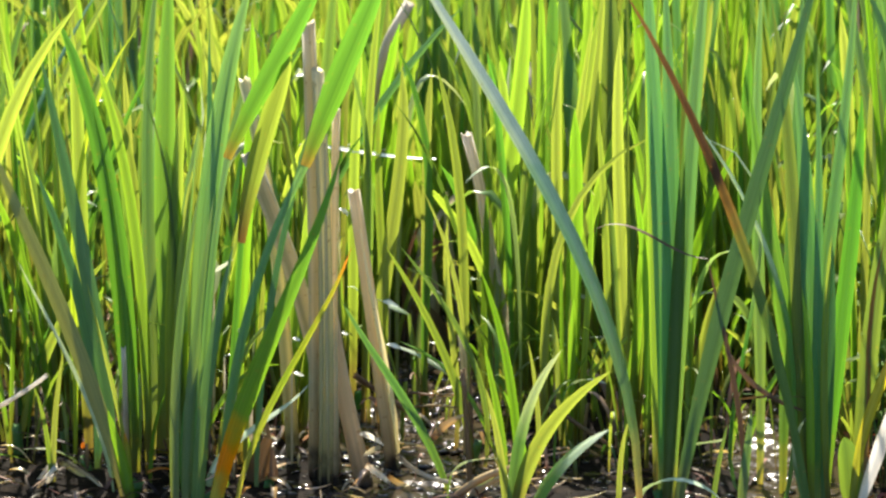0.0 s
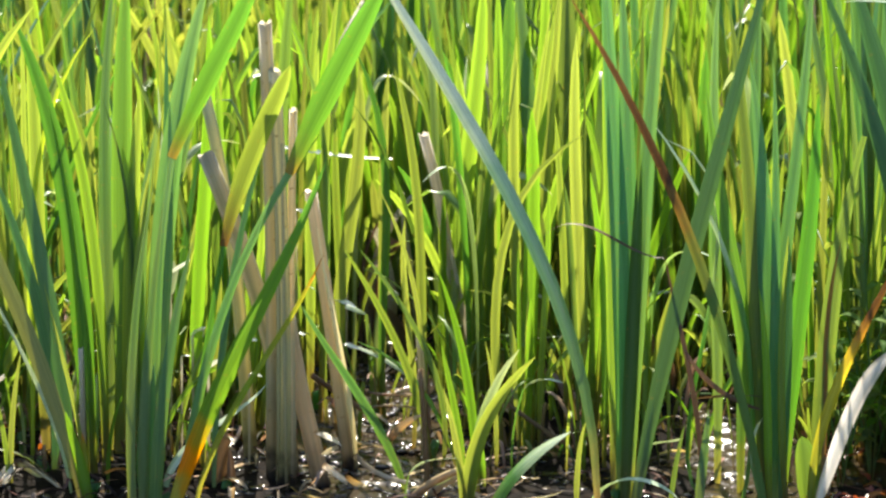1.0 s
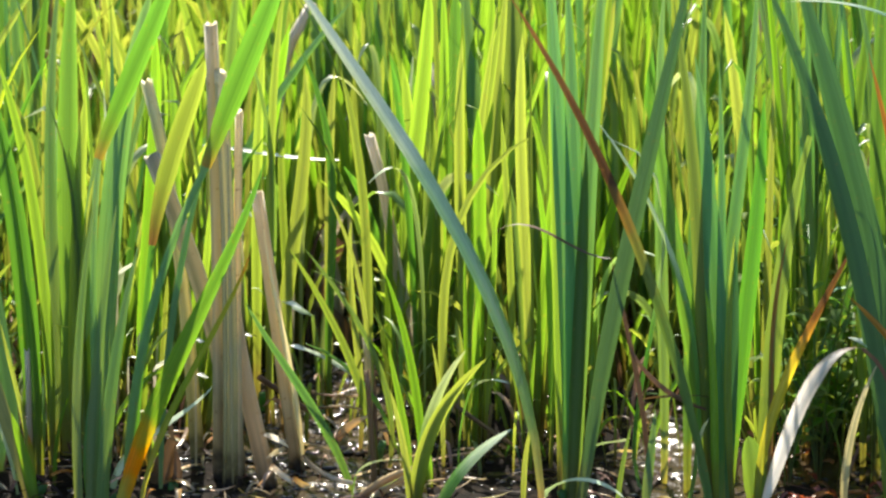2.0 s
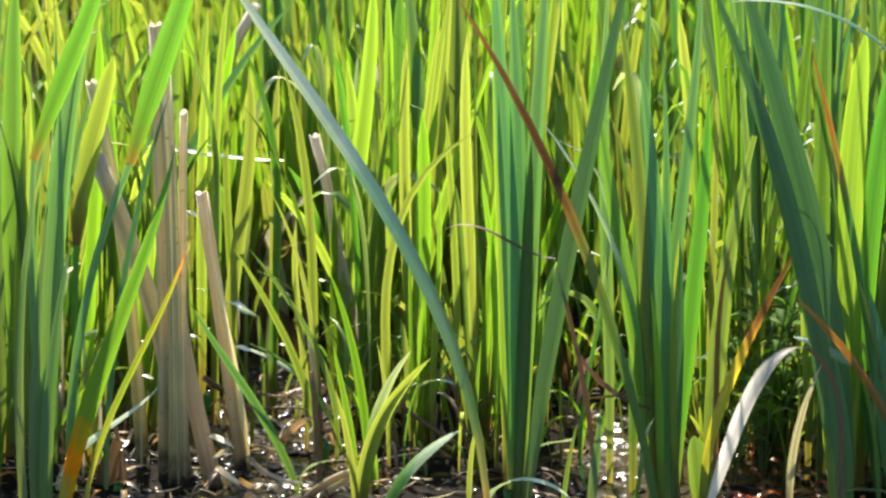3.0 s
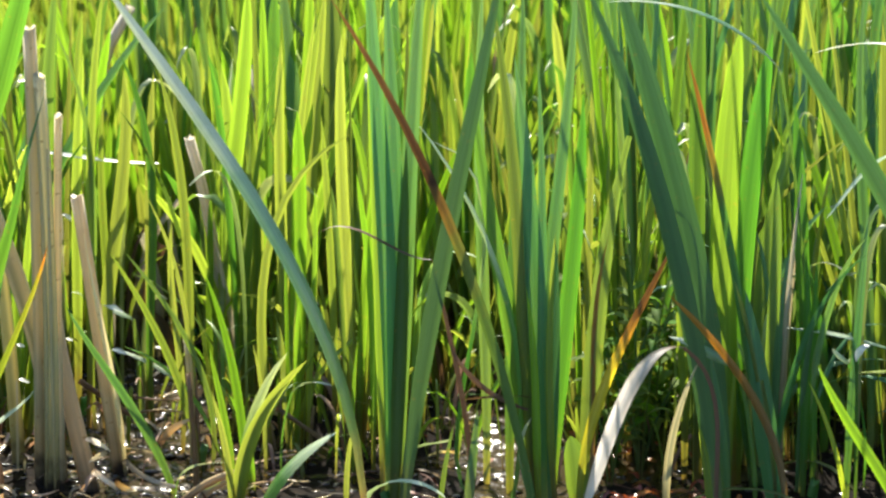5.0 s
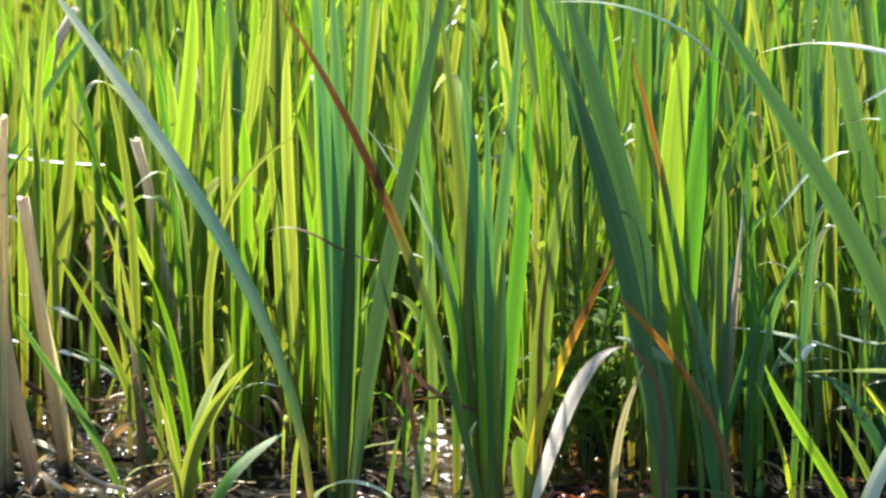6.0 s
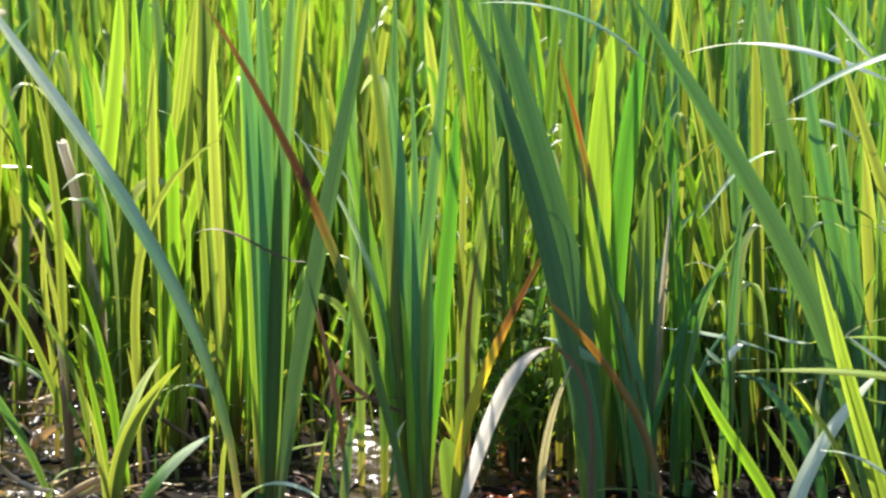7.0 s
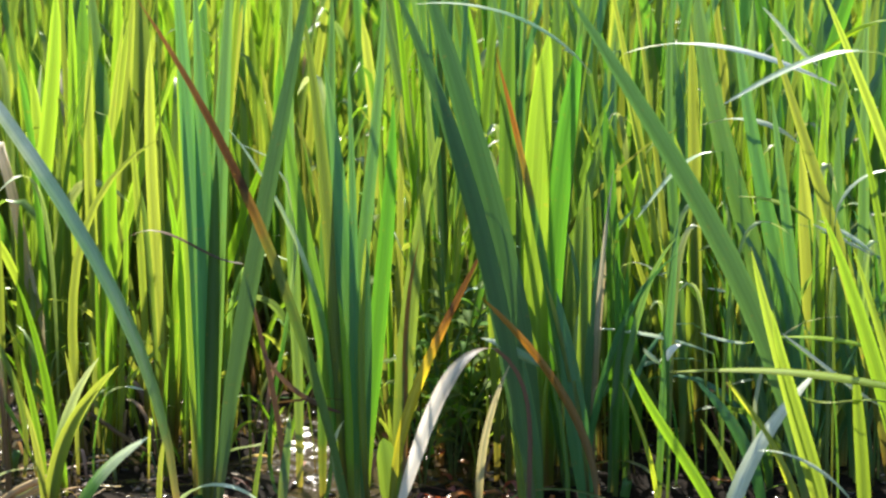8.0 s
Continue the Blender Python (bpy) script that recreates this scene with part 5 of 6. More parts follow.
leaf(p, (0.006, -0.040, -0.010), (0.013, -0.040, 0.117), (0.004, -0.040, 0.248), (0.024, -0.040, 0.372), 0.0070, leaf_fresh, taper=0.5)
leaf(p, (-0.033, 0.060, -0.010), (-0.036, 0.060, 0.119), (-0.034, 0.060, 0.238), (-0.020, 0.060, 0.364), 0.0114, leaf_green, taper=0.5)
leaf(p, (0.013, -0.040, -0.010), (-0.001, -0.040, 0.108), (0.038, -0.040, 0.232), (-0.019, -0.040, 0.341), 0.0056, leaf_green, taper=0.9)
leaf(p, (-0.005, 0.010, -0.010), (-0.002, 0.010, 0.095), (-0.008, 0.010, 0.202), (0.004, 0.010, 0.307), 0.0085, leaf_fresh, taper=0.4)
leaf(p, (0.020, 0.010, -0.010), (0.028, 0.010, 0.081), (0.013, 0.010, 0.170), (0.018, 0.010, 0.259), 0.0066, leaf_fresh, taper=0.4)

p = plant("cattail_plant", -0.129, 0.083, "fresh blades leaning over open mud", "plant")
sheath(p, 0, 0, 0.0072, 0.03, 311)
leaf(p, (0.001, 0.017, -0.009), (-0.003, 0.017, 0.069), (-0.003, 0.017, 0.149), (-0.039, 0.017, 0.219), 0.0041, leaf_fresh, taper=0.8)
leaf(p, (0.003, -0.033, -0.009), (0.002, -0.033, 0.062), (-0.030, -0.033, 0.125), (-0.067, -0.033, 0.185), 0.0067, leaf_fresh, taper=0.9)
leaf(p, (0.010, -0.023, -0.009), (0.027, -0.023, 0.066), (-0.011, -0.023, 0.128), (-0.056, -0.023, 0.183), 0.0050, leaf_green, taper=0.9)
leaf(p, (-0.015, 0.037, -0.010), (-0.004, 0.037, 0.059), (-0.028, 0.037, 0.126), (-0.020, 0.037, 0.193), 0.0055, leaf_fresh, taper=0.5)

p = plant("cattail_plant", -0.089, 0.260, "bright young cattail leaves with blunt tips in full sun", "plant")
sheath(p, 0, 0, 0.0076, 0.03, 312)
leaf(p, (-0.018, 0.040, -0.010), (-0.026, 0.040, 0.088), (-0.009, 0.040, 0.190), (-0.024, 0.040, 0.289), 0.0114, leaf_fresh, taper=0.4)
leaf(p, (-0.023, -0.010, -0.010), (-0.036, -0.010, 0.117), (0.000, -0.010, 0.241), (-0.000, -0.010, 0.368), 0.0141, leaf_fresh, taper=0.4)
leaf(p, (0.009, 0.040, -0.010), (0.004, 0.040, 0.112), (0.015, 0.040, 0.238), (0.010, 0.040, 0.359), 0.0091, leaf_fresh, taper=0.5)
leaf(p, (0.030, -0.060, -0.010), (0.032, -0.060, 0.105), (0.021, -0.060, 0.214), (0.028, -0.060, 0.327), 0.0093, leaf_fresh, taper=0.4)
leaf(p, (0.002, -0.010, -0.010), (0.010, -0.010, 0.071), (-0.008, -0.010, 0.151), (0.002, -0.010, 0.230), 0.0094, leaf_green, taper=0.5)

p = plant("cattail_plant", -0.019, 0.124, "bright young cattail leaves with blunt tips in full sun", "plant")
sheath(p, 0, 0, 0.0073, 0.03, 313)
leaf(p, (0.016, 0.026, -0.010), (0.016, 0.026, 0.107), (0.001, 0.026, 0.224), (0.007, 0.026, 0.340), 0.0097, leaf_fresh, taper=0.4)
leaf(p, (-0.028, 0.026, -0.010), (-0.034, 0.026, 0.085), (-0.024, 0.026, 0.183), (-0.029, 0.026, 0.278), 0.0124, leaf_fresh, taper=0.35)
leaf(p, (-0.000, 0.026, -0.010), (0.002, 0.026, 0.087), (-0.003, 0.026, 0.178), (-0.010, 0.026, 0.274), 0.0060, leaf_fresh, taper=0.4)
leaf(p, (0.031, -0.074, -0.009), (0.032, -0.074, 0.078), (0.034, -0.074, 0.163), (0.018, -0.074, 0.249), 0.0058, leaf_fresh, taper=0.5)
leaf(p, (-0.020, -0.004, -0.010), (-0.025, -0.004, 0.069), (-0.012, -0.004, 0.144), (-0.015, -0.004, 0.221), 0.0050, leaf_fresh, taper=0.5)

p = plant("cattail_plant", -0.044, 0.370, "bright young cattail leaves with blunt tips in full sun", "plant")
sheath(p, 0, 0, 0.0077, 0.03, 314)
leaf(p, (-0.002, -0.020, -0.010), (-0.009, -0.020, 0.114), (0.004, -0.020, 0.232), (0.006, -0.020, 0.355), 0.0120, leaf_fresh, taper=0.5)
leaf(p, (0.004, -0.070, -0.010), (-0.001, -0.070, 0.111), (0.007, -0.070, 0.237), (0.019, -0.070, 0.359), 0.0095, leaf_fresh, taper=0.5)
leaf(p, (0.028, 0.030, -0.010), (0.030, 0.030, 0.108), (0.027, 0.030, 0.228), (0.021, 0.030, 0.347), 0.0205, leaf_green, taper=0.5)
leaf(p, (-0.002, 0.030, -0.010), (0.009, 0.030, 0.110), (-0.013, 0.030, 0.227), (-0.019, 0.030, 0.347), 0.0156, leaf_blue, taper=0.5)
leaf(p, (-0.027, 0.030, -0.010), (-0.021, 0.030, 0.109), (-0.031, 0.030, 0.224), (-0.025, 0.030, 0.342), 0.0146, leaf_green, taper=0.5)

p = plant("marsh_grass", -0.059, -0.003, "fresh grass blades at the edge of the mud", "plant", "grass tufts")
leaf(p, (-0.028, -0.017, -0.009), (-0.029, -0.017, 0.058), (-0.036, -0.017, 0.122), (-0.060, -0.017, 0.184), 0.0071, leaf_fresh)
leaf(p, (-0.015, 0.053, -0.009), (-0.014, 0.053, 0.032), (-0.015, 0.053, 0.070), (-0.024, 0.053, 0.109), 0.0040, leaf_fresh)
leaf(p, (-0.024, 0.003, -0.009), (-0.024, 0.003, 0.022), (-0.027, 0.003, 0.054), (-0.042, 0.003, 0.081), 0.0058, leaf_fresh)
leaf(p, (-0.041, -0.007, -0.009), (-0.037, -0.007, 0.035), (-0.049, -0.007, 0.079), (-0.057, -0.007, 0.121), 0.0062, leaf_fresh)
leaf(p, (0.049, -0.057, -0.009), (0.050, -0.057, 0.018), (0.049, -0.057, 0.047), (0.057, -0.057, 0.074), 0.0044, leaf_fresh)
leaf(p, (0.056, 0.023, -0.009), (0.054, 0.023, 0.035), (0.054, 0.023, 0.076), (0.059, 0.023, 0.119), 0.0036, leaf_fresh)

p = plant("bent_leaf", -0.060, 0.040, "thin arching green leaf over dark mud", "leaf")
s = leaf(p, (-0.000, -0.000, -0.009), (-0.003, 0.000, 0.019), (-0.001, 0.000, 0.046), (0.008, -0.000, 0.072), 0.0018, leaf_green, name="stem", blunt=0.8)
leaf(p, (0.008, -0.000, 0.072), (0.016, 0.000, 0.082), (0.029, -0.000, 0.081), (0.040, 0.000, 0.077), 0.0031, leaf_sheen, 15, on=s, segs=14, foot_width=0.25, twist=0)

p = plant("fallen_stalk", -0.065, 0.060, "thin brown stem lying on dark mud", "stalks")
stalk(p, (0.000, -0.000, 0.054), (0.015, 0.000, 0.043), (0.031, 0.000, 0.031), (0.047, 0.000, 0.021), 0.0041, dry_brown, 315)

p = plant("bent_leaf", 0.038, -0.020, "small pale leaf lying over wet mud", "leaf")
s = leaf(p, (0.000, -0.000, -0.009), (-0.002, -0.000, 0.008), (-0.000, -0.000, 0.025), (0.005, -0.000, 0.041), 0.0029, leaf_green, name="stem", blunt=0.8)
leaf(p, (0.005, -0.000, 0.041), (0.015, -0.000, 0.046), (0.027, -0.000, 0.044), (0.036, -0.000, 0.049), 0.0057, leaf_sheen, 15, on=s, segs=14, foot_width=0.25, twist=0)

p = plant("marsh_grass", 0.147, -0.063, "short green blades at the edge of open water", "plant", "grass tufts")
leaf(p, (-0.062, -0.017, -0.009), (-0.063, -0.017, 0.024), (-0.056, -0.017, 0.057), (-0.055, -0.017, 0.089), 0.0078, leaf_blue)
leaf(p, (-0.084, 0.003, -0.009), (-0.083, 0.003, 0.018), (-0.079, 0.003, 0.044), (-0.073, 0.003, 0.071), 0.0039, leaf_green)
leaf(p, (-0.010, -0.017, -0.009), (-0.008, -0.017, 0.021), (-0.034, -0.017, 0.055), (-0.013, -0.017, 0.082), 0.0052, leaf_paletip)
leaf(p, (0.008, 0.003, -0.009), (-0.000, 0.003, 0.066), (-0.001, 0.003, 0.145), (0.005, 0.003, 0.222), 0.0061, leaf_fresh)
leaf(p, (-0.002, 0.013, -0.009), (-0.003, 0.013, 0.040), (0.000, 0.013, 0.088), (-0.004, 0.013, 0.137), 0.0048, leaf_fresh)
leaf(p, (0.025, 0.033, -0.009), (0.026, 0.033, 0.012), (0.024, 0.033, 0.033), (0.019, 0.033, 0.054), 0.0176, leaf_green, taper=0.5, fold=0.5)
leaf(p, (0.128, -0.017, -0.009), (0.126, -0.017, 0.020), (0.122, -0.017, 0.048), (0.116, -0.017, 0.076), 0.0070, leaf_fresh)

p = plant("cattail_plant", 0.173, -0.040, "golden withering leaf with a dark dry tip", "plant")
leaf(p, (0.000, -0.000, -0.009), (-0.003, -0.000, 0.072), (0.039, -0.000, 0.142), (0.073, -0.000, 0.212), 0.0088, leaf_gold, taper=1.2, twist=0)

# each white scrap stands for a glint, painted by leaf_white
p = plant("bent_leaf", -0.270, 0.130, "leaf scraps caught among stalks, painted white as sun glints", "leaf")
s = leaf(p, (-0.048, -0.070, -0.009), (-0.046, -0.070, 0.030), (-0.046, -0.070, 0.070), (-0.047, -0.070, 0.109), 0.0032, dry_grey, name="stem", blunt=0.8)
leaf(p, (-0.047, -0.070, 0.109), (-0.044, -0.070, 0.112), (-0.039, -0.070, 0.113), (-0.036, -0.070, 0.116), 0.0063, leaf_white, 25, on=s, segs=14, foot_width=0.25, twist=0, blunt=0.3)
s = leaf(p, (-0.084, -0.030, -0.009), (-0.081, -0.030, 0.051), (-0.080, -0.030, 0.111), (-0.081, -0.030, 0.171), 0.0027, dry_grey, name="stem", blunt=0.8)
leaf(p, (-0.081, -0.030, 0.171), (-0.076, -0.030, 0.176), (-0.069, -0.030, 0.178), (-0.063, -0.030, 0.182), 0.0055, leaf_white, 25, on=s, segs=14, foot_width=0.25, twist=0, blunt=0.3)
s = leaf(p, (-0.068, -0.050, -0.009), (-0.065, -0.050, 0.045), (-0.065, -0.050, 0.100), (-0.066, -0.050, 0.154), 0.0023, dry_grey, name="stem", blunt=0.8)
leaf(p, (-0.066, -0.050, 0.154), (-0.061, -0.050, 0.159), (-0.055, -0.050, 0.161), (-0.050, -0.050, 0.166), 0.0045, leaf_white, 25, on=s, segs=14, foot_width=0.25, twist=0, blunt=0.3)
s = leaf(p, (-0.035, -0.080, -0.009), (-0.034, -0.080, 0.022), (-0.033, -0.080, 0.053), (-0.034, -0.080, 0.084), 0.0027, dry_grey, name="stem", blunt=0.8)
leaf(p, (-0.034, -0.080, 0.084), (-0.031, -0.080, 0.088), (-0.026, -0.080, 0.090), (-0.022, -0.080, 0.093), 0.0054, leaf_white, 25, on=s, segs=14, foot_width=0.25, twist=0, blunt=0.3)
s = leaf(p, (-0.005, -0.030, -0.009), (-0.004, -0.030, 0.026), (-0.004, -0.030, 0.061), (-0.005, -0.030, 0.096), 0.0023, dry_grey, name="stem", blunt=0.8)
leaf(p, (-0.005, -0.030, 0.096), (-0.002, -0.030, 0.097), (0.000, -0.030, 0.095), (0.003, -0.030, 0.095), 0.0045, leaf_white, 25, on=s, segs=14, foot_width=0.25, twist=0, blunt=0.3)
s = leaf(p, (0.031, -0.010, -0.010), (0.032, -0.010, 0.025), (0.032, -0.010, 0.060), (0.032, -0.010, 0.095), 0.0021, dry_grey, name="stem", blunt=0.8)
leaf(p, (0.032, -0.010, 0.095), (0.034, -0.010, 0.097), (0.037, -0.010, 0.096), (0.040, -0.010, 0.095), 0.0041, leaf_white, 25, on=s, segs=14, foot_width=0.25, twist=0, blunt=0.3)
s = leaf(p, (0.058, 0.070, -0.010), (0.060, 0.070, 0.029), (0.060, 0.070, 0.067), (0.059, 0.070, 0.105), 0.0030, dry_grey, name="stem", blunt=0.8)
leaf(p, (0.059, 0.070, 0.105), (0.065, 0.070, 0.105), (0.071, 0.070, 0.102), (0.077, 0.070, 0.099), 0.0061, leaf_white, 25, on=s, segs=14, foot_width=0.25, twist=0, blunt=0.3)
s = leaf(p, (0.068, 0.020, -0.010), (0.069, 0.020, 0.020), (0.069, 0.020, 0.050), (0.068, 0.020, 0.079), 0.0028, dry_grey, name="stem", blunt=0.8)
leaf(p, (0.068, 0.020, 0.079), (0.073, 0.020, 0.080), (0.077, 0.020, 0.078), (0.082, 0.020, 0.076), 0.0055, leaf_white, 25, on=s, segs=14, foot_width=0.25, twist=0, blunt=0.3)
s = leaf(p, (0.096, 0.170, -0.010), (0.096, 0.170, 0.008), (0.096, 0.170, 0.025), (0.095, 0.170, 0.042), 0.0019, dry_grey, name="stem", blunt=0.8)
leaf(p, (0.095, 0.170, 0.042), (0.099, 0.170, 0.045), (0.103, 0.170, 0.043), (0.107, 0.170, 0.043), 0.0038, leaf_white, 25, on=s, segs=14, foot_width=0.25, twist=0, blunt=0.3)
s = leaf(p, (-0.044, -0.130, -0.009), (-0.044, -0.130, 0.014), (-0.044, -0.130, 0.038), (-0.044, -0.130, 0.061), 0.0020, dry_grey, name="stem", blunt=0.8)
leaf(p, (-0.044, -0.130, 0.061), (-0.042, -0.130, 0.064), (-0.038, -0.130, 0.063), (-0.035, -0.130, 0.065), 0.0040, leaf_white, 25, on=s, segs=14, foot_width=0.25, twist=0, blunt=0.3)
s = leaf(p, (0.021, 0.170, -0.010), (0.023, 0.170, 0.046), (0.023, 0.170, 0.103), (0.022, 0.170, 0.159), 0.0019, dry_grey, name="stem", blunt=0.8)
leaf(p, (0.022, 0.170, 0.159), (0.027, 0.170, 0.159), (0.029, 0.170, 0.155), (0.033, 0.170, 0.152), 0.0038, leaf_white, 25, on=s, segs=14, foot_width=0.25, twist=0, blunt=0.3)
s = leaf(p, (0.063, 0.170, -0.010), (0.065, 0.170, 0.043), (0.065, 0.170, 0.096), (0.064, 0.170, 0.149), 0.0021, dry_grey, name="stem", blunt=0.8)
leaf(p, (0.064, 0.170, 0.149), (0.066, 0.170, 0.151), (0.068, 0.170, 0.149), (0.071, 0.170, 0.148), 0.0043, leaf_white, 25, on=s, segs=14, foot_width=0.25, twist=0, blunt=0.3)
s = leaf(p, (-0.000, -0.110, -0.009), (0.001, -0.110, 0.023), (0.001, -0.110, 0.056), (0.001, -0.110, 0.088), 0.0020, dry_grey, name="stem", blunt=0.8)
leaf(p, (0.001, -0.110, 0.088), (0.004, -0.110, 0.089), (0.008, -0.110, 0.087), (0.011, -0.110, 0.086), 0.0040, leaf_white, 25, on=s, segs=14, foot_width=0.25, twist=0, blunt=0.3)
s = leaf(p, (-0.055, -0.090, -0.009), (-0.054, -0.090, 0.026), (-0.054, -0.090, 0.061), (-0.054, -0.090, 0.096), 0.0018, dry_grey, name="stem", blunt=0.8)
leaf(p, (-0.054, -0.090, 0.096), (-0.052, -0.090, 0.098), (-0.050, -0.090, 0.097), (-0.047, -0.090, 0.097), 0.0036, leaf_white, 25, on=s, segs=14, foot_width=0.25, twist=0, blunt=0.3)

p = plant("bent_leaf", 0.307, -0.080, "short pale green leaf bent over a dry leaf", "leaf")
s = leaf(p, (-0.000, -0.000, -0.009), (0.002, -0.000, 0.035), (-0.003, -0.000, 0.079), (-0.015, -0.000, 0.121), 0.0041, leaf_green, name="stem", blunt=0.8)
leaf(p, (-0.015, -0.000, 0.121), (-0.033, -0.000, 0.130), (-0.048, 0.000, 0.143), (-0.068, -0.000, 0.146), 0.0083, leaf_paletip, 20, on=s, segs=14, foot_width=0.25, twist=0)

p = plant("dead_clump", -0.179, 0.442, "grey and black heap of rotten leaves", "leaves")
leaf(p, (-0.015, 0.008, -0.010), (-0.016, 0.008, 0.040), (-0.014, 0.008, 0.099), (0.024, 0.008, 0.138), 0.0089, dry_grey, blunt=0.5, fold=0.5)
leaf(p, (0.002, -0.002, -0.010), (0.005, -0.002, 0.030), (0.009, -0.002, 0.072), (-0.009, -0.002, 0.110), 0.0128, dry_grey, blunt=0.6, fold=0.6)
leaf(p, (-0.006, 0.008, -0.010), (-0.007, 0.008, 0.026), (-0.011, 0.008, 0.066), (0.010, 0.008, 0.098), 0.0197, dry_brown, blunt=0.6, fold=0.7)
leaf(p, (0.017, -0.012, -0.010), (0.012, -0.012, 0.010), (0.011, -0.012, 0.038), (-0.012, -0.012, 0.047), 0.0167, dry_brown, blunt=0.6, fold=0.6)
leaf(p, (0.023, 0.018, -0.010), (0.035, 0.018, 0.043), (0.013, 0.018, 0.088), (0.015, 0.018, 0.139), 0.0069, dry_grey, blunt=0.5)
leaf(p, (-0.020, -0.022, -0.010), (-0.017, -0.022, 0.040), (-0.030, -0.022, 0.097), (0.007, -0.022, 0.136), 0.0039, dry_brown, blunt=0.3)

p = plant("fallen_stalk", -0.223, 0.080, "brown dead stem lying across black water", "stalks")
stalk(p, (-0.000, 0.000, 0.072), (0.016, 0.000, 0.061), (0.033, 0.000, 0.049), (0.049, -0.000, 0.038), 0.0045, dry_brown, 316)

p = plant("fallen_stalk", -0.183, -0.030, "grey brown stem lying on wet mud", "stalks")
stalk(p, (-0.000, 0.000, 0.036), (0.011, 0.000, 0.023), (0.025, 0.000, 0.016), (0.041, 0.000, 0.014), 0.0040, dry_grey, 317)

p = plant("dead_leaf", -0.207, 0.005, "folded pale dry leaf on wet mud", "leaf")
leaf(p, (-0.011, 0.005, 0.042), (-0.002, 0.005, 0.042), (0.005, 0.005, 0.039), (0.011, 0.005, 0.032), 0.0045, dry_pale, blunt=0.5, foot_width=0.8)
leaf(p, (0.011, -0.005, 0.035), (0.005, -0.005, 0.033), (-0.000, -0.005, 0.030), (-0.005, -0.005, 0.026), 0.0040, dry_straw, blunt=0.3, foot_width=0.9)

p = plant("fallen_stalk", -0.208, -0.020, "short tan stem lying on wet mud", "stalks")
stalk(p, (-0.000, -0.000, 0.025), (0.005, -0.000, 0.021), (0.011, -0.000, 0.016), (0.017, -0.000, 0.012), 0.0044, dry_pale, 318)

p = plant("fallen_stalk", -0.138, -0.060, "tan rotting stalk lying on wet mud", "stalks")
stalk(p, (-0.000, -0.000, 0.008), (0.011, -0.000, 0.020), (0.025, -0.000, 0.029), (0.041, -0.000, 0.033), 0.0066, straw_orange, 319)

p = plant("dead_leaf", -0.174, 0.005, "orange brown dead leaf curled on wet mud", "leaf")
leaf(p, (0.016, 0.035, 0.029), (0.021, 0.035, 0.039), (0.030, 0.035, 0.046), (0.041, 0.035, 0.050), 0.0063, straw_orange, blunt=0.4, foot_width=0.8)
leaf(p, (-0.016, -0.035, 0.019), (-0.011, -0.035, 0.014), (-0.006, -0.035, 0.011), (0.000, -0.035, 0.011), 0.0048, straw_orange, blunt=0.5, foot_width=0.8)

p = plant("bent_leaf", -0.143, -0.060, "thin pale green blade arching over mud", "leaf")
s = leaf(p, (0.000, -0.000, -0.009), (-0.000, -0.000, 0.003), (0.000, -0.000, 0.016), (0.003, -0.000, 0.028), 0.0018, leaf_green, name="stem", blunt=0.8)
leaf(p, (0.003, -0.000, 0.028), (0.010, -0.000, 0.043), (0.030, 0.000, 0.041), (0.044, -0.000, 0.042), 0.0026, leaf_sheen, 15, on=s, segs=14, foot_width=0.25, twist=0)

p = plant("old_stalk", -0.127, -0.020, "thin brown upright stem beside open mud", "stalks")
stalk(p, (0.000, -0.000, -0.009), (0.001, 0.000, 0.027), (-0.003, -0.000, 0.065), (-0.005, -0.000, 0.101), 0.0049, dry_brown, 320)

p = plant("fallen_stalk", -0.177, 0.090, "thin orange straws lying level over water", "stalks")
stalk(p, (-0.002, 0.010, 0.053), (0.012, 0.010, 0.050), (0.026, 0.010, 0.050), (0.040, 0.010, 0.052), 0.0018, straw_orange, 321)
stalk(p, (0.001, -0.010, 0.045), (0.014, -0.010, 0.048), (0.027, -0.010, 0.048), (0.040, -0.010, 0.044), 0.0018, straw_orange, 322)

p = plant("cattail_plant", 0.329, -0.090, "amber withering leaf leaning before dark green cattails", "plant")
leaf(p, (-0.000, 0.000, -0.009), (0.009, -0.000, 0.067), (-0.042, -0.007, 0.136), (-0.092, -0.020, 0.186), 0.0065, leaf_amber, taper=0.6, twist=0, fold=0.5)

p = plant("cattail_plant", 0.355, -0.025, "narrow blue-green cattail leaves before dark grass", "plant")
sheath(p, 0, 0, 0.0079, 0.03, 323)
leaf(p, (0.027, -0.015, -0.009), (0.027, -0.015, 0.069), (0.035, -0.015, 0.150), (0.040, -0.015, 0.228), 0.0066, leaf_blue, taper=0.7, twist=0)
leaf(p, (-0.006, -0.005, -0.009), (-0.007, -0.005, 0.061), (-0.001, -0.005, 0.129), (-0.007, -0.005, 0.200), 0.0075, leaf_green, taper=0.5)
leaf(p, (0.002, 0.005, -0.009), (0.003, 0.005, 0.056), (0.000, 0.005, 0.125), (0.003, 0.005, 0.192), 0.0066, leaf_green, taper=0.6)
leaf(p, (-0.026, 0.015, -0.009), (-0.040, 0.015, 0.080), (-0.023, 0.015, 0.172), (-0.029, 0.015, 0.262), 0.0097, leaf_green, taper=0.6)

p = plant("marsh_grass", 0.446, -0.070, "thin bright blades in dark grass", "plant", "grass tufts")
leaf(p, (-0.066, 0.010, -0.009), (-0.067, 0.010, 0.030), (-0.079, 0.010, 0.070), (-0.097, 0.010, 0.105), 0.0039, leaf_lime)
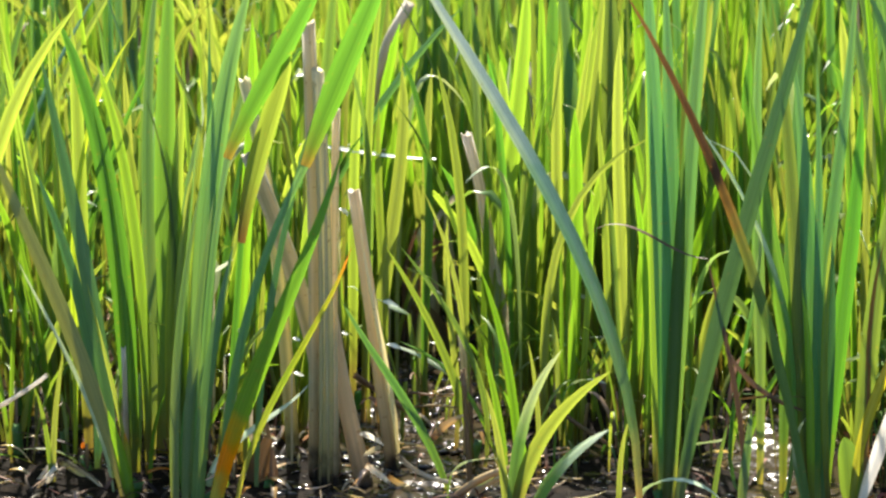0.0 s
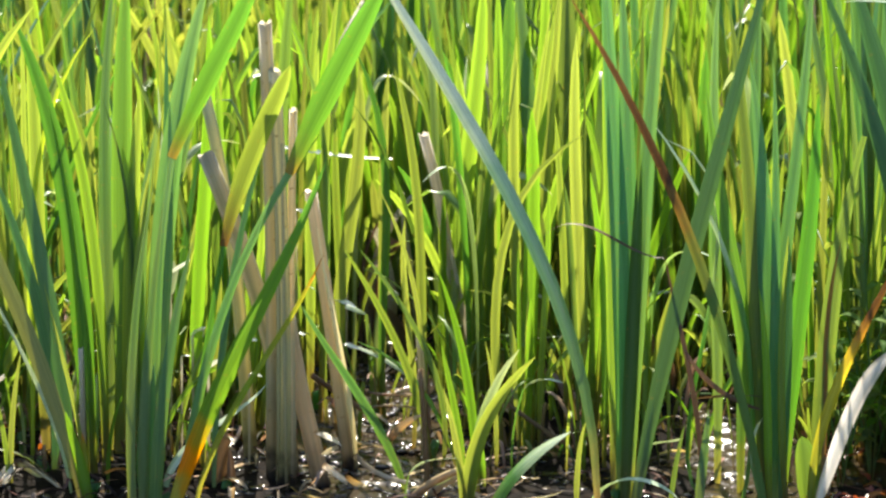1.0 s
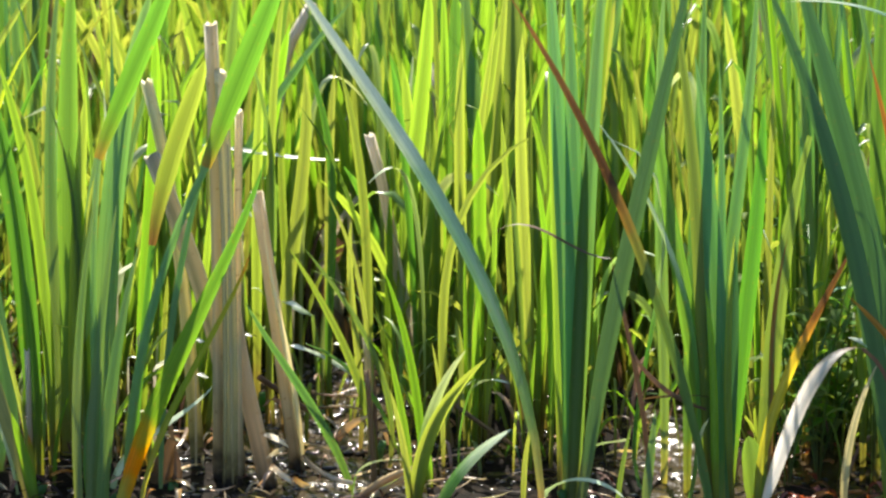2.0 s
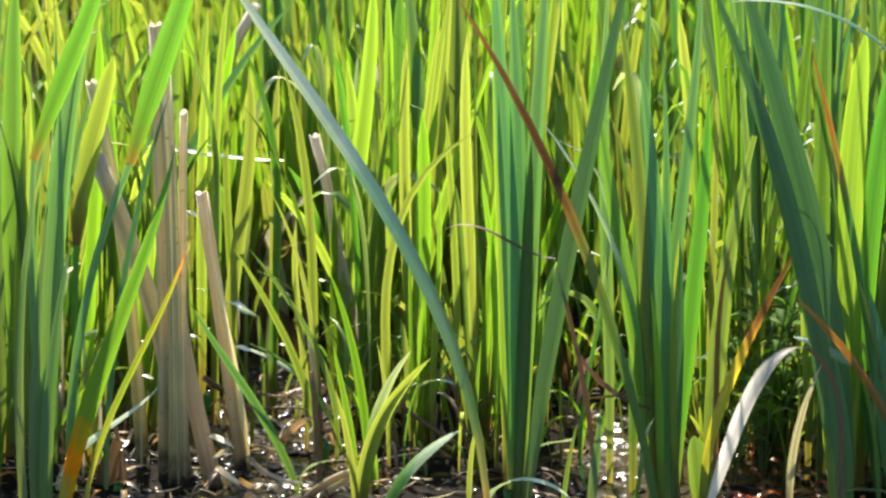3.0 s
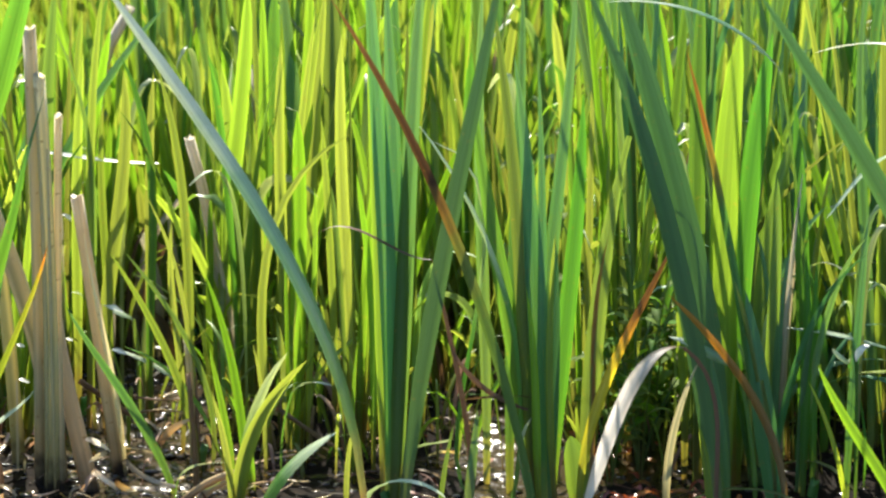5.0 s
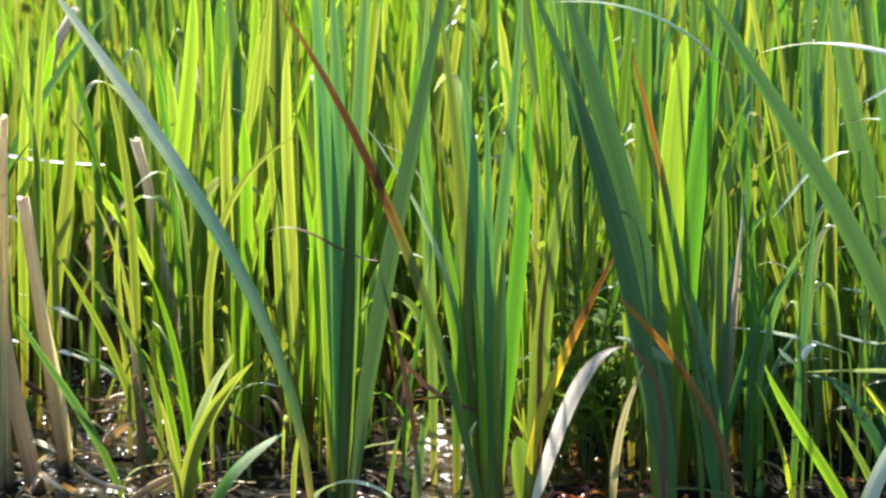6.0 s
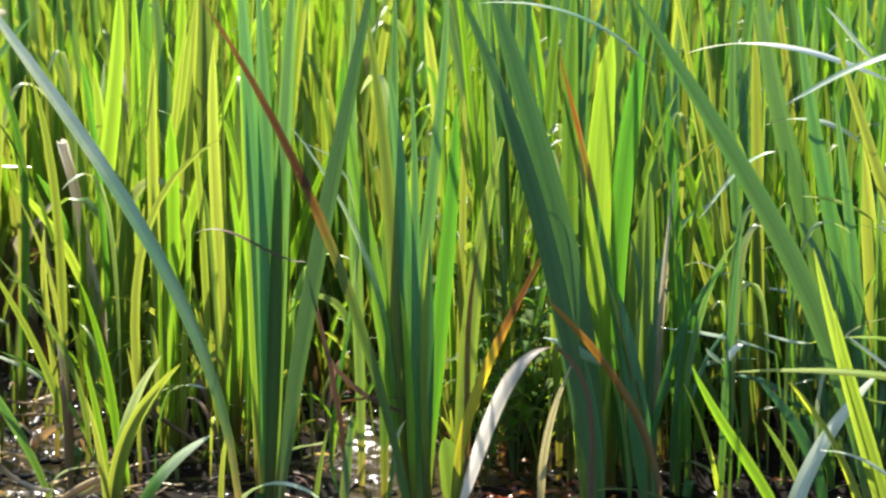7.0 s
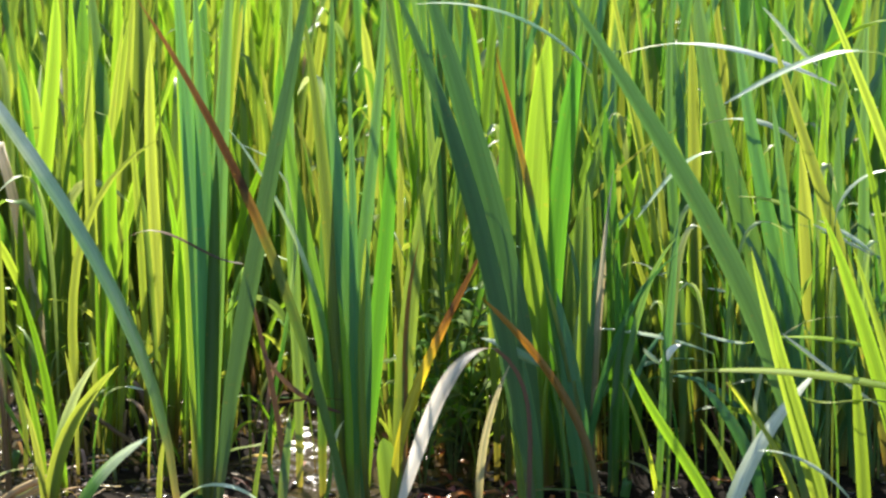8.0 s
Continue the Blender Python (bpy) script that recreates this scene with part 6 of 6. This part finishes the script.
leaf(p, (0.039, -0.030, -0.009), (0.037, -0.030, 0.039), (0.011, -0.030, 0.079), (-0.019, -0.030, 0.114), 0.0056, leaf_lime)
leaf(p, (0.014, -0.010, -0.009), (0.013, -0.010, 0.038), (-0.008, -0.010, 0.080), (-0.041, -0.010, 0.111), 0.0105, leaf_deep)
leaf(p, (0.013, 0.030, -0.009), (0.011, 0.030, 0.059), (-0.006, 0.030, 0.158), (0.087, 0.030, 0.149), 0.0044, leaf_sheen, 30, twist=0)

p = plant("cattail_plant", 0.315, 0.006, "broad sunlit yellow-green cattail leaves", "plant")
sheath(p, 0, 0, 0.0116, 0.03, 324)
leaf(p, (-0.021, -0.006, -0.009), (-0.029, -0.006, 0.118), (-0.034, -0.006, 0.248), (-0.017, -0.006, 0.374), 0.0213, leaf_fresh, taper=0.45, twist=8)
leaf(p, (-0.016, 0.014, -0.009), (-0.021, 0.014, 0.117), (-0.011, 0.014, 0.240), (0.009, 0.014, 0.364), 0.0187, leaf_green, taper=0.5, twist=8)
leaf(p, (-0.045, 0.024, -0.009), (-0.045, 0.024, 0.130), (-0.052, 0.024, 0.271), (-0.045, 0.024, 0.412), 0.0134, leaf_green, taper=0.5)
leaf(p, (0.004, 0.044, -0.009), (0.007, 0.044, 0.095), (-0.004, 0.044, 0.199), (0.038, 0.044, 0.297), 0.0144, leaf_green)
leaf(p, (0.041, 0.034, -0.009), (0.039, 0.034, 0.093), (0.039, 0.034, 0.201), (0.029, 0.034, 0.304), 0.0117, leaf_green, taper=0.5)
leaf(p, (0.008, -0.046, -0.009), (-0.009, -0.046, 0.115), (-0.029, -0.046, 0.240), (-0.062, -0.046, 0.362), 0.0066, leaf_rusty_tip, taper=0.8)
leaf(p, (0.011, -0.056, -0.009), (0.008, -0.056, 0.057), (-0.004, -0.056, 0.121), (-0.024, -0.056, 0.184), 0.0066, leaf_fresh)
leaf(p, (0.018, -0.006, -0.009), (0.016, -0.006, 0.081), (0.022, -0.006, 0.171), (0.033, -0.006, 0.260), 0.0049, dry_grey)

p = plant("cattail_plant", 0.138, -0.025, "dark green cattail clump with many upright sword leaves", "plant")
sheath(p, 0, 0, 0.0150, 0.03, 325)
leaf(p, (0.003, -0.005, -0.009), (-0.009, -0.005, 0.129), (-0.011, -0.005, 0.263), (-0.034, -0.005, 0.401), 0.0132, leaf_green, taper=1.2, foot_width=0.7)
leaf(p, (0.007, -0.005, -0.009), (-0.001, -0.005, 0.114), (0.003, -0.005, 0.236), (-0.017, -0.005, 0.357), 0.0159, leaf_blue, 8, taper=1.2, foot_width=0.8)
leaf(p, (0.007, -0.015, -0.009), (-0.005, -0.015, 0.136), (0.027, -0.015, 0.281), (0.030, -0.015, 0.424), 0.0110, leaf_blue, taper=1.0, foot_width=0.8)
leaf(p, (0.013, 0.005, -0.009), (0.017, 0.005, 0.099), (0.036, 0.005, 0.214), (0.037, 0.005, 0.324), 0.0141, leaf_green, taper=0.9, foot_width=0.6)
leaf(p, (0.005, -0.025, -0.009), (0.004, -0.025, 0.113), (0.007, -0.025, 0.235), (0.001, -0.025, 0.356), 0.0088, leaf_blue, -10, taper=1.4, foot_width=0.8)
leaf(p, (0.003, 0.005, -0.009), (-0.008, 0.005, 0.105), (-0.037, 0.005, 0.219), (-0.050, 0.005, 0.333), 0.0150, leaf_green, taper=1.2, foot_width=0.7)
leaf(p, (0.004, -0.035, -0.009), (-0.002, -0.035, 0.053), (0.003, -0.035, 0.118), (-0.008, -0.035, 0.180), 0.0066, leaf_fresh, taper=0.9)
leaf(p, (0.010, -0.005, -0.009), (0.010, -0.005, 0.071), (0.018, -0.005, 0.151), (0.013, -0.005, 0.232), 0.0150, leaf_deep, 12, taper=1.2, foot_width=0.8)
leaf(p, (-0.018, 0.025, -0.009), (-0.020, 0.025, 0.132), (-0.010, 0.025, 0.273), (-0.009, 0.025, 0.413), 0.0107, leaf_blue, taper=0.9)
leaf(p, (-0.036, 0.055, -0.009), (-0.034, 0.055, 0.129), (-0.048, 0.055, 0.271), (-0.039, 0.055, 0.408), 0.0098, leaf_blue, taper=0.9)

p = plant("cattail_plant", 0.288, -0.038, "broad green cattail clump with leaning sword leaves", "plant")
sheath(p, 0, 0, 0.0132, 0.03, 326)
leaf(p, (-0.009, -0.042, -0.009), (-0.023, -0.042, 0.144), (-0.056, -0.052, 0.293), (-0.119, -0.072, 0.433), 0.0157, leaf_deep, taper=1.0, foot_width=0.7)
leaf(p, (-0.001, 0.008, -0.009), (-0.005, 0.008, 0.143), (-0.048, 0.002, 0.288), (-0.093, -0.012, 0.431), 0.0220, leaf_deep, taper=0.8, foot_width=0.45)
leaf(p, (0.000, -0.022, -0.009), (-0.002, -0.022, 0.037), (-0.007, -0.022, 0.085), (-0.016, -0.022, 0.131), 0.0079, leaf_blue)
leaf(p, (0.038, -0.012, -0.009), (0.031, -0.012, 0.053), (0.024, -0.012, 0.114), (0.012, -0.012, 0.175), 0.0193, leaf_deep, taper=1.4)
leaf(p, (0.003, 0.008, -0.009), (0.002, 0.008, 0.038), (0.004, 0.008, 0.086), (0.009, 0.008, 0.132), 0.0044, leaf_fresh)
leaf(p, (-0.029, 0.058, -0.009), (-0.027, 0.058, 0.086), (-0.038, 0.058, 0.184), (-0.039, 0.058, 0.280), 0.0080, leaf_fresh)

p = plant("cattail_plant", 0.504, 0.048, "blue-green cattail leaves in crowded grass", "plant")
sheath(p, 0, 0, 0.0099, 0.03, 327)
leaf(p, (-0.000, 0.012, -0.009), (-0.008, 0.012, 0.133), (-0.081, 0.012, 0.266), (-0.087, 0.012, 0.410), 0.0171, leaf_blue, taper=0.6)
leaf(p, (0.000, -0.018, -0.009), (-0.002, -0.018, 0.127), (-0.047, -0.018, 0.255), (-0.060, -0.018, 0.388), 0.0143, leaf_blue)
leaf(p, (0.001, -0.038, -0.009), (-0.002, -0.038, 0.100), (-0.017, -0.038, 0.210), (-0.032, -0.038, 0.320), 0.0107, leaf_blue)
leaf(p, (0.037, 0.012, -0.009), (0.041, 0.012, 0.099), (0.017, 0.012, 0.210), (0.036, 0.012, 0.318), 0.0126, leaf_blue)
leaf(p, (0.053, 0.002, -0.009), (0.050, 0.002, 0.126), (0.046, 0.002, 0.259), (0.048, 0.002, 0.393), 0.0099, leaf_blue)
leaf(p, (-0.092, 0.032, -0.009), (-0.085, 0.032, 0.126), (-0.115, 0.032, 0.260), (-0.102, 0.032, 0.393), 0.0091, leaf_blue)

p = plant("marsh_grass", 0.548, 0.014, "tall fresh green grass leaning together", "plant", "grass tufts")
leaf(p, (0.019, -0.054, -0.009), (0.007, -0.054, 0.126), (-0.044, -0.054, 0.251), (-0.084, -0.054, 0.379), 0.0119, leaf_fresh)
leaf(p, (0.048, -0.074, -0.009), (0.068, -0.074, 0.152), (0.011, -0.074, 0.280), (-0.049, -0.074, 0.419), 0.0109, leaf_fresh)
leaf(p, (0.032, -0.074, -0.009), (0.015, -0.074, 0.114), (0.011, -0.074, 0.239), (-0.032, -0.074, 0.354), 0.0066, leaf_fresh)
leaf(p, (-0.025, 0.046, -0.009), (-0.030, 0.046, 0.082), (-0.038, 0.046, 0.176), (-0.047, 0.046, 0.269), 0.0144, leaf_fresh, taper=0.5)
leaf(p, (-0.010, 0.046, -0.009), (-0.014, 0.046, 0.064), (-0.013, 0.046, 0.137), (-0.019, 0.046, 0.211), 0.0162, leaf_fresh, taper=0.45)
leaf(p, (-0.032, 0.076, -0.010), (-0.039, 0.076, 0.069), (-0.050, 0.076, 0.152), (-0.073, 0.076, 0.228), 0.0182, leaf_green, taper=0.6)
leaf(p, (-0.032, 0.036, -0.009), (-0.025, 0.036, 0.101), (-0.037, 0.036, 0.218), (-0.024, 0.036, 0.330), 0.0090, leaf_fresh, taper=0.6)

p = plant("marsh_grass", 0.502, -0.199, "fresh grass blades rising in front", "plant", "grass tufts")
leaf(p, (-0.003, -0.001, -0.009), (-0.021, -0.001, 0.076), (-0.049, -0.001, 0.159), (-0.069, -0.001, 0.243), 0.0110, leaf_fresh)
leaf(p, (-0.004, -0.021, -0.009), (-0.008, -0.021, 0.063), (-0.043, -0.021, 0.129), (-0.055, -0.021, 0.200), 0.0093, leaf_fresh, taper=0.6)
leaf(p, (0.072, -0.001, -0.009), (0.045, -0.001, 0.085), (0.022, -0.001, 0.178), (-0.016, -0.001, 0.269), 0.0131, leaf_fresh)
leaf(p, (0.077, -0.001, -0.009), (0.061, -0.001, 0.077), (0.035, -0.001, 0.162), (0.007, -0.001, 0.243), 0.0085, leaf_fresh)
leaf(p, (0.019, -0.021, -0.009), (0.019, -0.021, 0.045), (0.013, -0.021, 0.102), (0.008, -0.021, 0.156), 0.0105, leaf_fresh, taper=0.6)
leaf(p, (-0.022, -0.021, -0.009), (-0.025, -0.021, 0.051), (-0.051, -0.021, 0.102), (-0.087, -0.021, 0.146), 0.0050, leaf_fresh)
leaf(p, (-0.063, 0.049, -0.009), (-0.058, 0.049, 0.033), (-0.079, 0.049, 0.066), (-0.100, 0.049, 0.098), 0.0060, leaf_green)
leaf(p, (-0.076, 0.019, -0.009), (-0.090, 0.019, 0.051), (-0.134, 0.019, 0.093), (-0.157, 0.019, 0.148), 0.0085, leaf_fresh, taper=0.8)

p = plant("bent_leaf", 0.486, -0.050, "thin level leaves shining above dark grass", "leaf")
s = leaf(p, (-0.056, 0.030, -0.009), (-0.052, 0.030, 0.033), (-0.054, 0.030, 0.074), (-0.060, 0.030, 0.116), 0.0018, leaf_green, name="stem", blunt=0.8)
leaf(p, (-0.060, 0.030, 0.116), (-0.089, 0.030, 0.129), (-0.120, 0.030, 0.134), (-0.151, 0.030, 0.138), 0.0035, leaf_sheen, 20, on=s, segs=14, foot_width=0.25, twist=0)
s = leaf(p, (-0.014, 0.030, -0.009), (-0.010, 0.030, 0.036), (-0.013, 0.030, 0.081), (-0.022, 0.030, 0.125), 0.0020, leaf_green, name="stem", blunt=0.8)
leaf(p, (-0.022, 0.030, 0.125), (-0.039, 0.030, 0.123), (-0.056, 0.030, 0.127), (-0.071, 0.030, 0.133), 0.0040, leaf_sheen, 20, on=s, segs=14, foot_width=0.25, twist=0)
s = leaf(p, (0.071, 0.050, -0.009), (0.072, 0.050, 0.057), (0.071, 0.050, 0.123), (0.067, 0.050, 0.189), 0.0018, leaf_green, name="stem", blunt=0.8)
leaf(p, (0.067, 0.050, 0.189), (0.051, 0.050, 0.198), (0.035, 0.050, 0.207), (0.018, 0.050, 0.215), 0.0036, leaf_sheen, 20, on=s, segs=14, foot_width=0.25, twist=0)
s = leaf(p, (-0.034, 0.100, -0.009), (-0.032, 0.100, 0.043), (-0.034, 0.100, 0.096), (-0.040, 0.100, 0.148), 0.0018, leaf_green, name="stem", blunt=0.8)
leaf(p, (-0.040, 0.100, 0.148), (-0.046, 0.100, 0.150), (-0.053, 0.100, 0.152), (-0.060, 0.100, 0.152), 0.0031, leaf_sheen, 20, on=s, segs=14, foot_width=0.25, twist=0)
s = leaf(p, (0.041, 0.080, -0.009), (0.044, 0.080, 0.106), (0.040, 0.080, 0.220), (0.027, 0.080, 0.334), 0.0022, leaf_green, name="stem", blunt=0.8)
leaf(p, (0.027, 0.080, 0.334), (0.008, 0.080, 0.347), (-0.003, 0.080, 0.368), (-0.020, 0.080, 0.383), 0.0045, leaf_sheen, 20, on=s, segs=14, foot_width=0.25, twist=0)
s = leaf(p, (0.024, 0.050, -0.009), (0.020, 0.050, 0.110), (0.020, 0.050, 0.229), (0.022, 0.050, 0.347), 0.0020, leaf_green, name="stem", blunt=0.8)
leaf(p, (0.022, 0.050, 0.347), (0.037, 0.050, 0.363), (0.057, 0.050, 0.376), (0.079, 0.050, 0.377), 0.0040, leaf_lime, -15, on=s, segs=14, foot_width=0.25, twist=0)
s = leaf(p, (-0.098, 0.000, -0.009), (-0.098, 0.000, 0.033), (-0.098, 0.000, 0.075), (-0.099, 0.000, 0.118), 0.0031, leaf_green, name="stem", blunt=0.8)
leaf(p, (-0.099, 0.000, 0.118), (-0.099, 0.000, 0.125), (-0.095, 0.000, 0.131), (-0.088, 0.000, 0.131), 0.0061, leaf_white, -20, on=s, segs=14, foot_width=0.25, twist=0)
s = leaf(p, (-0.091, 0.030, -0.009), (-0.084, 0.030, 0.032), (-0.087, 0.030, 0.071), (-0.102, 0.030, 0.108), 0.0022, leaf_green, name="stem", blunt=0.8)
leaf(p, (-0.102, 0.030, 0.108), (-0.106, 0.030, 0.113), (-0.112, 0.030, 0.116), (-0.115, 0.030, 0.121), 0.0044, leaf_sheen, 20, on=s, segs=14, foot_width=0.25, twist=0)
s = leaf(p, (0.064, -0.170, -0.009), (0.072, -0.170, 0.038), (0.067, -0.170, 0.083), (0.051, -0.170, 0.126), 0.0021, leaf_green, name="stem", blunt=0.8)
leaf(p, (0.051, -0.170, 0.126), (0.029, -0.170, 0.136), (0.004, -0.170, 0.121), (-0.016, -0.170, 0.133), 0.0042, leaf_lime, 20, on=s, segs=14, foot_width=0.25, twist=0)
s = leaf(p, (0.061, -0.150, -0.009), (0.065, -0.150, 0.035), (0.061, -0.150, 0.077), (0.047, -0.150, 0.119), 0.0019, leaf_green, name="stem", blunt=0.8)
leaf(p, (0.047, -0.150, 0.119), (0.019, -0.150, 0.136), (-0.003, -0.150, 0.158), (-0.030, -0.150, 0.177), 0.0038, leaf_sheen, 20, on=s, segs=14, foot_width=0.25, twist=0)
s = leaf(p, (0.029, -0.050, -0.009), (0.030, -0.050, 0.035), (0.028, -0.050, 0.078), (0.022, -0.050, 0.122), 0.0018, leaf_green, name="stem", blunt=0.8)
leaf(p, (0.022, -0.050, 0.122), (0.002, -0.050, 0.132), (-0.014, -0.050, 0.158), (-0.040, -0.050, 0.152), 0.0035, leaf_green, 20, on=s, segs=14, foot_width=0.25, twist=0)

build_tall_cattails()
build_back_rows()
build_side_thickets()
build_weeds()
build_clods()
build_litter()
build_bent_leaves()
build_shoots()
build_far_stand()


def motions():
    """The wind dies down: leaves swing about their feet, then stand still."""
    for ob, turns in swaying:
        walk(ob, [(t, pose(*ob.location, 0, a, 0)) for t, a in turns])


motions()
